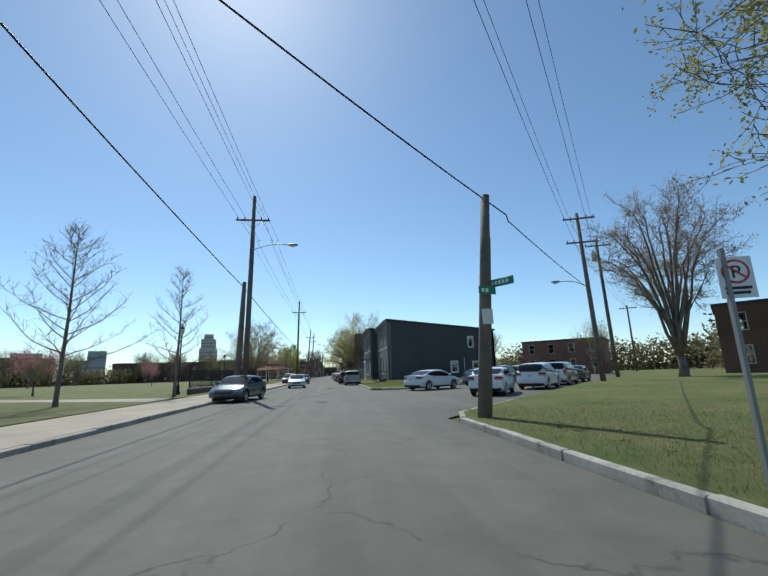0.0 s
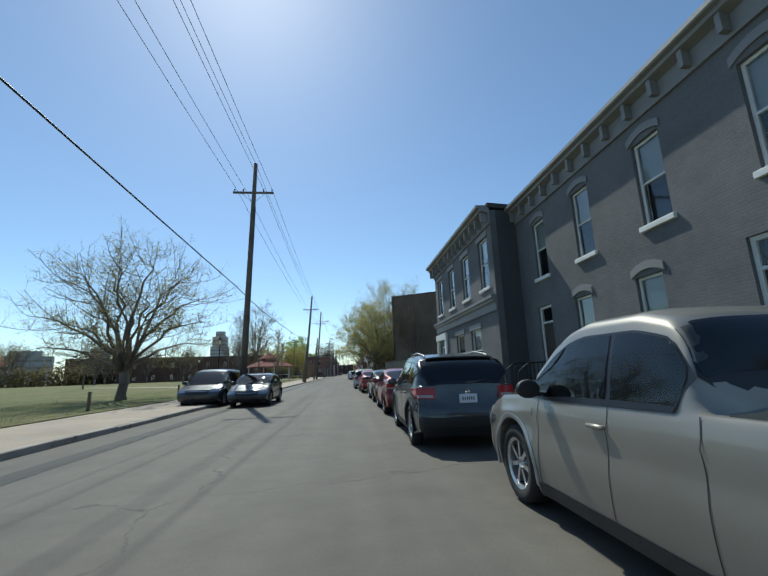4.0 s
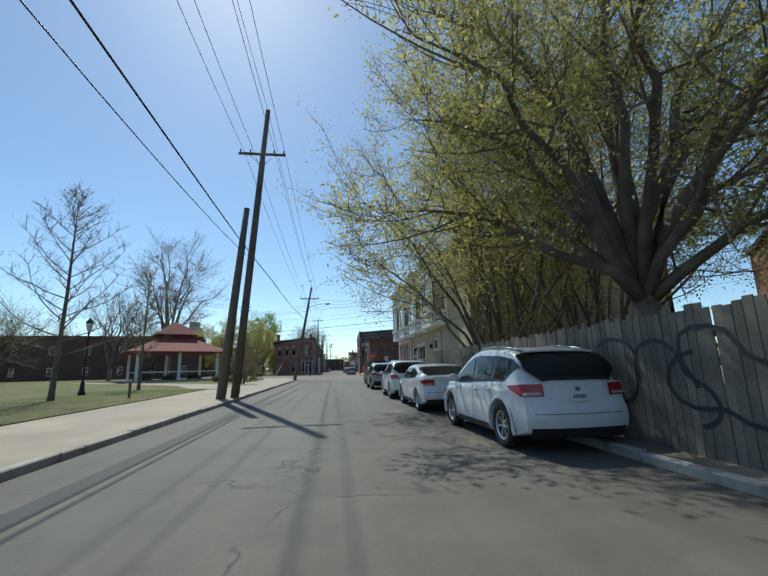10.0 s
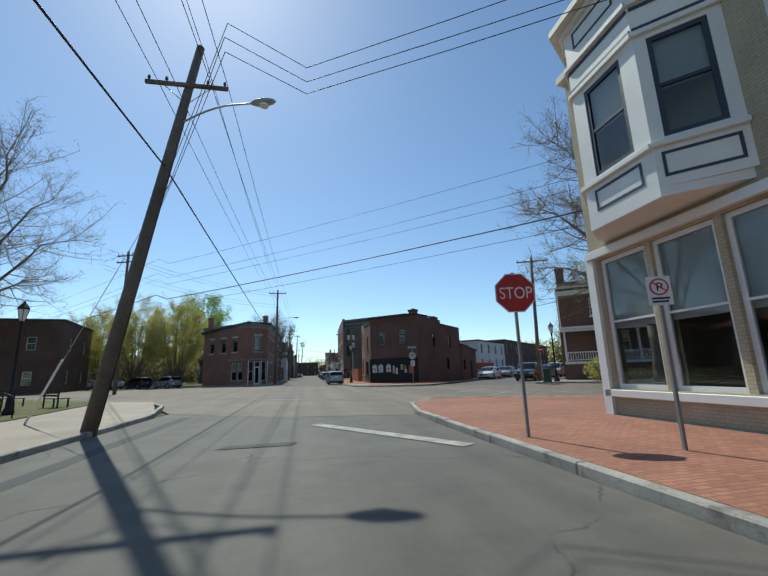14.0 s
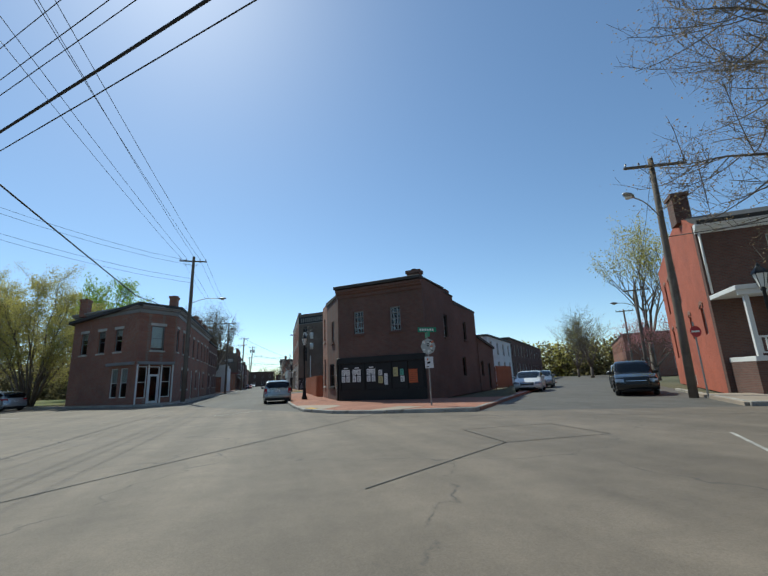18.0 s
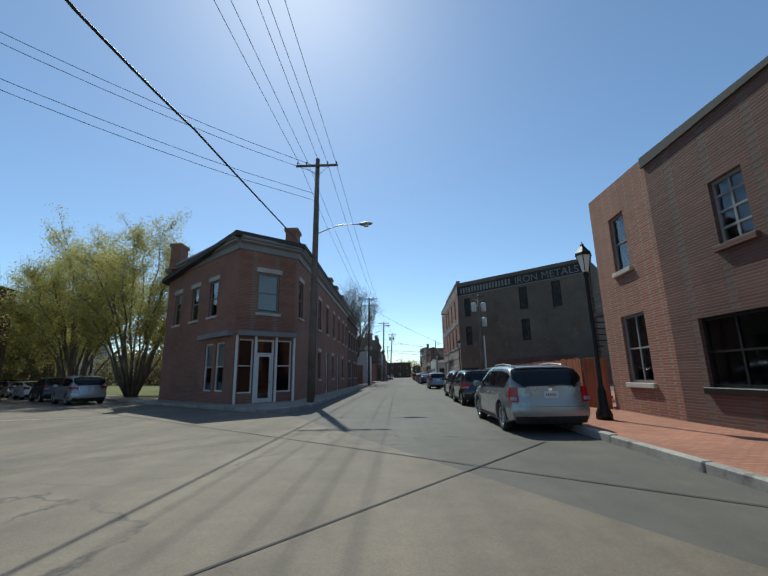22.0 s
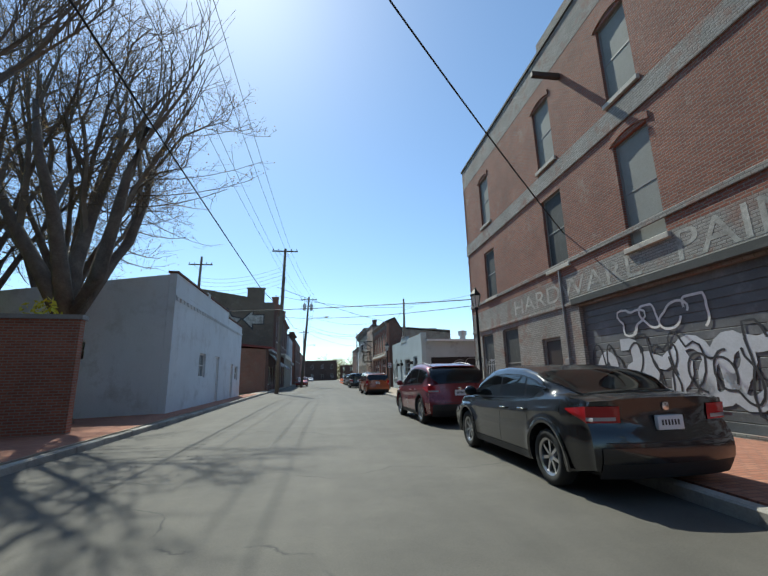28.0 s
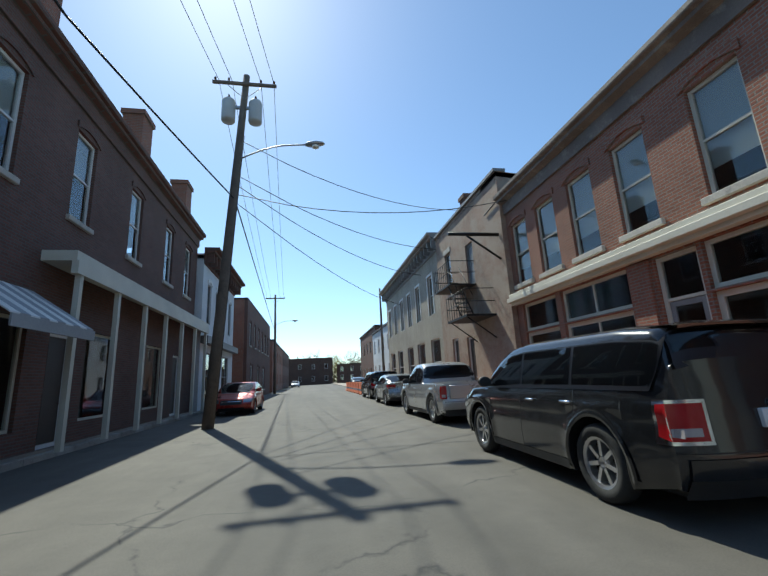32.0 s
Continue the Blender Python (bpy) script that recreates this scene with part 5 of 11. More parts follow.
def corner_brick():
    # left corner building at the avenue
    r = building("corner_brick_building", "long two-storey red brick corner building with stone lintels and chimneys", -0.4, 220.6, 90)
    L = 24.0  # local x along the street, local -y towards it
    op = dict(frame=GREYTRIM, sill=STONE, lintel=STONE, blind=0.3)
    up = [(u - 0.5, u + 0.5, 4.7, 6.85, op) for u in (1.0, 4.0, 6.9, 10.2, 13.6, 16.8, 20, 22.6)]
    dn = [(u - 0.5, u + 0.5, 1.2, 3.1, op) for u in (4.2, 7.0, 13.2, 19.6)]
    m = add_wall(r, (0, 0), (L, 0), 0, 8.5, BRICK_RED, up + dn, [(9.7, 10.8, 0.12, 3.2, dict(transom=0.7)), (16.0, 17.1, 0.12, 3.2, dict(transom=0.7))])
    # chamfer and avenue side in local space: local x = world y - 220.6, local y = -(world x + 0.4)
    c1, c2 = (-2.3, 2.5), (3.9, 9.7)
    mc = add_wall(r, c1, (0, 0), 0, 8.5, BRICK_RED, [(1.1, 2.3, 4.7, 6.9, dict(frame=GREYTRIM, sill=STONE, lintel=STONE, blind=0.9)), (0.22, 1.02, 0.6, 3.3, dict(frame=WHITE, rows=2)), (2.3, 3.18, 0.6, 3.3, dict(frame=WHITE, rows=2))], [(1.16, 2.16, 0.12, 3.3, dict(frame=WHITE, leaf=WHITE, glazed=True, transom=0.7))])
    for u in (0.06, 1.04, 2.18, 3.22):
        part("column", boxes([(u, -0.1, 0.12, u + 0.11, -0.003, 3.449)], mc, 0.01), WHITE, r)
    ma = add_wall(r, c2, c1, 0, 8.5, BRICK_RED, [(u - 0.5, u + 0.5, 4.7, 6.7, op) for u in (1.8, 4.4, 6.8)] + [(6.2, 7.2, 0.7, 3.2, dict(frame=WHITE, blind=0.5)), (7.5, 8.5, 0.7, 3.2, dict(frame=WHITE, blind=0.5))])
    add_wall(r, (L, 0), (L, 10), 0, 8.0, BRICK_DARK)
    add_wall(r, (L, 10), c2, 0, 7.4, BRICK_DARK)
    out = [(-0.2, -0.45), (L, -0.45), (L, 10.2), (3.8, 10.2), (-2.8, 2.55)]
    add_roof(r, out, [8.85, 8.85, 8.0, 8.0, 8.85], ROOF, 0.25)
    for mm, ln in ((m, L), (mc, 3.4), (ma, 9.5)):
        add_cornice(r, mm, ln, 8.6, 0.4, 0.6, GREYTRIM, 0)
    for x, y in ((0.6, 0.5), (12.9, 0.4), (16.2, 0.4), (20.8, 0.4), (2.8, 8.6)):
        add_chimney(r, x, y, 8.3, 10.0, 0.9, 0.65, BRICK_RED)
    part("shop_ledge", boxes([(0.1, -0.3, 3.45, 3.3, -0.003, 3.7)], mc, 0.01), GREYTRIM, r)
    part("shop_ledge", boxes([(5.8, -0.3, 3.45, 9.3, -0.003, 3.7)], ma, 0.01), GREYTRIM, r)
    # lower wing along the street
    r2 = building("brick_wing", "plainer two-storey brick wing with few windows", -0.45, 244.7, 90)
    add_wall(r2, (0, 0), (12.5, 0), 0, 7.9, BRICK_DARK, [(u - 0.45, u + 0.45, 4.6, 6.5, op) for u in (2, 5, 8, 11)] + [(u - 0.45, u + 0.45, 1.2, 3.0, op) for u in (2, 8, 11)], [(4.5, 5.5, 0.12, 2.9, dict(transom=0.6))])
    add_wall(r2, (12.5, 0), (12.5, 9), 0, 7.9, BRICK_DARK)
    add_wall(r2, (12.5, 9), (0, 9), 0, 7.9, BRICK_DARK)
    add_roof(r2, [(0, -0.2), (12.6, -0.2), (12.6, 9.1), (0, 9.1)], [8.1] * 4)


def warehouse():
    # three-storey hardware warehouse; street front from (13.4, 250) to (14.1, 274)
    r = building("brick_warehouse", "three-storey red brick warehouse with faded painted hardware signs", 14.1, 274.2, -91.7, "warehouse")
    L = 24.2
    bd = dict(frame=GREYTRIM, board=BOARD, arch=True, lintel=BRICK_WARE, sill=STONE, bars_w=0.05)
    sh = dict(frame=BOARD, board=DARKBOARD, sill=STONE, bars_w=0.06)
    dk = dict(frame=BLACK, board=surface_band, sill=BRICK_FEED)
    ups = [(u - 0.55, u + 0.55, 8.6, 11.0, bd) for u in (2.9, 8.6, 12.4, 16.8, 21.0)]
    mid = [(2.3, 3.5, 4.9, 7.2, sh), (8.0, 9.2, 4.8, 7.4, sh), (11.8, 13.0, 4.4, 7.3, bd), (16.2, 17.6, 4.8, 7.4, sh), (20.4, 21.6, 4.8, 7.3, bd)]
    low = [(1.2, 2.6, 0.3, 3.2, dict(frame=BOARD, board=DARKBOARD, bars_w=0.05)), (3.7, 5.2, 0.3, 3.2, dict(frame=BOARD, board=DARKBOARD, bars_w=0.05))]
    v, f = panel(L, 0, 3.35, [tuple(o[:4]) for o in low] + [(7.0, 8.2, 0.12, 2.5), (9.4, 15.0, 0.12, 3.3)], 0.4)
    m = wall_frame((0, 0), (L, 0))
    raw("lower_wall", [m @ Vector(p) for p in v], f, BRICK_PAINTED, r, "brick with faded grey and white paint")
    for o in low:
        add_window(r, m, o[:4], **o[4])
    add_door(r, m, (7.0, 8.2, 0.12, 2.5), leaf=DARKWOOD, frame=GREYTRIM)
    add_wall(r, (0, 0), (L, 0), 3.35, 4.85 - 0.45, BRICK_PAINTED, thick=0.4, name="sign_band")
    add_wall(r, (0, 0), (L, 0), 4.4, 12.9, BRICK_WARE, ups + mid, thick=0.4)
    for za, zb in ((4.75, 4.9), (3.4, 3.5), (7.75, 8.35)):
        part("string_course", boxes([(0, -0.05, za, L, -0.003, zb)], m, 0.01), BRICK_PAINTED, r)
    g = part("roller_door", boxes([(9.4, 0.145, 0.12, 15.0, 0.17, 3.32)], m), GREYTRIM, r, "roller door covered with pale graffiti")
    for k in range(16):
        part("slat", boxes([(9.4, 0.12, 0.12 + 0.2 * k, 15.0, 0.144, 0.31 + 0.2 * k)], m, 0.008), SHUTTER, g)
    scrawl(m @ Matrix.Translation((0, 0.114, 0)), 9.7, 14.7, 0.35, 2.0, SPRAY, g, 4, 7, 0.3)
    scrawl(m @ Matrix.Translation((0, 0.109, 0)), 9.7, 14.7, 0.4, 2.2, SPRAYBLACK, g, 3, 9, 0.05)
    scrawl(m @ Matrix.Translation((0, 0.104, 0)), 11, 13.6, 2.2, 2.9, WHITE, g, 5, 4, 0.06)
    part("loading_canopy", boxes([(9.2, -0.14, 3.36, 15.2, -0.003, 3.58)], m, 0.02), DARKBOARD, r, "dark steel lintel over the loading door")
    part("bare_brick", boxes([(15.25, -0.006, 0.1, L - 0.01, -0.0025, 1.45)], m), BRICK_DARK, r, "unpainted dark brick below the signs")
    part("sign_border", boxes(bars(15.45, L - 0.1, 1.5, 3.25, 0.07, -0.006, -0.0025), m), FADED, r, "pale painted border of the wall sign")
    part("top_band", boxes([(0.01, -0.006, 11.75, L - 0.01, -0.0025, 12.89)], m), BRICK_PAINTED, r, "faded grey painted band under the roof edge")
    part("hoist_beam", boxes([(9.9, -1.0, 11.0, 10.05, -0.003, 11.18)], m, 0.01), DARKWOOD, r, "short timber hoist beam")
    lettering("HARDWARE", m @ Matrix.Translation((5.0, -0.0035, 3.66)), 0.62, FADED, r, squeeze=1.5)
    lettering("PAINTS  ROOFING", m @ Matrix.Translation((13.1, -0.0035, 3.66)), 0.72, FADED, r, squeeze=1.25)
    lettering("CANVAS", m @ Matrix.Translation((15.6, -0.0035, 2.25)), 0.36, PALEPAINT, r, squeeze=1.1)
    lettering("FENCING", m @ Matrix.Translation((15.6, -0.0035, 1.75)), 0.36, PALEPAINT, r, squeeze=1.05)
    lettering("COVERS", m @ Matrix.Translation((18.2, -0.0035, 2.25)), 0.42, PALEPAINT, r, squeeze=1.25)
    lettering("STOVES", m @ Matrix.Translation((18.3, -0.0035, 1.7)), 0.42, PALEPAINT, r, squeeze=1.25)
    scrawl(m @ Matrix.Translation((0, -0.006, 0)), 17.0, 23.4, 0.2, 1.4, SPRAY, r, 11, 6, 0.34)
    scrawl(m @ Matrix.Translation((0, -0.011, 0)), 17.0, 23.4, 0.22, 1.38, NAVY, r, 15, 7, 0.05)
    scrawl(m @ Matrix.Translation((0, -0.006, 0)), 15.6, 16.9, 0.3, 1.3, SPRAY, r, 16, 3, 0.12)
    part("white_patch", prism([(0.03, 0.15), (1.15, 0.13), (1.18, 2.0), (0.9, 2.2), (0.5, 2.05), (0.03, 1.95)], 0.004, 0.007, m @ pose(0, 0, 0, 90, 0, 0)), FADED, r, "patch of flaking white paint")
    scrawl(m @ Matrix.Translation((0, -0.005, 0)), 0.1, 1.15, 0.9, 2.1, SPRAYBLACK, r, 12, 2, 0.08)
    scrawl(m @ Matrix.Translation((0, -0.005, 0)), 0.1, 1.1, 0.3, 0.85, SPRAYBLACK, r, 14, 3, 0.05)
    scrawl(m @ Matrix.Translation((0, 0.03, 0)), 1.3, 2.5, 0.5, 2.0, SPRAY, r, 13, 5, 0.03)
    part("conduit", boxes([(8.62, -0.08, 0.3, 8.69, -0.003, 4.7), (8.55, -0.14, 1.3, 8.76, -0.003, 1.75)], m, 0.01), GREYTRIM, r, "grey service conduit with a meter")
    # diagonal south wall
    a = (L, 0)
    ang = radians(91.7 - 45.0)
    d = Vector((math.cos(ang), math.sin(ang)))
    b = (L + d.x * 16.5, d.y * 16.5)
    ms = add_wall(r, a, b, 0, (13.0, 12.85), BRICK_FEED, [(1.0, 1.9, 8.5, 10.8, dk), (8.6, 9.6, 8.4, 11.0, dk), (12.4, 13.4, 8.2, 11.0, dk), (8.6, 9.6, 4.9, 7.3, dk), (1.0, 1.9, 4.9, 7.2, dk)], thick=0.4)
    part("band", boxes([(0.02, -0.006, 11.35, 16.4, -0.003, 12.5)], ms), surface_band, r, "black band of an old painted sign")
    lettering("IRON METALS", ms @ Matrix.Translation((8.2, -0.0105, 11.5)), 0.8, DIMPAINT, r, squeeze=1.06)
    for k in range(17):
        part("sign_mark", boxes([(0.5 + 0.43 * k, -0.0115, 11.55, 0.76 + 0.43 * k, -0.0095, 12.25)], ms), DIMPAINT, r)
    part("band_line", boxes([(0.02, -0.03, 11.26, 16.4, -0.003, 11.33)], ms), GREYTRIM, r)
    part("painted_band", prism([(5.4, 2.05), (16.4, 1.9), (16.4, 3.15), (11.0, 3.1), (5.4, 2.85)], 0.004, 0.008, ms @ pose(0, 0, 0, 90, 0, 0)), BRICK_DARK, r, "band of dark red paint low on the wall")
    part("dark_base", prism([(0.02, 0.0), (16.4, 0.0), (16.4, 1.896), (5.4, 2.046), (0.02, 2.1)], 0.004, 0.008, ms @ pose(0, 0, 0, 90, 0, 0)), surface_band, r, "black painted foot of the wall")
    scrawl(ms @ Matrix.Translation((0, -0.006, 0)), 0.2, 6.0, 0.35, 1.9, SPRAY, r, 21, 9, 0.05)
    scrawl(ms @ Matrix.Translation((0, -0.009, 0)), 0.3, 5.9, 0.45, 1.8, SPRAYBLACK, r, 25, 9, 0.14)
    scrawl(ms @ Matrix.Translation((0, -0.006, 0)), 11.9, 15.6, 0.35, 1.6, SPRAY, r, 22, 7, 0.05)
    scrawl(ms @ Matrix.Translation((0, -0.009, 0)), 12.0, 15.5, 0.45, 1.5, SPRAYBLACK, r, 26, 7, 0.16)
    c = (b[0] - d.y * 16, b[1] + d.x * 16)
    add_wall(r, b, c, 0, (12.6, 9.0), BRICK_FEED, [(3, 4, 6, 8, sh), (7, 8, 6, 8, sh)])
    add_wall(r, c, (0, 14), 0, 9.0, BRICK_DARK)
    add_wall(r, (0, 14), (0, 0), 0, (10.5, 12.9), BRICK_WARE)
    add_roof(r, [(0.2, 0.3), (L - 0.2, 0.3), (b[0] - 0.2, b[1]), c, (0.2, 13.8)], [12.4, 12.4, 12.2, 8.8, 10])
    part("coping", boxes([(-0.06, -0.06, 12.902, L + 0.06, 0.46, 13.0)], m), ROOF, r)
    part("parapet", boxes([(8.9, -0.02, 13.002, L, 0.42, 13.35)], m), BRICK_PAINTED, r)


SHUTTER = surface("shutter_grey", (0.13, 0.135, 0.14), rough=0.6, big=0.8, vary=0.3, stain=(0.2, 0.2, 0.21))
surface_band = surface("sign_black", (0.03, 0.03, 0.03), rough=0.85, big=1.2, fine=14, vary=0.3, stain=(0.09, 0.08, 0.07))


def white_shop():
    r = building("white_stucco_shop", "pale blue-white single-storey stucco shop with tiled parapet", 13.4, 294.8, -90.0, "shop")
    W, D = 12.0, 15.0
    wn_ = dict(frame=GREYTRIM, rows=4, sill=WHITE)
    m = add_wall(r, (0, 0), (W, 0), 0, (4.4, 4.36), STUCCO_BLUE, [(5.8, 8.0, 1.35, 2.7, wn_), (1.7, 2.4, 1.2, 2.5, wn_), (3.98, 4.68, 0.9, 2.75, dict(frame=GREYTRIM, rows=2, arch=True))], [(9.3, 10.6, 0.12, 2.8, dict(frame=STUCCO_BLUE, leaf=BLACK))], thick=0.35)
    part("parapet", prism([(W - 0.3, -0.05), (W + 0.05, -0.05), (W + 0.05, 0.4), (W - 0.3, 0.4)], 4.0, [4.4, 4.46, 4.46, 4.4]), STUCCO_BLUE, r)
    for k in range(24):
        u = 0.2 + k * 0.46
        if 4.3 < u < 6.9:
            continue
        part("ridge_tile", lathe([(0.0, 0), (0.1, 0.02), (0.1, 0.4), (0.0, 0.42)], 8, pose(u, 0.17, 4.37, 0, 90, 0)), BOARD, r)
    add_wall(r, (W, 0.35), (W, D), 0, (3.9, 3.7), STUCCO_GREY_LIGHT, [(8.5, 10.0, 1.9, 2.7, dict(frame=WHITE, cols=2, rows=1))], thick=0.3)
    add_wall(r, (W, D), (0, D), 0, 3.7, STUCCO_BLUE)
    add_wall(r, (0, D), (0, 0.35), 0, 3.8, STUCCO_BLUE)
    add_roof(r, [(0.1, 0.4), (W + 0.25, 0.4), (W + 0.25, D + 0.2), (0.1, D + 0.2)], [3.95, 3.95, 3.8, 3.8], STUCCO_WHITE, 0.15)
    part("garage_field", boxes([(0.35, -0.03, 0.15, 12.6, -0.004, 2.6)], wall_frame((W, 0.35), (W, D))), BLACK, r, "dark painted lower wall with pale mural marks")
    scrawl(wall_frame((W, 0.35), (W, D)) @ Matrix.Translation((0, -0.03, 0)), 1.8, 9.0, 1.6, 2.5, GREYTRIM, r, 31, 6, 0.05)
    for x, y, rr, h in ((2.5, 4, 0.35, 0.5), (3, 8.5, 0.4, 0.6)):
        part("roof_vent", lathe([(rr * 0.7, 3.9), (rr * 0.7, 3.9 + h), (rr, 3.9 + h), (rr, 4.25 + h), (0, 4.35 + h)], 14, Matrix.Translation((W - x + 0.5, y, 0))), STEEL, r)
    part("centre_parapet", prism([(4.4, 4.2), (7.0, 4.2), (6.85, 4.5), (6.6, 4.66), (5.3, 4.66), (4.9, 4.55), (4.6, 4.46)], -0.3, 0.04, m @ pose(0, 0, 0, 90, 0, 0)), STUCCO_BLUE, r)
    part("parapet_cap", boxes([(5.2, -0.1, 4.662, 6.7, 0.36, 4.74)], m, 0.02), GREYTRIM, r)
    # mural patches: a foliage-shaped cast shadow painted in grey round the window
    rng = random.Random(9)
    for k, (u, z, ru, rz) in enumerate(((0.35, 2.0, 0.3, 0.55), (0.75, 1.5, 0.4, 0.5), (0.95, 2.15, 0.16, 0.42), (1.3, 1.6, 0.22, 0.5), (2.05, 2.72, 0.4, 0.2), (1.55, 2.3, 0.12, 0.5), (2.52, 2.2, 0.1, 0.55), (1.2, 0.9, 0.9, 0.35))):
        lobes = [1.0 + rng.uniform(-0.28, 0.14) for _ in range(26)]
        part("mural", prism([(u + ru * q * math.cos(i * math.tau / 26), z + rz * q * math.sin(i * math.tau / 26)) for i, q in enumerate(lobes)], 0.003, 0.004 + 0.0006 * k, m @ pose(0, 0, 0, 90, 0, 0)), SHADOWGREY, r, "foliage-shaped shadow painted as a grey mural")
    for u in (8.95, 3.42, 4.99):
        part("wall_lamp", boxes([(u, -0.25, 2.2, u + 0.16, -0.003, 2.45)], m, 0.04), BLACK, r)


STUCCO_GREY_LIGHT = surface("stucco_grey_pale", (0.40, 0.43, 0.43), big=0.3, fine=18, vary=0.14, stain=(0.30, 0.32, 0.32))


def brick_shops():
    r = building("brick_shop_row", "two-storey red brick shop row with arched upper windows", 13.9, 312.4, -90.0, "shop")
    W, D = 11.4, 5.2
    op = dict(frame=CREAM, sill=STONE, lintel=BRICK_RED, arch=True, blind=0.75)
    up = [(u - 0.5, u + 0.5, 4.25, 6.45, op) for u in (0.75, 2.35, 4.0, 5.75, 7.8, 10.2)]
    sh = dict(frame=CREAM, rows=1, bars_w=0.12)
    gl = dict(frame=CREAM, cols=2, rows=1, bars_w=0.11, blind=0.0)
    tr = dict(frame=CREAM, cols=2, rows=1, bars_w=0.09)
    low = [(0.4, 2.3, 0.5, 2.55, dict(gl, cols=1)), (0.4, 2.3, 2.6, 3.52, dict(tr, cols=1)), (2.55, 5.1, 0.5, 2.55, gl), (2.55, 5.1, 2.6, 3.52, tr), (6.95, 10.25, 0.5, 2.55, gl), (6.95, 10.25, 2.6, 3.52, tr)]
    m = add_wall(r, (0, 0), (W, 0), 0, 7.6, BRICK_RED, up + low, [(5.85, 6.85, 0.12, 3.5, dict(frame=CREAM, leaf=GREYTRIM, glazed=True, transom=0.9))])
    for d0, d1, za, zb in ((0.29, 1.0, 7.75, 8.2), (1.0, 2.6, 8.2, 5.5), (2.6, D, 5.5, 5.0)):
        add_wall(r, (W, d0), (W, d1), 0, (za, zb), BRICK_DARK)
        add_wall(r, (0, d1), (0, d0), 0, (zb, za), BRICK_DARK)
        add_roof(r, [(-0.05, d0 - 0.003 if d0 > 0.5 else -0.1), (W + 0.1, d0 - 0.003 if d0 > 0.5 else -0.1), (W + 0.1, d1), (-0.05, d1)], [za + 0.12, za + 0.12, zb + 0.12, zb + 0.12])
    add_wall(r, (W - 0.3, D), (0.3, D), 0, 5.0, BRICK_DARK)
    add_cornice(r, m, W, 7.7, 0.4, 0.7, WORNTRIM)
    for d_, za, zb, nm in ((0.35, 3.65, 3.8, "shop_ledge"), (0.2, 3.55, 3.649, "lower_moulding"), (0.25, 3.801, 3.95, "upper_moulding")):
        part(nm, boxes([(0, -d_, za, W - 0.1, -0.003, zb)], m, 0.01), CREAM, r)
    for ua, ub in ((5.2, 5.75), (10.35, 11.35)):
        part("pier", boxes([(ua, -0.06, 0.1, ub, -0.003, 3.5)], m), BRICK_RED, r)
    for ua, ub in ((0.3, 5.15), (6.9, 10.3)):
        part("stall_riser", boxes([(ua, -0.05, 0.12, ub, -0.003, 0.46)], m, 0.01), CREAM, r)
    # taller neighbour with fire escape
    r2 = building("fire_escape_building", "tall weathered brick building with iron fire escape", 13.7, 320.1, -90.0)
    W2 = 7.7
    op2 = dict(frame=GREYTRIM, sill=STONE, lintel=STONE, blind=0.3)
    m2 = add_wall(r2, (0, 0), (W2, 0), 0, 8.8, BRICK_WEATHERED, [(1.3, 2.1, 5.5, 7.4, op2)], [(4.1, 4.9, 5.12, 7.0, dict(frame=GREYTRIM, leaf=GREYTRIM)), (1.4, 2.2, 0.12, 3.0, {}), (3.3, 4.1, 0.12, 2.9, {})])
    add_wall(r2, (W2, 0.29), (W2, 12), 0, (8.8, 8.0), BRICK_WEATHERED)
    add_wall(r2, (W2 - 0.3, 12), (0.3, 12), 0, 8, BRICK_DARK)
    add_wall(r2, (0, 12), (0, 0.29), 0, 9, BRICK_DARK)
    add_roof(r2, [(0, 0), (W2, 0), (W2, 12), (0, 12)], [8.8, 8.8, 7.8, 7.8])
    part("coping", boxes([(-0.05, -0.1, 8.802, W2 + 0.05, 0.4, 8.92)], m2), GREYTRIM, r2)
    add_chimney(r2, W2 - 5, 1.0, 8.6, 10.2, 0.6, 0.6)
    fe = part("fire_escape", boxes([(4.3, -1.2, 3.42, 6.5, -0.003, 3.5)], m2), BLACK, r2, "black iron fire escape")
    part("landing", boxes([(2.9, -1.2, 5.0, 4.95, -0.003, 5.06)], m2), BLACK, fe)
    for u0, u1, z in ((4.3, 6.5, 3.5), (2.9, 4.95, 5.06)):
        for h in (0.5, 1.0):
            tube_part("rail", [[(m2 @ Vector((u0, -0.01, z + h)), 0.018), (m2 @ Vector((u0, -1.18, z + h)), 0.018), (m2 @ Vector((u1, -1.18, z + h)), 0.018), (m2 @ Vector((u1, -0.01, z + h)), 0.018)]], BLACK, fe)
        n = round((u1 - u0) / 0.27)
        for k in range(n + 1):
            u = u0 + (u1 - u0) * k / n
            part("baluster", boxes([(u - 0.011, -1.19, z, u + 0.011, -1.17, z + 1.0)], m2), BLACK, fe)
    for v in (-1.1, -0.55):
        tube_part("stringer", [[(m2 @ Vector((4.5, v, 5.03)), 0.03), (m2 @ Vector((5.7, v, 3.5)), 0.03)]], BLACK, fe)
        tube_part("handrail", [[(m2 @ Vector((4.5, v, 5.9)), 0.016), (m2 @ Vector((5.7, v, 4.4)), 0.016)]], BLACK, fe)
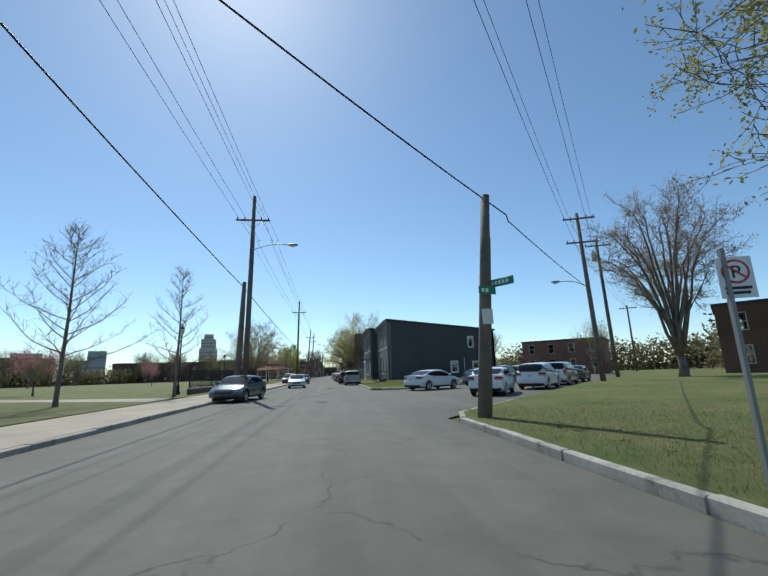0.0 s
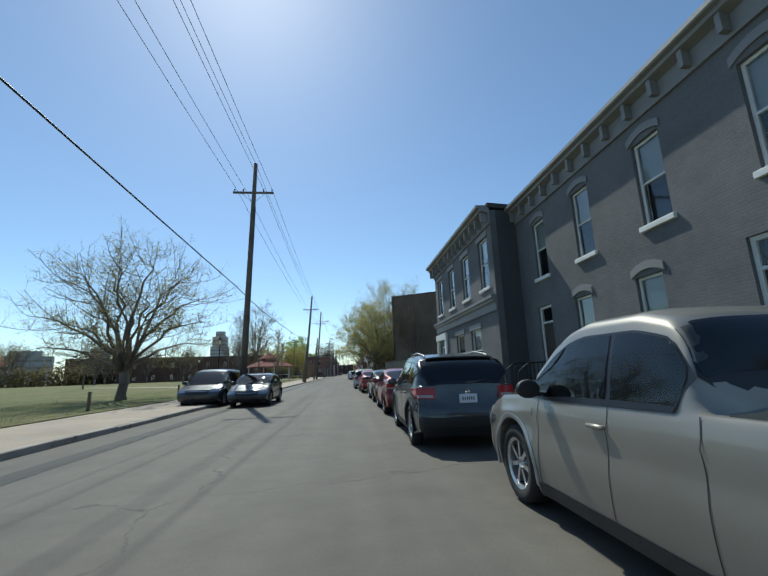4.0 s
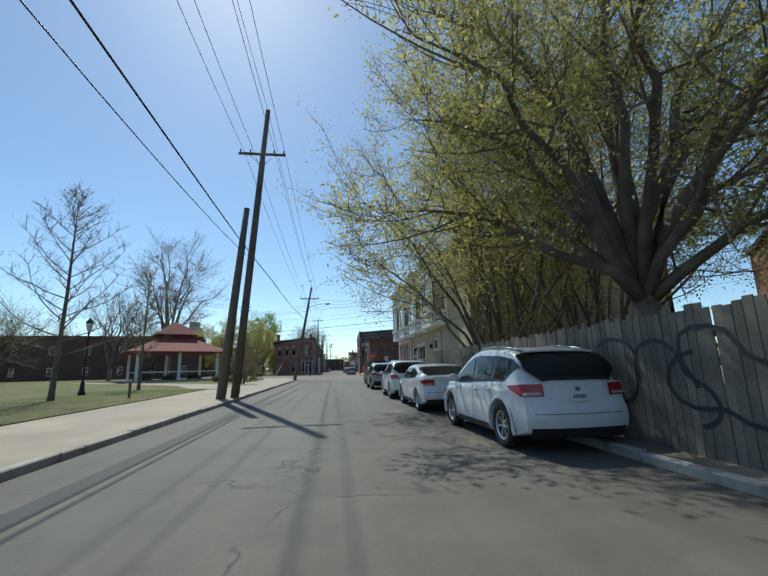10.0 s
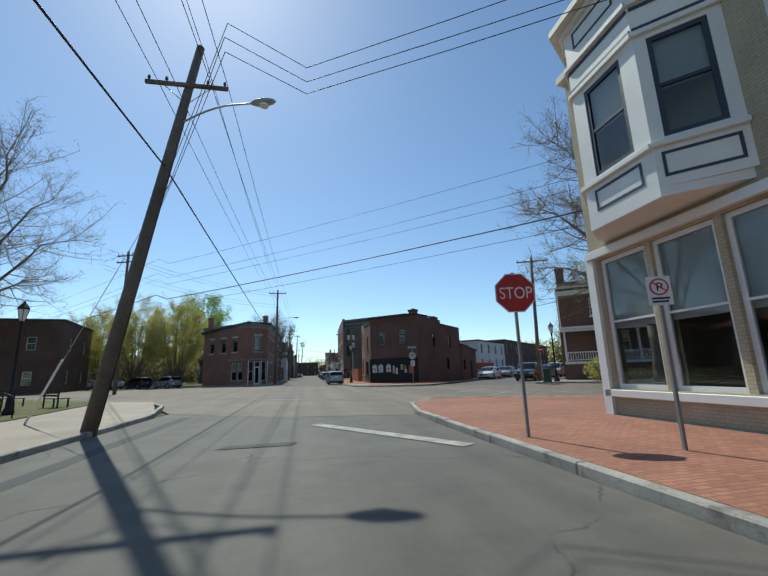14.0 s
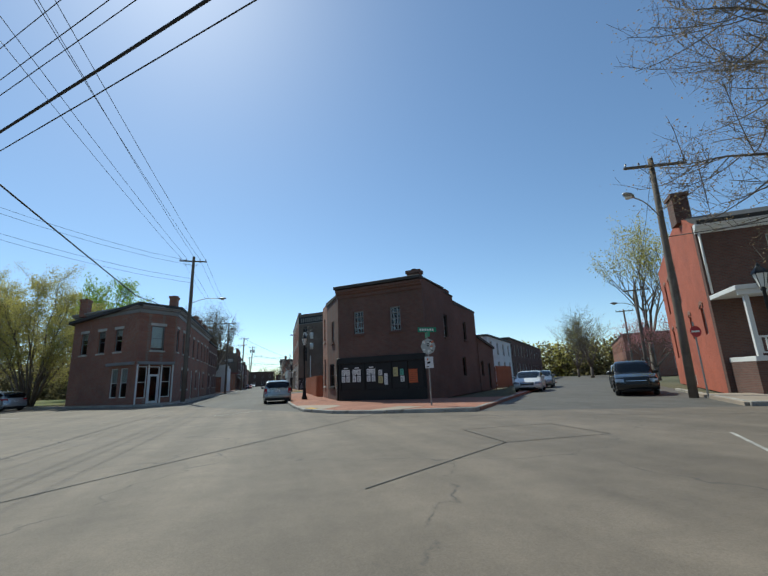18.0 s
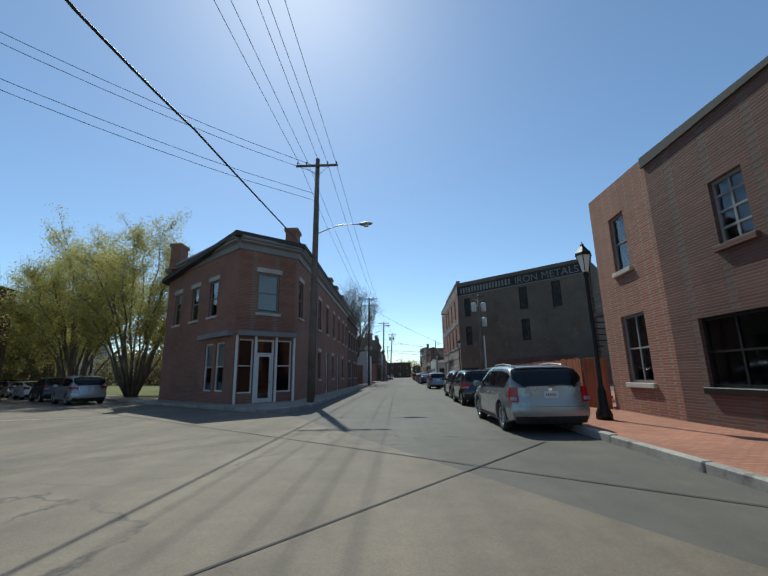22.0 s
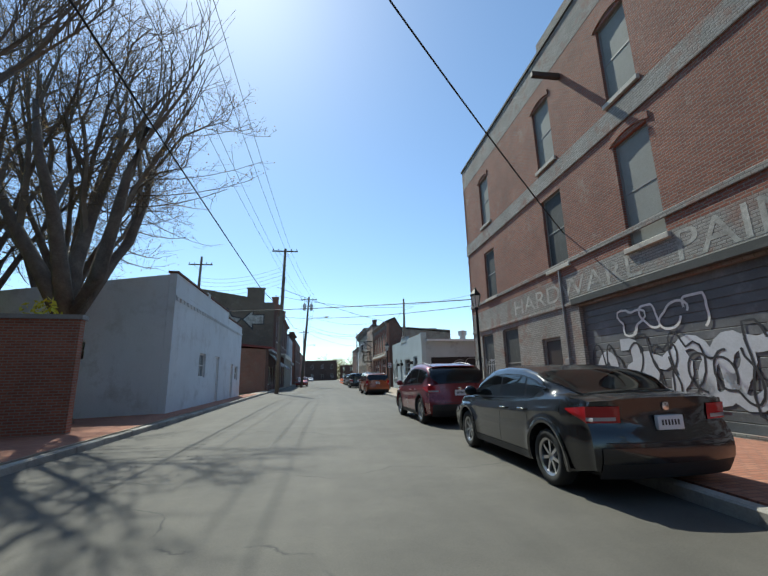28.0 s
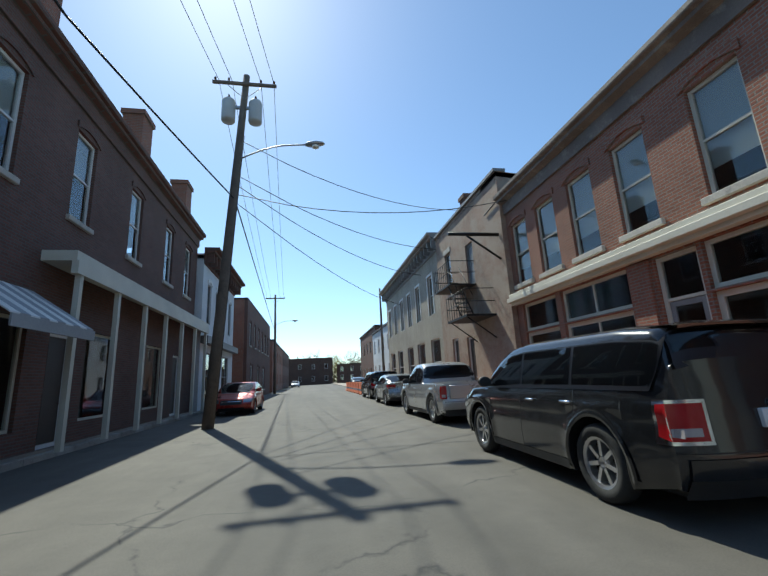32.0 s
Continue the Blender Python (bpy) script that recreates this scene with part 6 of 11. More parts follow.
    for k in range(6):
        part("tread", boxes([(4.6 + 0.17 * k, -1.1, 4.8 - 0.217 * k, 4.78 + 0.17 * k, -0.55, 4.825 - 0.217 * k)], m2), BLACK, fe)
    for u in (4.5, 6.3):
        tube_part("bracket", [[(m2 @ Vector((u, -0.01, 2.6)), 0.025), (m2 @ Vector((u, -1.1, 3.42)), 0.025)]], BLACK, fe)
    tube_part("hoist_beam", [[((7.4, -0.02, 6.35), 0.07), ((7.4, -2.0, 6.35), 0.07)], [((7.4, -0.02, 5.4), 0.04), ((7.4, -1.3, 6.3), 0.04)]], BLACK, r2)
    tube_part("wall_bracket", [[((6.5, -0.05, 7.5), 0.025), ((7.5, -0.05, 7.6), 0.025)]], BLACK, r2)
    # grey cornice building
    r3 = building("cornice_building", "grey stone two-storey shop with heavy bracketed cornice", 14.0, 337.2, -90.0)
    m3 = add_wall(r3, (0, 0), (16.8, 0), 0, 9.0, BRICK_BEIGE, [(u - 0.5, u + 0.5, 4.9, 7.3, dict(frame=WHITE, surround=WHITE)) for u in (1.5, 4, 6.5, 9, 11.5, 14.5)] + [(u - 0.9, u + 0.9, 0.7, 3.4, dict(frame=WHITE)) for u in (2, 5, 8.5, 11.5, 14.7)])
    add_wall(r3, (16.8, 0.29), (16.8, 12), 0, 9, BRICK_DARK)
    add_wall(r3, (0, 12), (0, 0.29), 0, 9, BRICK_DARK)
    add_wall(r3, (16.5, 12), (0.3, 12), 0, 9, BRICK_DARK)
    add_roof(r3, [(0, -0.1), (16.8, -0.1), (16.8, 12), (0, 12)], [9.2] * 4)
    add_cornice(r3, m3, 16.8, 9.3, 0.7, 0.9, GREYTRIM, 0.8)


def white_garage():
    r = building("white_block_garage", "white painted block garage with stepped parapet", 0.0, 271.0, 90.6, "garage")
    L = 15.6
    wn_ = dict(frame=WHITE, cols=2, rows=2)
    m = add_wall(r, (0, 0), (L, 0), 0, 5.0, STUCCO_WHITE, [(4.2, 5.4, 1.5, 2.7, wn_), (13.4, 14.6, 1.3, 2.3, wn_)], [(7.4, 8.5, 0.12, 2.7, dict(leaf=STUCCO_WHITE)), (11.8, 12.8, 0.12, 2.4, dict(leaf=WHITE))])
    part("parapet", boxes([(0, 0, 5.003, 10.4, 0.28, 5.75), (10.4, 0, 5.003, L, 0.28, 5.35), (4.9, -0.01, 5.752, 5.5, 0.29, 5.95)], m), STUCCO_WHITE, r)
    part("coping", boxes([(-0.05, -0.06, 5.76, 4.88, 0.34, 5.84), (5.52, -0.06, 5.76, 10.42, 0.34, 5.84), (10.45, -0.06, 5.36, L, 0.34, 5.44)], m), BRICK_DARK, r)
    n = 30
    part("dentil_course", boxes([(0.1 + k * 0.5, -0.06, 4.62, 0.35 + k * 0.5, -0.003, 4.75) for k in range(n)] + [(0, -0.07, 4.752, L, -0.003, 4.82)], m), STUCCO_WHITE, r)
    add_wall(r, (0, 9), (0, 0.29), 0, (4.6, 5.7), STUCCO_WHITE, [(4.8, 5.9, 2.2, 3.0, wn_)])
    add_wall(r, (L, 0.29), (L, 9), 0, 5.2, STUCCO_WHITE)
    add_wall(r, (L, 9), (0, 9), 0, 4.6, STUCCO_WHITE)
    add_roof(r, [(0.2, 0.2), (L - 0.2, 0.2), (L - 0.2, 9), (0.2, 9)], [4.9, 4.9, 4.5, 4.5])
    # yard wall; part of its dark area is a dashboard reflection made solid
    w = building("brick_wall", "tall red brick yard wall with pale cap, partly a dashboard reflection", -13.8, 263.4, 8, "wall")
    part("wall", boxes([(0, 0, 0, 13.6, 0.3, 3.0)]), BRICK_RED, w)
    part("cap", boxes([(-0.05, -0.06, 3.002, 13.65, 0.36, 3.12)]), GREYTRIM, w)


def left_row():
    r = building("brick_row", "dark brick two-storey row with painted gable wall and arched windows", 0.65, 303.5, 90.3)
    L = 18.6
    op = dict(frame=WHITE, sill=STONE, lintel=BRICK_DARK, arch=True, blind=0.5)
    up = [(u - 0.5, u + 0.5, 5.8, 8.3, op) for u in (1.5, 4.3, 7.3, 10.7, 14.2, 17.0)]
    low = [(u - 0.9, u + 0.9, 0.6, 3.0, dict(frame=CREAM, rows=1)) for u in (2.0, 5.0, 9.2, 13.4)]
    m = add_wall(r, (0, 0), (L, 0), 0, 9.5, BRICK_DARK, up + low, [(6.7, 7.7, 0.12, 2.8, {}), (15.6, 16.6, 0.12, 2.8, {})])
    ms = add_wall(r, (0, 11), (0, 0.29), 0, (8.4, 9.5), BRICK_FEED, [(0.9, 1.8, 5.2, 7.0, op), (2.6, 3.5, 5.2, 7.0, op)], thick=0.3)
    add_wall(r, (L, 0.29), (L, 11), 0, 8, BRICK_DARK)
    add_wall(r, (L - 0.3, 11), (0.3, 11), 0, 7.4, BRICK_DARK)
    add_roof(r, [(0.35, -0.3), (L, -0.3), (L, 11), (0.35, 11)], [9.75, 9.75, 7.6, 7.6])
    add_cornice(r, m, L, 9.6, 0.4, 0.7, BRICK_DARK)
    part("parapet", prism([(-0.02, 9.2), (-0.02, 3.5), (0.34, 3.5), (0.34, 9.2)], 5.6, [12.2, 11.2, 11.2, 12.2]), BRICK_FEED, r)
    part("parapet_step", boxes([(-0.03, 1.5, 9.2, 0.35, 3.5, 12.2), (-0.1, 1.4, 12.2, 0.42, 3.6, 12.35), (-0.03, 0.32, 9.2, 0.35, 1.5, 10.5)]), BRICK_FEED, r)
    for u in (5.5, 11.8, 17.6):
        add_chimney(r, u, 0.7, 9.4, 12.2, 0.95, 0.75, BRICK_RED)
    part("mural_outline", prism([(-0.22, 0), (1.12, 1.3), (1.12, 0.62), (2.42, 0.62), (2.42, -0.62), (1.12, -0.62), (1.12, -1.3)], 0, 0.006, ms @ Matrix.Translation((7.2, -0.024, 8.4)) @ pose(0, 0, 0, 90, 0, 0)), SPRAYBLACK, r, "black outline of the arrow mural")
    part("mural_arrow", prism([(0, 0), (1.0, 1.0), (1.0, 0.5), (2.3, 0.5), (2.3, -0.5), (1.0, -0.5), (1.0, -1.0)], 0, 0.01, ms @ Matrix.Translation((7.2, -0.03, 8.4)) @ pose(0, 0, 0, 90, 0, 0)), FADED, r, "painted pale arrow mural")
    star = [(1.6 * (1 if k % 2 == 0 else 0.55) * math.sin(k * math.pi / 5), 1.6 * (1 if k % 2 == 0 else 0.55) * math.cos(k * math.pi / 5)) for k in range(10)]
    part("mural_outline", prism([(p[0] * 1.17, p[1] * 1.17) for p in star], 0, 0.006, ms @ Matrix.Translation((5.3, -0.024, 8.0)) @ pose(0, 0, 0, 90, 0, 0)), SPRAYBLACK, r, "black outline of the star mural")
    part("mural_star", prism(star, 0, 0.01, ms @ Matrix.Translation((5.3, -0.03, 8.0)) @ pose(0, 0, 0, 90, 0, 0)), FADED, r, "painted pale star mural")
    po = part("porch_roof", boxes([(6.0, -0.75, 4.35, L, -0.003, 4.6), (6.0, -0.8, 4.05, L, -0.65, 4.349)], m), CREAM, r, "long cream porch roof on posts")
    for k in range(7):
        u = 6.2 + k * 2.0
        part("post", boxes([(u, -0.76, 0.12, u + 0.14, -0.64, 4.049)], m), CREAM, po)
    for k, u in enumerate((0.4, 3.3)):
        aw = part("awning", boxes([(u, -1.34, 2.45, u + 2.6, -1.305, 2.66)], m), AWNING, r, "grey slatted metal awning")
        for s in range(10):
            a, b = u + 0.26 * s, u + 0.26 * (s + 1) - 0.012
            bm = bmesh.new()
            vs = [bm.verts.new(p) for p in ((a, -0.02, 3.6), (b, -0.02, 3.6), (b, -1.3, 2.7), (a, -1.3, 2.7), (a, -0.02, 3.57), (b, -0.02, 3.57), (b, -1.3, 2.67), (a, -1.3, 2.67))]
            for q in QUADS:
                bm.faces.new([vs[i] for i in q])
            bmesh.ops.recalc_face_normals(bm, faces=bm.faces)
            bmesh.ops.transform(bm, matrix=m, verts=bm.verts)
            part("slat", bm, AWNING if s % 2 else WHITE, aw)
    # next: white-fronted shop with cornice, then brick blocks
    r2 = building("white_front_shop", "white-painted two-storey shop with bracketed brown cornice", 0.9, 322.2, 90, "shop")
    m2 = add_wall(r2, (0, 0), (9, 0), 0, 8.6, STUCCO_WHITE, [(u - 0.45, u + 0.45, 4.8, 7.1, dict(frame=GREYTRIM, arch=True, lintel=WHITE)) for u in (1.5, 3.5, 5.5, 7.5)] + [(u - 1, u + 1, 0.6, 3.2, dict(frame=GREYTRIM)) for u in (2, 6.5)])
    add_wall(r2, (0, 10), (0, 0.29), 0, 8.6, STUCCO_WHITE)
    add_wall(r2, (9, 0.29), (9, 10), 0, 8.6, BRICK_DARK)
    add_wall(r2, (8.7, 10), (0.3, 10), 0, 8.6, BRICK_DARK)
    add_roof(r2, [(0, 0), (9, 0), (9, 10), (0, 10)], [8.5] * 4)
    add_cornice(r2, m2, 9, 8.9, 0.8, 0.9, BRICK_DARK, 0.7)
    part("shop_ledge", boxes([(0, -0.4, 3.6, 9, -0.003, 4.0)], m2, 0.01), GREYTRIM, r2)
    r3 = building("brick_block", "plain two-storey brown brick block with flat roof", 1.2, 336.0, 90.0)
    add_wall(r3, (0, 0), (20, 0), 0, 8.8, BRICK_DARK, [(u - 0.5, u + 0.5, 4.8, 6.9, op) for u in (2, 5, 8, 11, 14, 17)] + [(u - 0.8, u + 0.8, 0.7, 3, op) for u in (3, 8, 13)])
    add_wall(r3, (0, 10), (0, 0.29), 0, 8.8, BRICK_RED)
    add_wall(r3, (20, 0.29), (20, 10), 0, 8.8, BRICK_DARK)
    add_wall(r3, (19.7, 10), (0.3, 10), 0, 8.8, BRICK_DARK)
    add_roof(r3, [(0, 0), (20, 0), (20, 10), (0, 10)], [8.9] * 4)


def awning_shop():
    r = building("awning_shop", "single-storey brick shop with red roof and striped awnings", 0.62, 297.6, 90.0, "shop")
    L = 5.8
    m = add_wall(r, (0, 0), (L, 0), 0, 4.4, BRICK_DARK, [(0.5, 2.3, 0.7, 2.6, dict(frame=CREAM, rows=1)), (3.6, 5.3, 0.7, 2.6, dict(frame=CREAM, rows=1))], [(2.5, 3.4, 0.12, 2.5, {})])
    add_wall(r, (0, 7.4), (0, 0.29), 0, (4.9, 4.4), BRICK_RED)
    add_wall(r, (L, 7.4), (0.29, 7.4), 0, 4.9, BRICK_DARK)
    add_roof(r, [(-0.15, -0.35), (L - 0.02, -0.35), (L - 0.02, 7.5), (-0.15, 7.5)], [4.62, 4.62, 5.55, 5.55], RED_ROOF)
    part("eaves_board", boxes([(-0.14, -0.33, 4.18, L - 0.02, -0.003, 4.4)], m, 0.01), GREYTRIM, r)
    for u in (0.1, 1.95, 3.85):
        aw = part("awning", boxes([(u, -1.24, 2.62, u + 1.7, -1.205, 2.84)], m), AWNING, r, "grey and white striped awning")
        for s in range(8):
            a, b = u + 0.2125 * s, u + 0.2125 * (s + 1) - 0.006
            bm = bmesh.new()
            vs = [bm.verts.new(p) for p in ((a, -0.02, 4.0), (b, -0.02, 4.0), (b, -1.2, 2.85), (a, -1.2, 2.85), (a, -0.02, 3.97), (b, -0.02, 3.97), (b, -1.2, 2.82), (a, -1.2, 2.82))]
            for q in QUADS:
                bm.faces.new([vs[i] for i in q])
            bmesh.ops.recalc_face_normals(bm, faces=bm.faces)
            bmesh.ops.transform(bm, matrix=m, verts=bm.verts)
            part("stripe", bm, AWNING if s % 2 else BOARD, aw)


def plain_block(name, label, x, y, rz, w, d, h, mat, wins=True, category="building", floors=2, step=3.2):
    r = building(name, label, x, y, rz, category)
    op = dict(frame=WHITE, far=True)
    for a, b, ln in (((0, 0), (w, 0), w), ((w, 0.29), (w, d - 0.29), d - 0.58), ((w, d), (0, d), w), ((0, d - 0.29), (0, 0.29), d - 0.58)):
        ws = []
        if wins and ln > 3:
            n = max(1, int(ln / step))
            for fl in range(floors):
                z = 1.1 + fl * (h - 0.6) / floors
                ws += [(ln * (k + 0.5) / n - 0.5, ln * (k + 0.5) / n + 0.5, z, min(z + 1.7, h - 0.5), op) for k in range(n)]
        add_wall(r, a, b, 0, h, mat, ws)
    add_roof(r, [(-0.15, -0.15), (w + 0.15, -0.15), (w + 0.15, d + 0.15), (-0.15, d + 0.15)], [h + 0.15] * 4)
    return r


grey_house()
grey_row()
feed_warehouse()
balcony_house()
bay_building()
poster_shop()
porch_house()
corner_brick()
warehouse()
white_shop()
brick_shops()
white_garage()
left_row()
awning_shop()
# beyond the side street and down the far street
plain_block("red_brick_house", "red brick two-storey house by the side street", 43, 74, -42, 14, 9, 6.2, BRICK_RED, category="house")
plain_block("dark_brick_house", "dark brick house down the side street", 42, 33, -48, 14, 9, 6.6, BRICK_DARK, category="house")
plain_block("white_gable_house", "white sided house by the side street", 31.5, 218.5, 46, 14, 8, 5.6, STUCCO_WHITE, category="house")
plain_block("brick_terrace", "long dark brick terrace down the side street", 42, 230, 46, 40, 9, 6.4, BRICK_DARK, category="house")
plain_block("brick_terrace", "red brick terrace far along the side street", 68, 222, 47, 30, 9, 6.5, BRICK_RED, category="house")


def brick_annex():
    r = building("brick_annex", "low red brick annex between the shops with a pale door", 15.0, 300.9, -90)
    L = 6.0
    m = add_wall(r, (0, 0), (L, 0), 0, (5.2, 4.3), BRICK_RED)
    add_wall(r, (L, 0.29), (L, 6), 0, 4.2, BRICK_RED)
    add_wall(r, (0, 6), (0, 0.29), 0, 4.8, BRICK_RED)
    add_roof(r, [(0.05, 0.1), (L + 0.05, 0.1), (L + 0.05, 6), (0.05, 6)], [5.0, 4.15, 4.15, 5.0])
    part("coping", boxes([(0.0, -0.05, 0.0, math.hypot(L, 0.9), 0.3, 0.1)], m @ pose(0, 0, 5.203, 0, math.degrees(math.atan2(0.9, L)), 0)), ROOF, r)
    part("door_panel", boxes([(3.1, -0.06, 0.1, 4.5, -0.004, 2.9)], m, 0.01), STUCCO_GREY_LIGHT, r, "pale grey roller door")
    tube_part("downpipe", [[((0.2, -0.07, 5.0), 0.05), ((0.2, -0.07, 0.3), 0.05)]], GREYTRIM, r)


brick_annex()
plain_block("pale_block", "white rendered two-storey block far down the street", 15.0, 353.6, -90, 16, 14, 7.0, STUCCO_WHITE)
plain_block("brick_block", "brown brick block far down the street", 15.6, 372.5, -90, 18, 14, 8.4, BRICK_DARK)
plain_block("brick_block", "red brick block far down the street", 1.0, 362, 90, 22, 12, 7.6, BRICK_RED)
plain_block("brick_block", "brown brick block closing the street's end", -8, 436, 6, 22, 12, 8.6, BRICK_BROWN, step=4.4)
plain_block("brick_block", "low red brick block at the street's end", 15.5, 442, -4, 14, 12, 6.4, BRICK_DARK, step=3.5)
plain_block("brick_block", "dark brick block far down the street", 0.5, 392, 90, 24, 12, 8.2, BRICK_DARK)
# across the park
# low housing whose dark band is partly a dashboard reflection built as brick
plain_block("long_brick_building", "long low brown brick housing across the park, partly a dashboard reflection", -95, 205, 12, 70, 14, 9.4, BRICK_DARK, step=6)
plain_block("long_brick_building", "long dark brick housing behind the park trees, partly a dashboard reflection", -150, 120, 60, 80, 14, 11.5, BRICK_DARK, step=6)
def skyline(name, label, x, y, rz, tiers, mat):
    """A far building of stacked tiers, each (x0, y0, x1, y1, z0, z1), with rows of dark window bands."""
    b = building(name, label, x, y, rz)
    for x0, y0, x1, y1, z0, z1 in tiers:
        part("tier", boxes([(x0, y0, z0, x1, y1, z1)]), mat, b)
        part("parapet", boxes([(x0 - 0.4, y0 - 0.4, z1, x1 + 0.4, y1 + 0.4, z1 + 1.2)]), mat, b)
        n = int((z1 - z0) / 8)
        for k in range(n):
            part("window_band", boxes([(x0 - 0.1, y0 - 0.15, z0 + 4 + 8 * k, x1 + 0.1, y1 + 0.15, z0 + 6.5 + 8 * k)]), GREYTRIM, b)


# stone colours paled to stand in for the haze of distance
HAZE_TAN = surface("hazed_tan_stone", (0.46, 0.44, 0.42), big=0.05, fine=1.0, vary=0.1, bump=0)
HAZE_GREY = surface("hazed_grey_stone", (0.36, 0.37, 0.39), big=0.05, fine=1.0, vary=0.1, bump=0)
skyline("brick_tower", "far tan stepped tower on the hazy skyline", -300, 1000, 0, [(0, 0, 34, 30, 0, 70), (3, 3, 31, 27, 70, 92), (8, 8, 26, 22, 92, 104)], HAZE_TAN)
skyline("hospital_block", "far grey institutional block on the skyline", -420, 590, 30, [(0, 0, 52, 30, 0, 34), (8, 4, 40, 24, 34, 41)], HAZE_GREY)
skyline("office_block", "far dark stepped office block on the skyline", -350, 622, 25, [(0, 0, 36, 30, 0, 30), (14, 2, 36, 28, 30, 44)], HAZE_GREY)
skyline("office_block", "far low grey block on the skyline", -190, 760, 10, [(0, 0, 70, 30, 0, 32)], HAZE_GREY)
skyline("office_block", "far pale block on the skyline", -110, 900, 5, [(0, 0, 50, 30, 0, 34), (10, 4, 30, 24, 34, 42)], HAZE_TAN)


# ---- poles and cables ----
def pole(x, y, h, arm_z=(), lean=(0.0, 0.0), r=0.16, arm_len=2.4, lamp=None, cans=0, stub=False, label="", base=0.1, arm_turn=0.0):
    """A wooden utility pole. arm_z: heights of crossarms; lamp: (height, reach in x, y); cans: transformers; lean: offset of the top."""
    p = thing("utility_pole", label or "weathered wooden utility pole with crossarm", "utility pole", pose(x, y, 0))
    lx, ly = lean
    at = lambda z: Vector((lx * z / h, ly * z / h, z))
    tube_part("shaft", [[(at(base - 0.3), r * 1.12), (at(h * 0.3), r), (at(h * 0.7), r * 0.85), (at(h), r * 0.72)]], POLEWOOD, p, 12)
    for az in arm_z:
        c = at(az)
        m = Matrix.Translation((c.x, c.y - r * 1.0, az)) @ pose(0, 0, 0, 0, 0, arm_turn)
        arm = part("crossarm", boxes([(-arm_len / 2, -0.05, -0.06, arm_len / 2, 0.05, 0.06)], m, 0.01), POLEWOOD, p)
        for u in (-arm_len / 2 + 0.1, -arm_len / 4, arm_len / 4, arm_len / 2 - 0.1):
            part("insulator", lathe([(0.02, 0.06), (0.02, 0.12), (0.05, 0.13), (0.035, 0.17), (0.05, 0.19), (0.02, 0.24), (0, 0.25)], 8, m @ Matrix.Translation((u, 0, 0))), INSUL, arm)
        for s in (-1, 1):
            tube_part("brace", [[(m @ Vector((s * 0.65, 0.03, -0.06)), 0.015), (m @ Vector((s * 0.05, 0.05, -0.6)), 0.015)]], STEEL, arm, 4)
    for k in range(cans):
        c = at(arm_z[0] - 1.6)
        s = (-1, 1)[k % 2]
        can = part("transformer", lathe([(0.0, 0), (0.24, 0.02), (0.26, 0.1), (0.26, 0.85), (0.22, 0.95), (0.0, 1.0)], 14, Matrix.Translation((c.x + s * 0.5, c.y, c.z))), TRANSF, p, "grey transformer can", True)
        part("bracket", boxes([(c.x + min(0, s * 0.3), c.y - 0.05, c.z + 0.6, c.x + max(0, s * 0.3), c.y + 0.05, c.z + 0.7)]), STEEL, can)
        part("bushing", lathe([(0.04, 0.98), (0.06, 1.05), (0.03, 1.2), (0, 1.22)], 8, Matrix.Translation((c.x + s * 0.5, c.y, c.z))), INSUL, can)
    if lamp:
        lz, dx, dy = lamp
        c = at(lz)
        n = 8
        pts = [(c + Vector((dx * k / n, dy * k / n, 0.55 * math.sin(min(1, k / n * 1.4) * math.pi / 2))), 0.03) for k in range(n + 1)]
        arm = tube_part("lamp_arm", [pts], STEEL, p, 6)
        e = pts[-1][0]
        ang = math.degrees(math.atan2(dy, dx))
        part("lamp_head", lathe([(0.0, -0.1), (0.08, -0.08), (0.16, 0.1), (0.17, 0.35), (0.1, 0.6), (0.0, 0.68)], 12, Matrix.Translation(e) @ pose(0, 0, 0, 0, 0, ang) @ pose(0, 0, 0, 0, 88, 0) @ Matrix.Diagonal((0.6, 1, 1, 1))), STEEL, arm, "grey cobra-head street lamp", True)
        part("lamp_lens", lathe([(0.0, -0.1), (0.13, -0.06), (0.15, 0.0), (0.0, 0.01)], 12, Matrix.Translation((e.x + 0.3 * math.cos(radians(ang)), e.y + 0.3 * math.sin(radians(ang)), e.z - 0.08))), LAMPGLASS, arm)
    tube_part("ground_wire", [[(at(0.3) + Vector((r * 1.15, 0, 0)), 0.012), (at(h * 0.8) + Vector((r * 0.9, 0, 0)), 0.012)]], WIRE, p, 4)
    return p


def cable(pts, sag=0.4, r=0.012, name="overhead_cable", label="thin black overhead cable between poles", n=10):
    path = []
    for (a, b) in zip(pts, pts[1:]):
        a, b = Vector(a), Vector(b)
        for k in range(n if path else n + 1):
            f = (k + (1 if path else 0)) / n
            path.append((a.lerp(b, f) - Vector((0, 0, sag * 4 * f * (1 - f))), r))
    return tagged(tube_part(name, [path], WIRE, None, 5), label, "cable")


pole(0.1, 28.6, 14.5, (12.55,), (0.2, 0), 0.17, lamp=(10.3, 2.6, 0.3), label="tall wooden utility pole with street lamp by the kerb")
pole(-0.3, 28.0, 7.8, (), (0.25, 0), 0.19, label="cut-off old pole standing beside a newer one")
pole(0.2, 71.2, 14.2, (12.2,), (0.3, 0), 0.16)
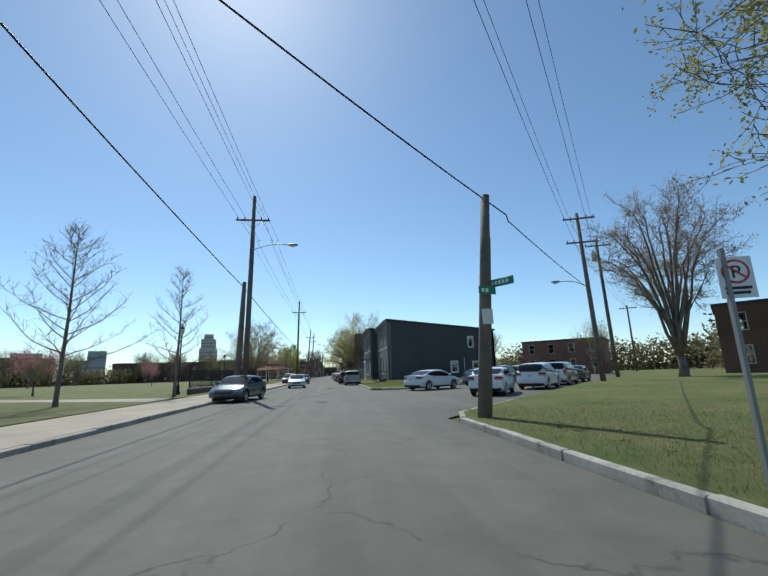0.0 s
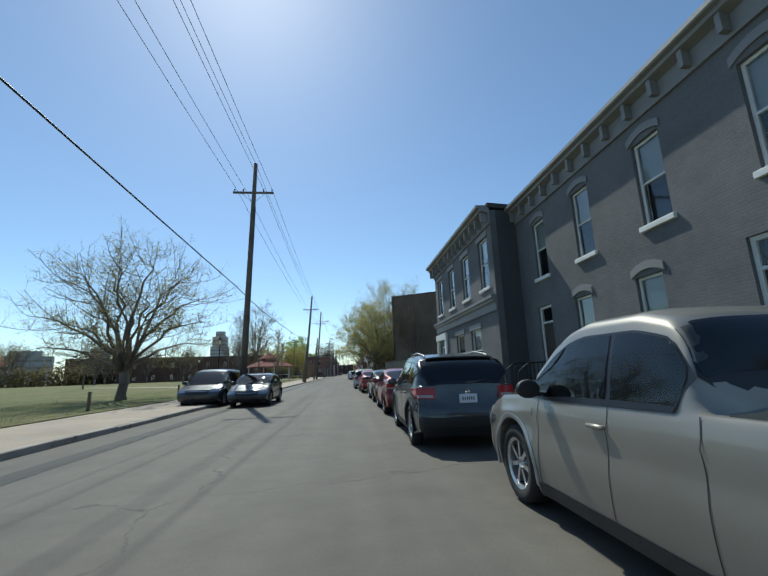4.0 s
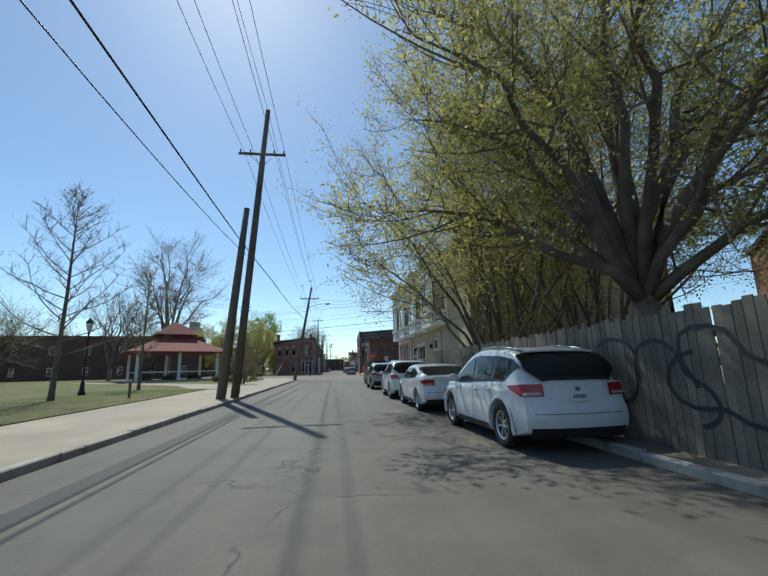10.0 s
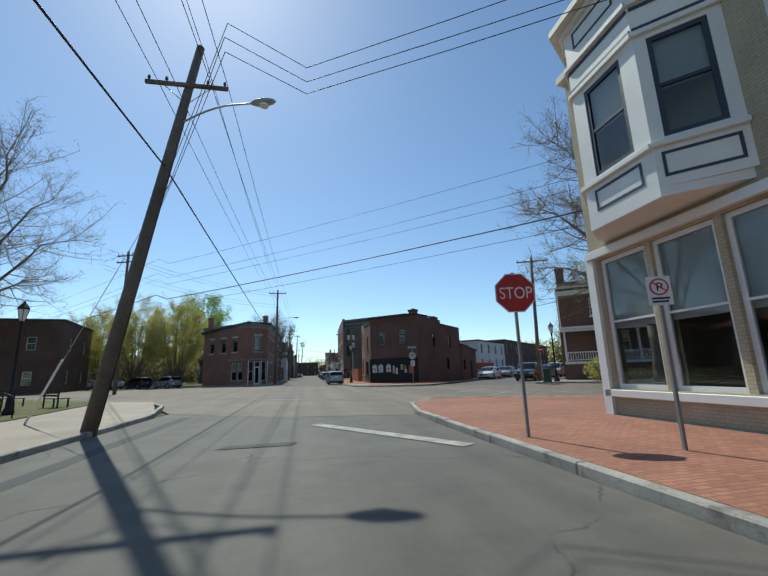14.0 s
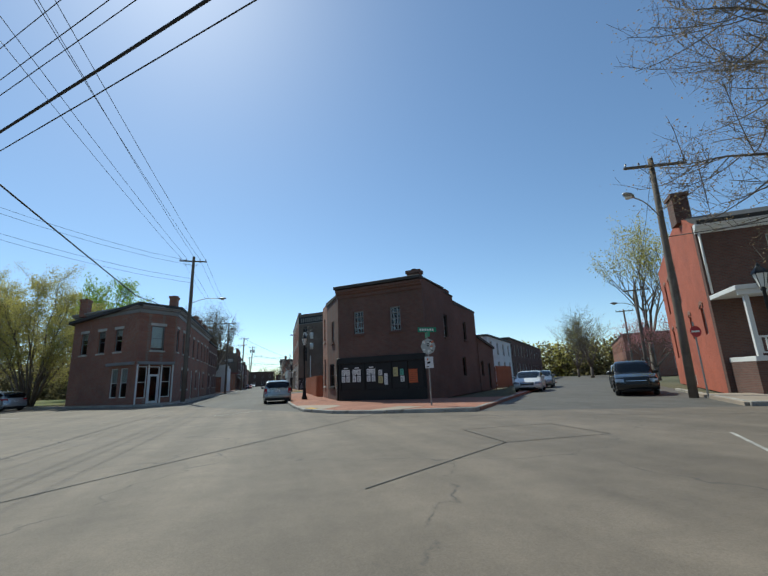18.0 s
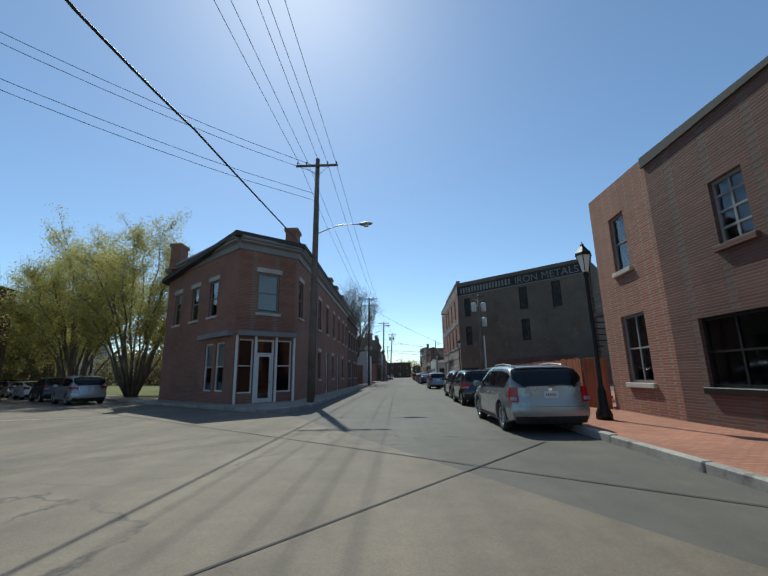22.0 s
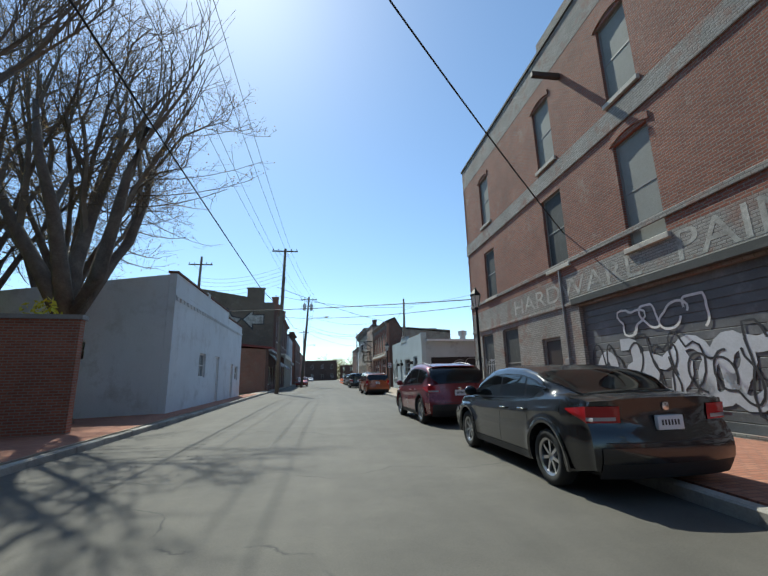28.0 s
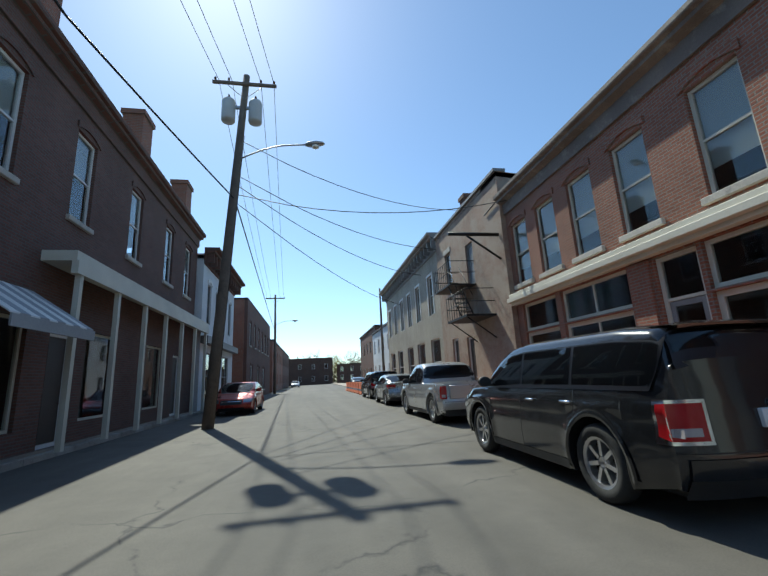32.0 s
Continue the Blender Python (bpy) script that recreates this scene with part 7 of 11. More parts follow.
pole(-0.42, 112.6, 13.7, (11.5,), (1.05, 0), 0.17, lamp=(9.05, 2.5, 0), label="wooden utility pole with street lamp, leaning slightly")
pole(-0.75, 114.1, 7.5, (), (0.75, 0), 0.22, label="cut-off old pole standing beside a newer one")
pole(-0.5, 139.8, 15.2, (12.5,), (1.0, 0), 0.17)
pole(-1.0, 139.3, 9.3, (), (0.75, 0), 0.19, label="cut-off old pole standing beside a newer one")
pole(-0.45, 171.3, 11.9, (10.3,), (1.9, 0.3), 0.17, lamp=(9.0, 2.3, -0.6), label="leaning wooden utility pole at the corner with street lamp")
pole(-13.4, 204.2, 14.6, (14.1, 13.4), (0, 0), 0.16, arm_turn=-20)
pole(0.75, 219.3, 13.6, (13.1,), (0.15, 0), 0.17, lamp=(9.0, 2.5, 0), label="wooden utility pole with street lamp by the brick corner")
pole(1.3, 255.3, 12.4, (12.2, 11.2), (0.2, 0), 0.16, lamp=(7.8, 2.4, 0))
pole(2.15, 291.6, 13.6, (13.3,), (0.4, 0), 0.17, cans=0)
pole(-6.95, 296.9, 14.2, (13.3,), (0.4, 0), 0.16)
pole(3.4, 313.8, 13.3, (12.8,), (0.9, 0), 0.17, cans=2, lamp=(9.6, 2.6, -0.4), label="wooden utility pole with transformers and street lamp")
pole(2.2, 352.0, 12.5, (12.0,), (0, 0), 0.16, lamp=(8.5, 2.2, 0))
pole(14.6, 294.5, 9.3, (), (0.1, 0), 0.13, label="slim bare wooden pole beside the white shop")
pole(13.9, 340.0, 10.5, (), (0, 0), 0.12, label="slim bare wooden pole by the kerb")
pole(9.75, 10.3, 6.3, (), (0.55, 0), 0.17, base=0.1, label="sawn-off dark wooden pole with street signs at the corner")
pole(26.0, 28.0, 13.5, (13.0, 11.0), (-0.3, 0), 0.18, lamp=(7.4, -2.0, 0.6), arm_turn=-20, label="wooden utility pole with two crossarms by the side street")
pole(32.6, 35.0, 13.6, (13.1,), (-0.2, 0), 0.17, cans=1, arm_turn=-20)
pole(52, 56, 10.5, (10.0,), (0, 0), 0.15, arm_turn=-40)
pole(25.0, 191.9, 11.3, (10.85,), (0.5, 0.1), 0.16, arm_len=2.8, lamp=(8.2, -2.3, -0.6), arm_turn=-25, label="wooden utility pole with street lamp before the porch house")
pole(43.2, 209.4, 9.3, (9.0,), (0.3, 0), 0.15, lamp=(7.2, -2, 0.5), arm_turn=-40)
pole(59.9, 225.8, 10.1, (9.8,), (0, 0), 0.15, arm_turn=-40)
pole(14.0, 240.7, 9.7, (9.4,), (0.1, 0), 0.14, cans=2, label="wooden pole with grey conduit and transformer by the warehouse")

# cables along the street
ARM = [(0.15, -30, 12.0), (0.3, 28.6, 12.6), (0.5, 71.2, 12.3), (0.6, 112.9, 11.7), (0.4, 139.8, 12.6), (1.3, 171.4, 10.4), (0.9, 219.3, 13.2), (1.5, 255.3, 12.3), (2.0, 291.6, 13.4), (4.3, 313.8, 12.9), (2.2, 352, 12.1)]
for off in (-1.05, -0.55, 0.55, 1.05):
    cable([(x + off, y, z + 0.15) for x, y, z in ARM], 0.45, 0.011, label="thin power line on the crossarms along the street")
TOPS = [(0.2, -30, 14.0), (0.3, 28.6, 14.5), (0.5, 71.2, 14.2), (0.6, 112.9, 13.9), (0.5, 139.8, 15.2), (1.5, 171.5, 11.9), (0.9, 219.3, 13.6)]
cable(TOPS, 0.5, 0.011)
TEL = [(-0.25, -30, 8.6), (-0.25, 2, 8.1), (-0.2, 13, 7.72), (-0.15, 28.3, 7.5), (-0.25, 43, 7.05), (-0.3, 71.2, 6.4), (-0.3, 79, 6.1), (-0.3, 101.6, 6.25), (-0.2, 114.3, 7.1), (-0.35, 126, 7.4), (-0.45, 139.2, 7.6), (0.0, 147, 7.3), (0.2, 157, 7.3), (0.75, 171.4, 7.5), (0.8, 203, 6.35), (0.85, 206.2, 6.65), (0.9, 219.3, 7.6), (1.0, 229, 7.4), (1.4, 255.3, 8.2), (1.45, 261, 8.0), (1.7, 283, 7.7), (2.2, 291.6, 7.9), (2.6, 306, 7.7), (4.0, 313.8, 8.0), (2.2, 352, 7.6)]
cable(TEL, 0.03, 0.026, label="thick black telephone cable along the street")
cable([(-0.2, 114.4, 6.5), (-0.5, 139.2, 7.2)], 0.4, 0.014)
cable([(0.45, 112.9, 10.3), (18.6, 129.3, 7.0)], 0.6, 0.012, label="service drop to the balcony house")
# crossings
pole(-0.4, 2.0, 9.6, (), (0.1, 0), 0.17)
cable([(-0.3, 2.0, 8.1), (10.25, 10.3, 6.2), (26.0, 28.0, 7.2)], 0.15, 0.02, label="thick cable crossing to the sawn-off pole")
for dz, o in ((13.1, -1.0), (13.1, 1.0), (11.1, -0.8), (11.1, 0.8)):
    cable([(2 + o, -2, dz + 1.5), (26 + o, 28.0, dz), (32.6 + o, 35.0, dz - 0.2), (52, 56, 10.0)], 0.6, 0.011)
for z, o in ((9.7, 0), (9.3, 0.5), (8.9, 0.2)):
    cable([(-13.4 + o, 204.2, z + 4.0), (1.5, 171.4, z), (35, 150 + o, z + 1.5)], 0.7, 0.011, label="power line crossing the avenue corner")
for z0, z1, r in ((8.1, 9.6, 0.035), (7.5, 8.8, 0.014), (10.2, 11.0, 0.012), (9.6, 10.4, 0.012), (11.6, 12.0, 0.012)):
    cable([(-60, 252, z0 + 1), (-13.4, 204.2, z0 + 0.6), (44, 150, z1)], 0.8, r, label="cable along the wide avenue")
for z in (13.1, 12.7, 11.4, 11.0):
    cable([(0.9, 219.3, z), (-13.4, 204.2, z + 0.9)], 0.6, 0.012, label="power line running off over the avenue")
cable([(1.9, 291.6, 9.8), (13.85, 304.2, 8.3)], 0.25, 0.022, label="black service drop to the brick shops")
for z in (12.9, 12.6):
    cable([(25.5, 192.0, 10.85), (43.5, 209.4, 9.0), (59.9, 225.8, 9.8)], 0.4, 0.011)
cable([(25.3, 191.95, 7.2), (44, 172, 8.2)], 0.5, 0.02)
cable([(1.5, 255.3, 11.0), (13.6, 265.0, 6.0)], 0.35, 0.02, label="service drop to the warehouse wall")
cable([(1.7, 291.6, 9.0), (14.6, 294.5, 8.4), (13.7, 300, 6.6)], 0.4, 0.014)
cable([(-6.8, 296.9, 8.3), (13.95, 274.1, 5.3)], 0.15, 0.03, label="thick black cable crossing the street")
cable([(2.1, 291.6, 6.9), (13.95, 273.8, 4.9)], 0.3, 0.02)
for z in (9.4, 9.0, 8.6, 8.2, 7.8):
    cable([(-6.7, 296.9, z + 2.5), (1.9, 291.6, z + 2.2)], 0.5, 0.011)
for z, ty, tx in ((9.0, 320, 13.5), (8.6, 324, 13.4), (8.2, 312, 13.7), (7.9, 331, 13.9), (10.5, 318, 13.6)):
    cable([(4.0, 313.8, z), (tx, ty, z - 0.8)], 0.6, 0.016, label="service cable sagging across to the shops")
cable([(14.7, 294.5, 8.6), (22, 286, 8.9)], 0.3, 0.014)
for k in range(5):
    cable([(13.45, 292 - 0.5 * k, 4.2), (14.6, 294.5, 6.5 + 0.3 * k)], 0.5, 0.008)


def coil(x, y, z):
    c = thing("cable_coil", "slack loop of black cable hanging on the line", "cable", pose(x, y, z))
    tube_part("loop", [[(Vector((0.12 * math.sin(2 * w), 0.5 * math.cos(w), 0.16 * math.sin(w) - 0.1 + 0.02 * k)), 0.016) for w in [i * math.pi / 8 for i in range(17)]] for k in range(3)], WIRE, c, 5)


coil(-0.25, 112.3, 6.9)
sh = thing("hanging_shoes", "pair of old shoes hanging by laces from the cable", "shoes", pose(-0.3, 94.5, 6.1))
tube_part("laces", [[((0, 0, 0.1), 0.008), ((0.05, 0.2, -0.05), 0.008)], [((0, 0, 0.1), 0.008), ((-0.05, -0.1, -0.6), 0.008)]], WIRE, sh, 4)
for px, py, pz in ((0.05, 0.25, -0.12), (-0.05, -0.1, -0.72)):
    part("shoe", boxes([(px - 0.05, py - 0.14, pz - 0.06, px + 0.05, py + 0.14, pz), (px - 0.045, py - 0.13, pz, px + 0.045, py + 0.0, pz + 0.09)], None, 0.02), GREYTRIM, sh)


# ---- cars ----
WHEEL = {}


def wheel(parent, x, y, r, side, rimmat):
    key = (round(r, 3), rimmat.name)
    if key not in WHEEL:
        ty = part("wheel", lathe([(r * 0.66, -0.1), (r * 0.9, -0.11), (r * 0.98, -0.08), (r, -0.03), (r, 0.03), (r * 0.98, 0.08), (r * 0.9, 0.11), (r * 0.66, 0.1), (r * 0.64, 0.0)], 24), RUBBER, parent, "", True)
        bm = lathe([(0.0, 0.05), (0.05, 0.07), (0.06, 0.045), (r * 0.2, 0.04), (r * 0.22, 0.0), (r * 0.55, -0.02), (r * 0.58, 0.085), (r * 0.66, 0.1), (r * 0.66, -0.08), (0, -0.08)], 24)
        for k in range(7):
            b2 = boxes([(r * 0.16, -r * 0.055, 0.0, r * 0.6, r * 0.055, 0.07)], pose(0, 0, 0, 0, 0, 360 / 7 * k))
            me = bpy.data.meshes.new("spoke")
            b2.to_mesh(me)
            bm.from_mesh(me)
            b2.free()
            bpy.data.meshes.remove(me)
        rim = part("rim", bm, rimmat, ty)
        WHEEL[key] = (ty.data, rim.data)
    else:
        ty = new("wheel", WHEEL[key][0])
        ty.parent = parent
        rim = new("rim", WHEEL[key][1])
        rim.parent = ty
    ty.matrix_basis = pose(x, y, r, 0, 90 if side > 0 else -90, 0)
    return ty


KINDS = {
    # L length, W width, r wheel radius, wy axle places, deck and roof lines along y, tail and nose: end faces (height, y), dlo: window line from rear to front, pil: pillars, lamp: tail light shape
    "sedan": dict(L=4.8, W=1.83, r=0.33, wy=(-1.42, 1.38), deck=[(-2.4, 0.98), (-2.3, 1.03), (-2.0, 1.06), (-1.5, 1.05), (-0.9, 1.0), (0.6, 0.95), (1.1, 0.95), (1.5, 0.93), (2.0, 0.84), (2.3, 0.74), (2.4, 0.66)],
                  roof=[(-1.98, 1.04), (-1.15, 1.36), (-0.75, 1.44), (-0.2, 1.47), (0.25, 1.44), (0.6, 1.33), (1.38, 0.94)], tail=[(0.2, 0.14), (0.36, 0.03), (0.5, 0.0), (0.66, 0.02), (0.8, 0.09), (1.05, 0.06)], nose=[(0.2, 0.16), (0.36, 0.02), (0.5, 0.0), (0.64, 0.07), (0.8, 0.28), (0.95, 0.6)],
                  dlo=(-1.5, -1.12, 1.12), pil=(-0.92, -0.12), lamp=(0.58, 0.3, 0.8, 0.97)),
    "hatch": dict(L=4.1, W=1.7, r=0.31, wy=(-1.25, 1.25), deck=[(-2.05, 0.96), (-1.9, 0.99), (-1.0, 1.0), (0.6, 0.95), (1.0, 0.95), (1.4, 0.92), (1.8, 0.82), (2.0, 0.72), (2.05, 0.66)],
                  roof=[(-2.02, 0.97), (-1.75, 1.36), (-1.55, 1.47), (-0.9, 1.53), (-0.2, 1.54), (0.15, 1.5), (0.45, 1.38), (1.28, 0.94)], tail=[(0.2, 0.12), (0.36, 0.02), (0.5, 0.0), (0.66, 0.02), (0.8, 0.06), (1.0, 0.1)], nose=[(0.2, 0.14), (0.36, 0.02), (0.5, 0.0), (0.64, 0.06), (0.8, 0.24), (0.95, 0.55)],
                  dlo=(-1.72, -1.38, 1.05), pil=(-0.98, -0.12), lamp=(0.62, 0.18, 0.72, 1.0)),
    "suv": dict(L=4.6, W=1.85, r=0.36, wy=(-1.35, 1.35), deck=[(-2.3, 1.04), (-2.1, 1.08), (-1.2, 1.08), (-0.4, 1.05), (0.7, 1.0), (1.1, 1.02), (1.6, 0.99), (2.0, 0.9), (2.25, 0.78), (2.3, 0.72)],
                roof=[(-2.24, 1.06), (-1.95, 1.45), (-1.72, 1.58), (-1.2, 1.66), (-0.3, 1.7), (0.1, 1.66), (0.45, 1.52), (1.3, 1.01)], tail=[(0.22, 0.14), (0.38, 0.03), (0.52, 0.0), (0.7, 0.03), (0.8, 0.08), (1.1, 0.12)], nose=[(0.22, 0.16), (0.4, 0.03), (0.56, 0.0), (0.72, 0.05), (0.85, 0.2), (1.0, 0.5)],
                dlo=(-1.98, -1.5, 1.08), pil=(-0.98, -0.1), lamp=(0.6, 0.42, 0.86, 1.05)),
    "wagon": dict(L=4.75, W=1.84, r=0.33, wy=(-1.4, 1.38), deck=[(-2.37, 0.97), (-2.2, 1.01), (-1.0, 1.01), (0.6, 0.96), (1.1, 0.97), (1.5, 0.94), (2.0, 0.85), (2.3, 0.74), (2.37, 0.66)],
                  roof=[(-2.33, 0.99), (-2.02, 1.38), (-1.85, 1.48), (-1.3, 1.54), (-0.2, 1.56), (0.2, 1.52), (0.55, 1.38), (1.36, 0.96)], tail=[(0.2, 0.12), (0.36, 0.02), (0.5, 0.0), (0.66, 0.02), (0.8, 0.05), (1.0, 0.07)], nose=[(0.2, 0.16), (0.36, 0.02), (0.5, 0.0), (0.64, 0.07), (0.8, 0.28), (0.95, 0.6)],
                  dlo=(-2.0, -1.72, 1.12), pil=(-1.0, -0.1), lamp=(0.76, 0.12, 0.7, 1.03)),
    "van": dict(L=5.1, W=1.95, r=0.36, wy=(-1.55, 1.5), deck=[(-2.55, 1.04), (-2.4, 1.08), (-1.0, 1.08), (0.9, 1.02), (1.4, 1.0), (1.9, 0.92), (2.4, 0.8), (2.55, 0.7)],
                roof=[(-2.5, 1.06), (-2.32, 1.55), (-2.2, 1.66), (-1.6, 1.74), (0.0, 1.76), (0.4, 1.7), (0.8, 1.52), (1.7, 0.98)], tail=[(0.22, 0.12), (0.38, 0.02), (0.52, 0.0), (0.7, 0.02), (0.85, 0.04), (1.1, 0.06)], nose=[(0.22, 0.16), (0.4, 0.03), (0.56, 0.0), (0.72, 0.06), (0.85, 0.22), (1.0, 0.5)],
                dlo=(-2.3, -2.12, 1.45), pil=(-1.1, 0.1), lamp=(0.78, 0.12, 0.75, 1.15)),
    "box": dict(L=5.1, W=1.95, r=0.38, wy=(-1.5, 1.5), deck=[(-2.55, 1.08), (-2.4, 1.1), (-1.0, 1.1), (0.9, 1.08), (1.3, 1.08), (2.0, 1.04), (2.4, 0.96), (2.55, 0.84)],
                roof=[(-2.5, 1.08), (-2.42, 1.55), (-2.32, 1.68), (-1.8, 1.73), (0.0, 1.74), (0.4, 1.7), (0.7, 1.58), (1.4, 1.07)], tail=[(0.24, 0.12), (0.4, 0.02), (0.55, 0.0), (0.72, 0.02), (0.9, 0.03), (1.1, 0.04)], nose=[(0.24, 0.14), (0.42, 0.02), (0.6, 0.0), (0.8, 0.02), (0.95, 0.08), (1.05, 0.3)],
                dlo=(-2.36, -2.28, 1.22), pil=(-1.15, 0.0), lamp=(0.66, 0.1, 0.7, 1.0)),
    "pickup": dict(L=5.3, W=1.9, r=0.38, wy=(-1.65, 1.6), deck=[(-2.65, 1.05), (-2.5, 1.08), (-0.8, 1.08), (0.9, 1.05), (1.3, 1.08), (2.0, 1.04), (2.45, 0.95), (2.65, 0.84)],
                   roof=[(-0.76, 1.08), (-0.62, 1.5), (-0.5, 1.64), (-0.2, 1.72), (0.4, 1.73), (0.62, 1.68), (0.85, 1.56), (1.42, 1.06)], tail=[(0.3, 0.1), (0.42, 0.02), (0.6, 0.02), (0.75, 0.05), (1.1, 0.05)], nose=[(0.28, 0.14), (0.42, 0.02), (0.6, 0.0), (0.8, 0.03), (0.95, 0.1), (1.05, 0.3)],
                   dlo=(-0.66, -0.58, 1.22), pil=(0.02,), lamp=(0.8, 0.1, 0.68, 1.02)),
}


def lerp_at(table, y):
    return float(np.interp(y, [p[0] for p in table], [p[1] for p in table]))


def rounded(table, spread):
    """A broken line rounded off, as a function."""
    xs = np.arange(table[0][0] - 0.5, table[-1][0] + 0.5, 0.01)
    zs = np.interp(xs, [p[0] for p in table], [p[1] for p in table])
    h = round(300 * spread)
    w = np.exp(-0.5 * (np.arange(-h, h + 1) * 0.01 / spread) ** 2)
    zz = np.convolve(np.pad(zs, h, mode="edge"), w / w.sum(), "valid")
    return lambda y: float(np.interp(y, xs, zz))


class Shell:
    """The outer skin of a car: where its sides, top and ends lie."""

    def __init__(self, kind):
        K = KINDS[kind]
        self.kind, self.K, self.L, self.W, self.r = kind, K, K["L"], K["W"], K["r"]
        self.R = self.r + 0.075
        self.deck, self.tailf, self.nosef = rounded(K["deck"], 0.06), rounded(K["tail"], 0.03), rounded(K["nose"], 0.03)
        self.rooff = rounded([(K["roof"][0][0] - 0.4, K["roof"][0][1] - 0.5)] + K["roof"] + [(K["roof"][-1][0] + 0.4, K["roof"][-1][1] - 0.28)], 0.035)

    def top(self, y):
        zd = self.deck(y)
        return zd, max(0.0, self.rooff(y) - 0.045 - zd) if self.K["roof"][0][0] - 0.1 < y < self.K["roof"][-1][0] + 0.1 else 0.0

    def bottom(self, y):
        return 0.21 + 0.12 * max(0.0, (abs(y) - (self.L / 2 - 0.6)) / 0.6)

    def half(self, y):
        f = max(0.0, (abs(y) - (self.L / 2 - 0.75)) / 0.75)
        return self.W / 2 * (1 - 0.085 * f ** 2.0)

    def side(self, y, z):
        """Half width of the skin at a height below the roof edge."""
        w = self.half(y)
        zd, g = self.top(y)
        if z <= zd:
            k = (z - 0.62) / (0.44 if z < 0.62 else max(0.3, zd - 0.62))
            x = w * (1 - (0.05 if z < 0.62 else 0.045) * k * k)
            x += 0.012 * math.exp(-((z - (zd - 0.16)) / 0.035) ** 2) - 0.012 * math.exp(-((z - (zd - 0.3)) / 0.09) ** 2)
            for a in self.K["wy"]:
                d = math.hypot(y - a, z - self.r)
                x += 0.022 * math.exp(-((d - self.R - 0.03) / 0.075) ** 2)
            return x
        k = min(1.0, (z - zd) / max(0.05, g))
        return w * 0.945 - 0.25 * g * (k - 0.25 * k * (1 - k) * 2) * 1.05

    def end(self, x, z, back):
        """y of the end face."""
        q = min(1.0, abs(x) / (self.W / 2))
        return (-1 if back else 1) * (self.L / 2 - (self.tailf if back else self.nosef)(z) - (0.16 if back else 0.26) * q ** 3.2)

    def ring(self, y):
        zd, g = self.top(y)
        w = self.half(y)
        zb = self.bottom(y)
        for a in self.K["wy"]:
            if abs(y - a) < self.R:
                zb = max(zb, self.r + math.sqrt(self.R ** 2 - (y - a) ** 2))
        zb = min(zb, zd - 0.2)
        out = [(0.0, zb), (w * 0.6, zb), (self.side(y, zb) - 0.05, zb), (self.side(y, zb) - 0.012, zb + 0.012)]
        for k in range(1, 11):
            z = zb + 0.03 + (zd - 0.03 - zb - 0.03) * k / 10
            out.append((self.side(y, z), z))
        xb = w * 0.945
        t = min(1.0, g / 0.22)
        t = t * t * (3 - 2 * t)
        bed = self.kind == "pickup" and -self.L / 2 + 0.09 < y < self.K["roof"][0][0] - 0.04
        if bed:
            return out + [(xb, zd), (xb - 0.02, zd + 0.005)] + [(xb - 0.06, zd)] * 2 + [(xb - 0.07, zd - 0.2)] + [(xb - 0.08, zd - 0.42)] * 2 + [(xb * (1 - k / 6), zd - 0.43) for k in range(1, 7)]
        for k in range(7):
            f = k / 6
            za = zd + g * 0.88 * f
            xo = xb - (xb * 0.28) * f
            xg = self.side(y, max(za, zd + 1e-4))
            out.append((xo * (1 - t) + xg * t, za + 0.012 * f))
        xe, ze = out[-1]
        for k in range(1, 7):
            f = k / 6
            c = math.sin(f * math.pi / 2)
            out.append((xe * math.cos(f * math.pi / 2) ** (0.75 + 0.25 * (1 - t)) if k < 6 else 0.0, ze + (g * 0.12 + 0.02) * (1 - (1 - f) ** 2.6) + 0.012 * c * t))
        return out

    def over(self, x, y):
        """Height of the skin's upper side at a place in plan."""
        pts = self.ring(y)[14:]
        return float(np.interp(abs(x), [p[0] for p in pts][::-1], [p[1] for p in pts][::-1]))


SHELLS, CARMESH = {}, {}


def sheet(rows, flip=False):
    """Verts and faces of a sheet through rows of points."""
    n = len(rows[0])
    f = [(j * n + i, j * n + i + 1, (j + 1) * n + i + 1, (j + 1) * n + i) for j in range(len(rows) - 1) for i in range(n - 1)]
    return [tuple(p) for r_ in rows for p in r_], [q[::-1] for q in f] if flip else f


def car_part(key, name, build, mat, parent, label="", sharp=40):
    """A part whose mesh is shared by all cars of a kind; the material belongs to the object."""
    if key not in CARMESH:
        v, f = build()
        me = bpy.data.meshes.new(name)
        me.from_pydata(v, [], f)
        me.materials.append(None)
        bm = bmesh.new()
        bm.from_mesh(me)
        bmesh.ops.remove_doubles(bm, verts=bm.verts, dist=0.0004)
        bmesh.ops.recalc_face_normals(bm, faces=bm.faces)
        bm.to_mesh(me)
        bm.free()
        me.shade_smooth()
        me.set_sharp_from_angle(angle=radians(sharp))
        CARMESH[key] = me
    ob = new(name, CARMESH[key])
    ob.material_slots[0].link = "OBJECT"
    ob.material_slots[0].material = mat
    ob.parent = parent
    if label:
        ob["label"] = label
    return ob


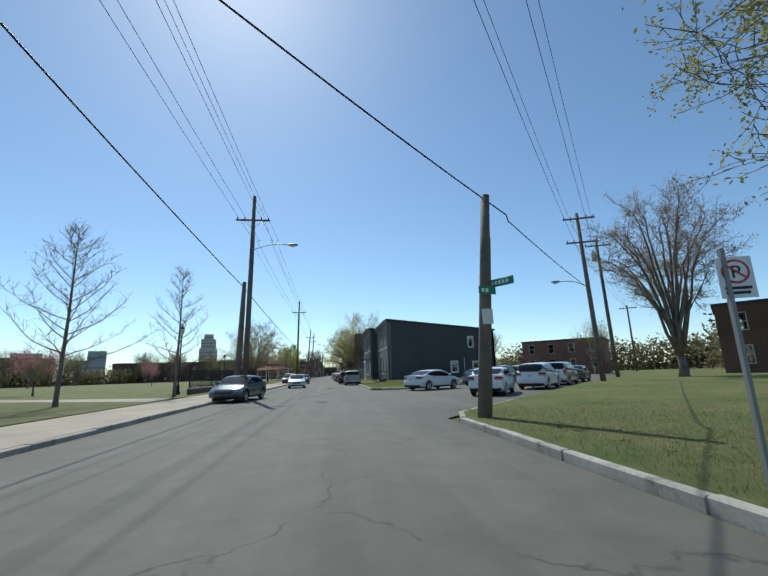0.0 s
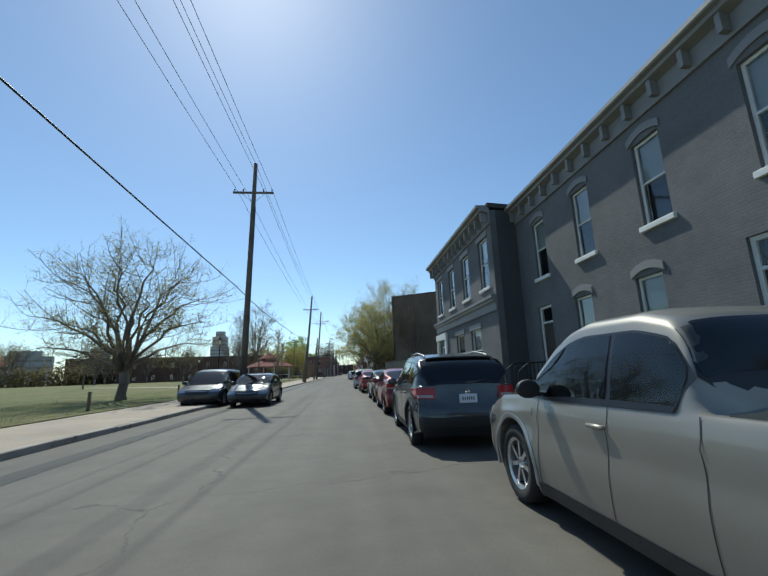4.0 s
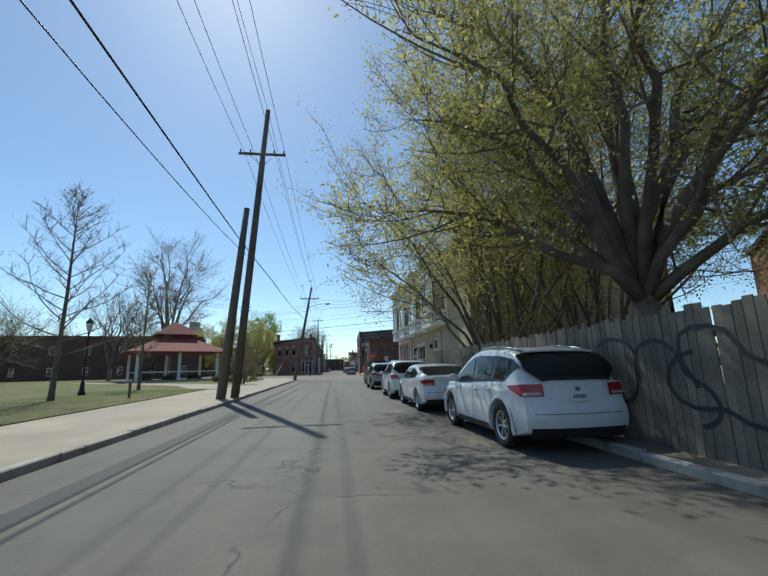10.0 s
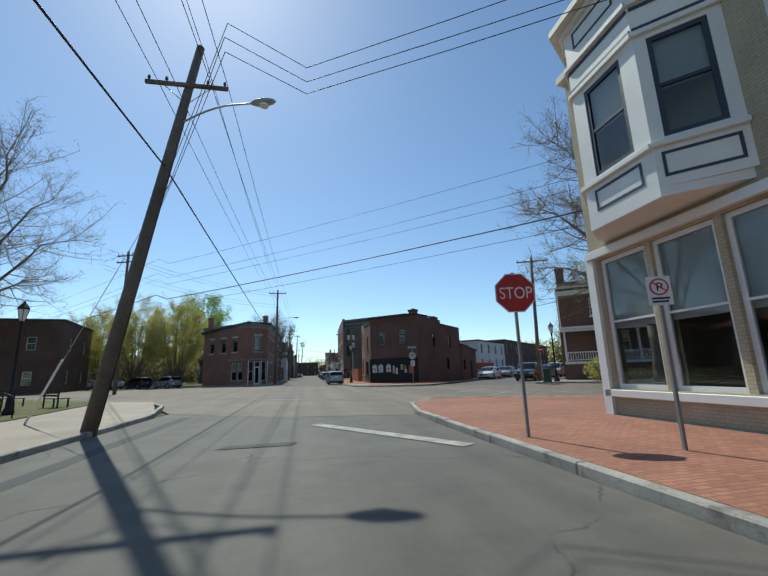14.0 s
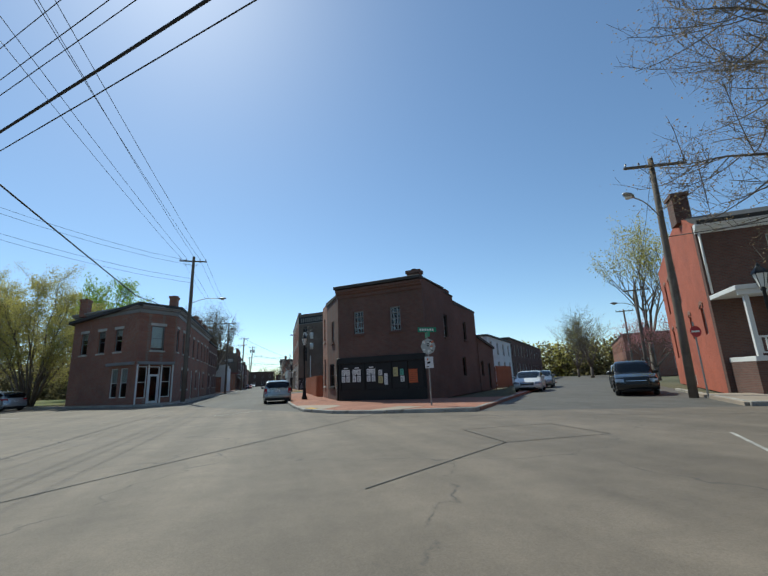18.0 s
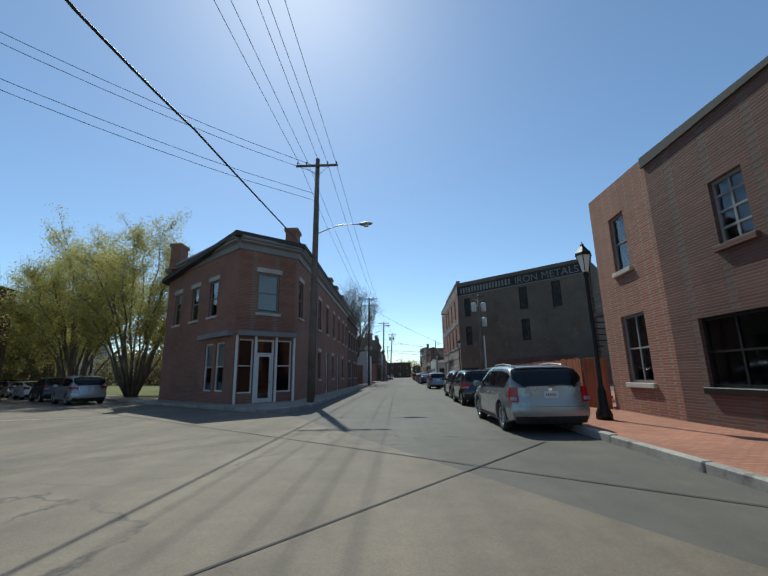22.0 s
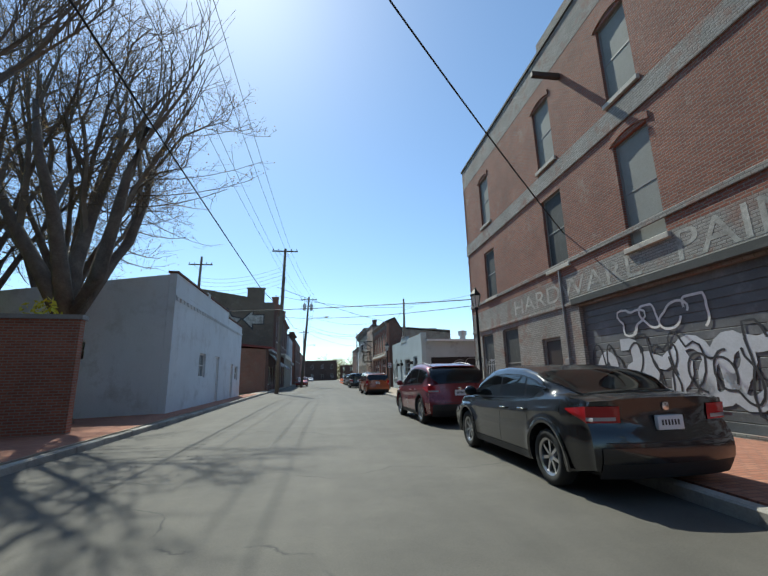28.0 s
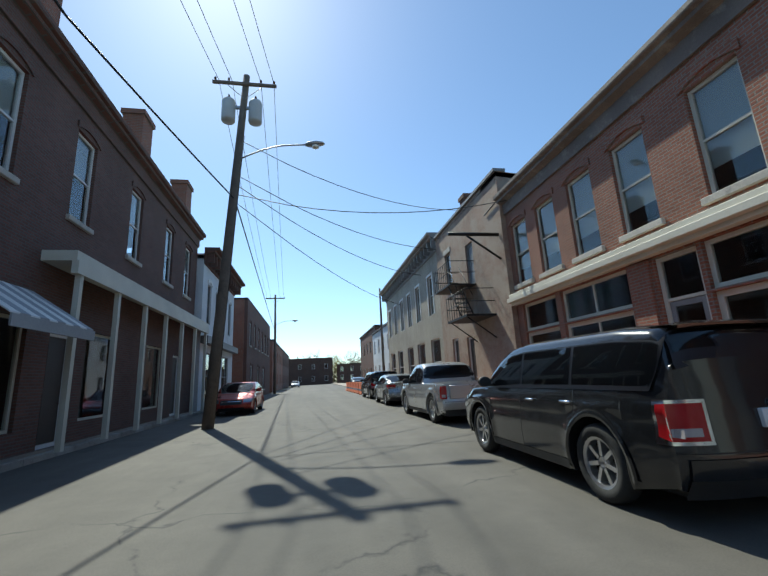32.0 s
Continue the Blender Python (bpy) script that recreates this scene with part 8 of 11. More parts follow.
def box_data(items, bevel=0.0):
    bm = boxes(items, None, bevel)
    v, f = [tuple(q.co) for q in bm.verts], [tuple(q.index for q in a.verts) for a in bm.faces]
    bm.verts.index_update()
    f = [tuple(q.index for q in a.verts) for a in bm.faces]
    bm.free()
    return v, f


def car(kind, body_mat, label, x, y, rz=0.0, group="", rimmat=None, z=0.0, name="", trim=None, rails=False, tail_bar=False):
    S = SHELLS.setdefault(kind, Shell(kind))
    K, L, W, r, R = S.K, S.L, S.W, S.r, S.R
    c = thing(name or {"pickup": "pickup_truck", "suv": "suv", "van": "minivan", "box": "suv"}.get(kind, "car"), label, {"pickup": "truck"}.get(kind, "car"), pose(x, y, z, 0, 0, rz), group or "cars parked along the street")
    hatch = kind in ("hatch", "suv", "wagon", "van", "box")

    def body_build():
        ys = {round(-L / 2 + 0.05 * k, 3) for k in range(1, int(L / 0.05))}
        for a in K["wy"]:
            ys |= {a + R * math.cos(math.pi * k / 16) for k in range(17)} | {a - R - 0.002, a + R + 0.002}
        if kind == "pickup":
            ys |= {-L / 2 + 0.085, -L / 2 + 0.095, K["roof"][0][0] - 0.045, K["roof"][0][0] - 0.035}
        ys = sorted(v_ for v_ in ys if abs(v_) < L / 2 - 0.05)
        ys = [v_ for i, v_ in enumerate(ys) if i == 0 or v_ - ys[i - 1] > 0.0015]
        rows = []
        for yy in ys:
            half = S.ring(yy)
            pts = []
            for px, pz in half:
                e = S.end(px, pz, yy < 0)
                lim = L / 2 - 0.8
                q = yy if abs(yy) < lim else math.copysign(lim + (abs(yy) - lim) * (abs(e) - lim) / (L / 2 - 0.05 - lim), yy)
                pts.append((px, q, pz))
            rows.append(pts)
        for back in (True, False):
            base = rows[0] if back else rows[-1]
            caps = []
            for f in (1.0, 0.8, 0.55, 0.28, 0.0):
                zm = 0.6
                row = []
                for px, _, pz in base:
                    zz = zm + (pz - zm) * f
                    row.append((px * f, S.end(px * f, zz, back), zz))
                caps.append(row)
            rows = caps[::-1] + rows if back else rows + caps
        full = [row + [(-p[0], p[1], p[2]) for p in row[::-1]] for row in rows]
        return sheet(full)

    body = car_part((kind, "body"), "body", body_build, body_mat, c)
    yr0, yr1, yf = K["dlo"]

    def glazing(y0, y1, grow, off, s):
        def build():
            rows = []
            n = max(4, int((y1 - y0) / 0.07))
            for k in range(n + 1):
                yy = y0 + (y1 - y0) * k / n
                zd, g = S.top(yy)
                lo, hi = zd + 0.022 - grow, zd + max(0.03, g * 0.86 - 0.035) + grow * 0.6
                if yy < yr1:
                    lo = max(lo, zd + 0.022 - grow + (g * 0.8) * max(0.0, (yr1 - yy) / (yr1 - yr0)) ** 1.15 * 0.95)
                hi = max(hi, lo + 0.002)
                rows.append([(s * (S.side(yy, lo + (hi - lo) * j / 5) + off), yy, lo + (hi - lo) * j / 5) for j in range(6)])
            return sheet(rows)
        return build

    edges = [yr0, *K["pil"], yf]
    for s in (-1, 1):
        # trim sheet spans the whole window, its black standing in for cabin shade
        sur = car_part((kind, "dlo", s), "window_surround", glazing(yr0 - 0.03, yf + 0.04, 0.022, 0.004, s), SURROUND_CABIN, c, "black window trim and sheet for the dark cabin")
        for i, (a, b) in enumerate(zip(edges, edges[1:])):
            car_part((kind, "side", i, s), "side_window", glazing(a + (0.025 if i else 0.03), b - (0.025 if i < len(edges) - 2 else 0.0), -0.004, 0.009, s), CARGLASS, sur)

    def screen(y0, y1, grow, off):
        def build():
            rows = []
            for k in range(11):
                yy = y0 + (y1 - y0) * k / 10
                xe = S.ring(yy)[20][0] - 0.03 + grow
                rows.append([(xe * u, yy, S.over(xe * u, yy) + off) for u in np.linspace(-1, 1, 15)])
            return sheet(rows)
        return build

    rf = K["roof"]
    wt, rt = rf[-3][0] + 0.12, rf[1][0] + 0.02
    if kind in ("hatch", "suv", "wagon", "van", "box", "pickup"):
        rt = rf[2][0] - 0.04
    # edge sheets also run behind the glass, as the cabin's shade in black
    car_part((kind, "ws_backing"), "windshield_edge", screen(wt - 0.03, rf[-1][0] - 0.02, 0.02, 0.004), SURROUND_CABIN, c)
    car_part((kind, "ws"), "windshield", screen(wt, rf[-1][0] - 0.06, 0.0, 0.010), CARGLASS, c)
    car_part((kind, "rw_backing"), "rear_window_edge", screen(rf[0][0] + 0.04, rt + 0.02, 0.02, 0.004), SURROUND_CABIN, c)
    car_part((kind, "rw"), "rear_window", screen(rf[0][0] + 0.07, rt, 0.0, 0.010), CARGLASS, c)
    car_part((kind, "floor"), "underbody", lambda: box_data([(-W / 2 + 0.27, -L / 2 + 0.3, 0.2, W / 2 - 0.27, L / 2 - 0.4, 0.72)], 0.04), PLASTIC, c)
    rm = rimmat or RIM
    for a in K["wy"]:
        for s in (-1, 1):
            wheel(c, s * (W / 2 - 0.12), a, r, s, rm)

    def wrap(x0, into, z0, z1, s, off, back=True, taper=0.0):
        """A lens that wraps round a corner of the body."""
        def build():
            cols = []
            xm = S.half(L / 2 - 0.2) * 0.985
            for k in range(7):
                xx = x0 * W / 2 + (xm - x0 * W / 2) * k / 6
                cols.append([(s * xx, S.end(xx, z0 + (z1 - z0) * j / 5, back) + (-off if back else off), z0 + (z1 - z0) * j / 5) for j in range(6)])
            e0 = abs(S.end(xm, (z0 + z1) / 2, back))
            for k in range(1, 6):
                f = k / 5
                zt0, zt1 = z0 + (z1 - z0) * taper * f, z1 - (z1 - z0) * taper * 0.25 * f
                ya, lim, col = e0 - into * f, L / 2 - 0.8, []
                for j in range(6):
                    zz = zt0 + (zt1 - zt0) * j / 5
                    st = ya if ya < lim else lim + (ya - lim) * (0.75) / (abs(S.end(xm, zz, back)) - lim)
                    col.append((s * (S.side(math.copysign(min(st, L / 2), -1 if back else 1), zz) + off), -ya if back else ya, zz))
                cols.append(col)
            return sheet(cols)
        return build

    lx, li, lz0, lz1 = K["lamp"]
    zd = lerp_at(K["deck"], -L / 2 + 0.1)
    for s in (-1, 1):
        t_ = car_part((kind, "tail", s), "taillight", wrap(lx, li, lz0, lz1, s, 0.012, True, 0.75 if li > 0.25 else 0.1), TAIL, c, "red tail light")
        car_part((kind, "rev", s), "reverse_lens", wrap(min(0.84, lx + 0.05), -0.12, lz0 + (lz1 - lz0) * 0.12, lz0 + (lz1 - lz0) * 0.34, s, 0.016), REVERSE, t_)
        if kind == "box":
            car_part((kind, "bezel", s), "bezel", wrap(lx - 0.03, li + 0.03, lz0 - 0.03, lz1 + 0.03, s, 0.008), CHROME, t_, "chrome lamp frame")
        zh = 0.64 if kind in ("sedan", "hatch", "wagon") else 0.76
        car_part((kind, "head", s), "headlight", wrap(0.56, 0.28, zh - 0.08, zh + 0.07, s, 0.008, False, 0.6), HEADL, c, "clear headlight")

        def mirror_build(s=s):
            yy = yf - 0.28
            zm = S.deck(yy) + 0.05
            xx = s * S.side(yy, zm)
            bm = bmesh.new()
            bmesh.ops.create_uvsphere(bm, u_segments=12, v_segments=8, radius=1.0, matrix=Matrix.Translation((xx + s * 0.15, yy, zm + 0.05)) @ Matrix.Diagonal((0.115, 0.075, 0.085, 1)))
            for q in bm.verts:
                q.co.y = max(q.co.y, yy - 0.035)
            bmesh.ops.create_cube(bm, size=1.0, matrix=Matrix.Translation((xx + s * 0.04, yy + 0.01, zm)) @ Matrix.Diagonal((0.12, 0.05, 0.035, 1)))
            bm.verts.index_update()
            v, f = [tuple(q.co) for q in bm.verts], [tuple(q.index for q in a_.verts) for a_ in bm.faces]
            bm.free()
            return v, f

        car_part((kind, "mirror", s), "mirror", mirror_build, PLASTIC if kind in ("pickup", "box") else body_mat, c)
        doors = ((-0.28, -0.2), (K["pil"][0] + 0.06, 0.0)) if kind != "pickup" else ((0.12, 0),)
        for i, (hy, _) in enumerate(doors):
            hz = S.deck(hy) - 0.14
            car_part((kind, "handle", s, i), "door_handle", lambda hy=hy, hz=hz, s=s: box_data([(s * (S.side(hy, hz) + 0.02) - 0.017, hy - 0.1, hz - 0.016, s * (S.side(hy, hz) + 0.02) + 0.017, hy + 0.1, hz + 0.016)], 0.012), CHROME if kind == "box" else body_mat, c)

        def seam_build(s=s):
            vs, fs = [], []
            lines = [(p, p + 0.04) for p in (K["pil"][-1], yf - 0.2)] + ([(K["pil"][0] - 0.05, K["wy"][0] + R * 1.0)] if kind != "pickup" else [(-0.72, -0.72)])
            for ya, yb in lines:
                rows = []
                for k in range(15):
                    f = k / 14
                    zz = S.deck(ya) - 0.005 - (S.deck(ya) - 0.33) * f
                    yy = ya + (yb - ya) * f
                    if kind != "pickup" and yb > ya + 0.1 or yb < ya:
                        yy = ya + (yb - ya) * f ** 2.5
                    if any(math.hypot(yy - a_, zz - r) < R for a_ in K["wy"]):
                        break
                    rows.append([(s * (S.side(yy, zz) + 0.0025), yy - 0.004, zz), (s * (S.side(yy, zz) + 0.0025), yy + 0.004, zz)])
                v, f_ = sheet(rows)
                fs += [tuple(i + len(vs) for i in q) for q in f_]
                vs += v
            return vs, fs

        car_part((kind, "seams", s), "door_seam", seam_build, PLASTIC, c)

        for a in K["wy"]:
            def lip_build(s=s, a=a):
                rows = []
                for k in range(23):
                    w_ = -0.2 + (math.pi + 0.4) * k / 22
                    row = []
                    for dr, off in ((-0.005, -0.06), (-0.005, 0.006), (0.03, 0.012), (0.055, 0.003)):
                        py, pz = a + (R + dr) * math.cos(w_), r + (R + dr) * math.sin(w_)
                        row.append((s * (S.side(py, max(pz, 0.24)) + off), py, pz))
                    rows.append(row)
                return sheet(rows)

            car_part((kind, "lip", s, a), "wheel_arch", lip_build, trim or body_mat, c)

        def sill_build(s=s):
            return sheet([[(s * (S.side(yy, zz) + 0.006), yy, zz) for zz in (0.215, 0.25, 0.29, 0.32)] for yy in np.linspace(K["wy"][0] + R + 0.05, K["wy"][1] - R - 0.05, 16)])

        car_part((kind, "sill", s), "sill_trim", sill_build, PLASTIC, c)
        if rails:
            tube_part("roof_rail", [[((s * W * 0.33, yy, S.over(W * 0.33, yy) + h_), 0.016) for yy, h_ in ((-1.6, -0.01), (-1.5, 0.03), (-0.8, 0.05), (0.0, 0.045), (0.15, -0.01))]], STEEL, c, 6)
    if tail_bar:
        car_part((kind, "strip"), "tail_strip", lambda: sheet([[(xx, S.end(xx, zz, True) - 0.012, zz) for zz in (0.88, 0.93, 0.98)] for xx in np.linspace(-W / 2 * 0.6, W / 2 * 0.6, 13)]), TAIL, c, "red light strip across the tailgate")

    def band(z0, z1, xw, off, back, n=12):
        return lambda: sheet([[(xx, S.end(xx, z0 + (z1 - z0) * j / 3, back) + (-off if back else off), z0 + (z1 - z0) * j / 3) for j in range(4)] for xx in np.linspace(-xw * W / 2, xw * W / 2, n)])

    bp = car_part((kind, "bumper", bool(trim)), "rear_bumper", band(0.4, 0.56, 0.86, 0.02, True), trim or body_mat, c)
    car_part((kind, "valance"), "valance", band(0.24, 0.4, 0.86, 0.012, True), PLASTIC, bp)
    car_part((kind, "tg_seam"), "tailgate_seam", band(0.6, 0.61, 0.8, 0.003, True), PLASTIC, c)
    fb = car_part((kind, "fbumper"), "front_bumper", band(0.36, 0.48, 0.84, 0.012, False), trim or body_mat, c)
    gr = car_part((kind, "grille"), "grille", band(zh - 0.19, zh + 0.04, 0.5, 0.01, False), PLASTIC, fb)
    if abs(rz) > 90:
        car_part((kind, "grille_bar"), "grille_bar", band(zh - 0.035, zh - 0.015, 0.44, 0.016, False), CHROME, gr)
        car_part((kind, "intake"), "intake", band(0.25, 0.35, 0.6, 0.012, False), PLASTIC, fb)
    zp = {"pickup": 0.44, "sedan": 0.72}.get(kind, 0.78)
    pl = car_part((kind, "plate"), "licence_plate", lambda: box_data([(-0.155, S.end(0, zp, True) - 0.03, zp, 0.155, S.end(0, zp, True) + 0.02, zp + 0.15)], 0.006), PLATE, c)
    car_part((kind, "marks"), "plate_marks", lambda: box_data([(-0.11 + 0.038 * k, S.end(0, zp, True) - 0.033, zp + 0.05, -0.09 + 0.038 * k, S.end(0, zp, True) - 0.0305, zp + 0.105) for k in range(6)]), INK, pl)
    part("badge", lathe([(0.0, 0), (0.045, 0.004), (0.045, 0.012), (0, 0.016)], 12, pose(0, S.end(0, 0.96, True) - 0.002, 0.96, 90, 0, 0)), CHROME, c)
    if kind == "pickup":
        car_part((kind, "tailgate"), "tailgate", lambda: box_data([(-W / 2 * 0.74, -L / 2 - 0.015 + 0.04, 0.68, W / 2 * 0.74, -L / 2 + 0.1, 1.03), (-0.12, -L / 2 + 0.01, 0.9, 0.12, -L / 2 + 0.03, 0.96)], 0.012), body_mat, c)
    if hatch:
        tube_part("rear_wiper", [[((0.0, rf[0][0] + 0.0, S.over(0, rf[0][0] + 0.03) + 0.02), 0.012), ((0.36, rf[0][0] + 0.06, S.over(0.36, rf[0][0] + 0.06) + 0.03), 0.009)]], PLASTIC, c, 5)
        ys_ = rf[2][0] - 0.02
        car_part((kind, "spoiler"), "spoiler", lambda: sheet([[(u * W * 0.34, ys_ + 0.25, S.over(u * W * 0.34, ys_ + 0.25) + 0.004), (u * W * 0.34, ys_ + 0.05, S.over(u * W * 0.34, ys_ + 0.2) + 0.008), (u * W * 0.335, ys_ - 0.08, S.over(u * W * 0.33, ys_ + 0.2) - 0.02), (u * W * 0.33, ys_ - 0.07, S.over(u * W * 0.33, ys_ + 0.2) - 0.045), (u * W * 0.33, ys_ + 0.03, S.over(u * W * 0.33, ys_ + 0.03) - 0.004)] for u in np.linspace(-1, 1, 11)]), body_mat, c)
    return c


P = {
    "white": paint("paint_white", (0.72, 0.73, 0.74), 0.0), "silver": paint("paint_silver", (0.48, 0.49, 0.5), 0.6), "palegrey": paint("paint_pale_blue_grey", (0.50, 0.55, 0.60), 0.4),
    "red": paint("paint_red", (0.36, 0.03, 0.02), 0.3), "orange": paint("paint_copper", (0.31, 0.082, 0.03), 0.5), "yellow": paint("paint_yellow", (0.72, 0.36, 0.02), 0.0),
    "black": paint("paint_black", (0.015, 0.016, 0.018), 0.2, 0.2), "navy": paint("paint_navy", (0.02, 0.022, 0.05), 0.3), "dark": paint("paint_charcoal", (0.05, 0.055, 0.06), 0.4),
    "beige": paint("paint_champagne", (0.27, 0.25, 0.215), 0.4, 0.4), "maroon": paint("paint_maroon", (0.20, 0.016, 0.022), 0.4), "blue": paint("paint_blue_grey", (0.17, 0.24, 0.31), 0.5), "grey": paint("paint_grey", (0.30, 0.32, 0.33), 0.6), "slate": paint("paint_dark_green_grey", (0.07, 0.085, 0.09), 0.4),
}
# left side, facing against us
car("sedan", P["slate"], "dark grey-green sedan driving towards the corner", 0.55, 25.1, 171, group="oncoming cars", rimmat=RIM)
car("sedan", P["white"], "white compact sedan stopped along the park kerb", 2.15, 46.6, 184, group="oncoming cars")
car("sedan", P["dark"], "dark sedan stopped along the park kerb", 1.5, 69.0, 180, group="oncoming cars")
car("van", P["dark"], "dark minivan standing along the park kerb", -0.9, 72.2 - 2.2, 180)
# side street
car("sedan", P["white"], "large white sedan parked on the side street", 14.9, 22.0, -33)
car("sedan", P["white"], "white compact sedan parked at the lawn's corner", 13.6, 30.4, -57)
for i, (k, cl, lb) in enumerate((("sedan", "blue", "blue sedan parked on the side street"), ("suv", "black", "black suv parked on the side street"), ("suv", "silver", "silver suv parked on the side street"), ("sedan", "dark", "dark sedan parked on the side street"), ("sedan", "white", "white sedan parked on the side street"))):
    car(k, P[cl], lb, 19.5 + 4.0 * i, 35.6 + 4.1 * i, -44)
for i, (k, cl, lb) in enumerate((("suv", "white", "white suv parked on the side street"), ("van", "silver", "grey minivan parked under the trees"), ("sedan", "dark", "dark sedan under the trees"))):
    car(k, P[cl], lb, 19.8 + 4.2 * i, 25.9 + 4.4 * i, -43)
# right kerb, from the grey houses onward
RIGHT = [("pickup", "beige", "old grey-beige pickup parked before the grey house", 8.55, 50.7), ("suv", "dark", "dark suv parked by the grey house", 8.0, 57.2), ("sedan", "maroon", "dark red sedan parked by the grey house", 8.0, 63.0), ("sedan", "black", "black sedan parked by the grey row", 8.0, 68.6),
         ("sedan", "red", "bright red sedan parked by the lawn", 7.8, 77.3), ("hatch", "palegrey", "pale blue-grey hatchback with dark rear glass", 7.45, 84.2), ("suv", "silver", "silver-white suv parked by the wooden fence", 8.0, 91.8), ("pickup", "yellow", "yellow pickup truck parked by the fence", 7.85, 98.5),
         ("suv", "white", "white suv under the budding tree", 7.7, 128.0), ("sedan", "white", "white sedan under the budding tree", 7.55, 134.1), ("suv", "white", "white suv with red tail lights by the tree", 7.5, 139.4),
         ("suv", "grey", "grey crossover parked by the cream building", 7.45, 147.8), ("sedan", "black", "black sedan parked by the shop windows", 7.95, 156.0),
         ("wagon", "grey", "silver-grey wagon parked by the orange fence", 8.55, 210.2), ("hatch", "black", "black hatchback parked by the orange fence", 8.8, 218.2), ("wagon", "black", "black wagon with tall red tail lights", 9.1, 223.5),
         ("hatch", "blue", "blue-grey hatchback parked by the lantern", 9.1, 239.4), ("sedan", "black", "black sedan parked by the warehouse graffiti", 9.6, 260.0), ("suv", "maroon", "dark red suv parked by the warehouse", 9.65, 266.7),
         ("wagon", "orange", "copper orange hatchback wagon by the white shop", 10.2, 286.0), ("suv", "dark", "dark suv parked by the white shop", 10.55, 290.9), ("box", "black", "long black boxy suv by the brick shops", 10.55, 304.9), ("pickup", "silver", "silver pickup parked by the brick shops", 11.0, 312.6),
         ("sedan", "grey", "grey sedan parked by the fire escape", 11.1, 320.6), ("box", "black", "black suv parked further down", 11.3, 327.4), ("sedan", "dark", "dark sedan parked further down", 11.8, 345)]
for k, cl, lb, cx, cy in RIGHT:
    car(k, P[cl], lb, cx, cy, random.Random(int(cy)).uniform(-1.2, 1.2), rails=k in ("suv", "wagon"), tail_bar=cl == "grey" and k == "suv", trim=PLASTIC if k == "suv" and cl != "white" else (STEEL if k == "pickup" and cl != "yellow" else None))
car("sedan", P["silver"], "silver sedan parked in the dirt yard facing the street", 15.6, 121.5, 160)
car("sedan", P["red"], "red sedan coming down the street", 3.2, 321.0, 180, group="oncoming cars")
car("sedan", P["white"], "white sedan far down the street", 3.0, 398, 180, group="oncoming cars")
# the avenue's corners
car("pickup", P["black"], "black pickup parked by the porch house", 26.7, 196.3, 136)
for i, (k, cl, lb) in enumerate((("sedan", "dark", "dark sedan on the side street"), ("suv", "silver", "silver suv on the side street"), ("sedan", "grey", "grey sedan on the side street"), ("suv", "black", "black suv on the side street"))):
    car(k, P[cl], lb, 31.0 + 4.2 * i, 200.7 + 4.05 * i, 136)
car("sedan", P["white"], "white sedan parked beside the corner bar", 26.6, 205.0, 138)
car("sedan", P["grey"], "grey sedan parked by the white house", 31.4, 209.8, 138)
for i, (k, cl, lb) in enumerate((("suv", "silver", "silver suv parked along the avenue"), ("suv", "dark", "dark suv parked along the avenue"), ("sedan", "white", "white sedan parked along the avenue"), ("sedan", "grey", "grey sedan parked along the avenue"), ("suv", "black", "black suv parked along the avenue"))):
    car(k, P[cl], lb, -14.5 - 5.4 * i, 223.4 + 4.3 * i, 52)


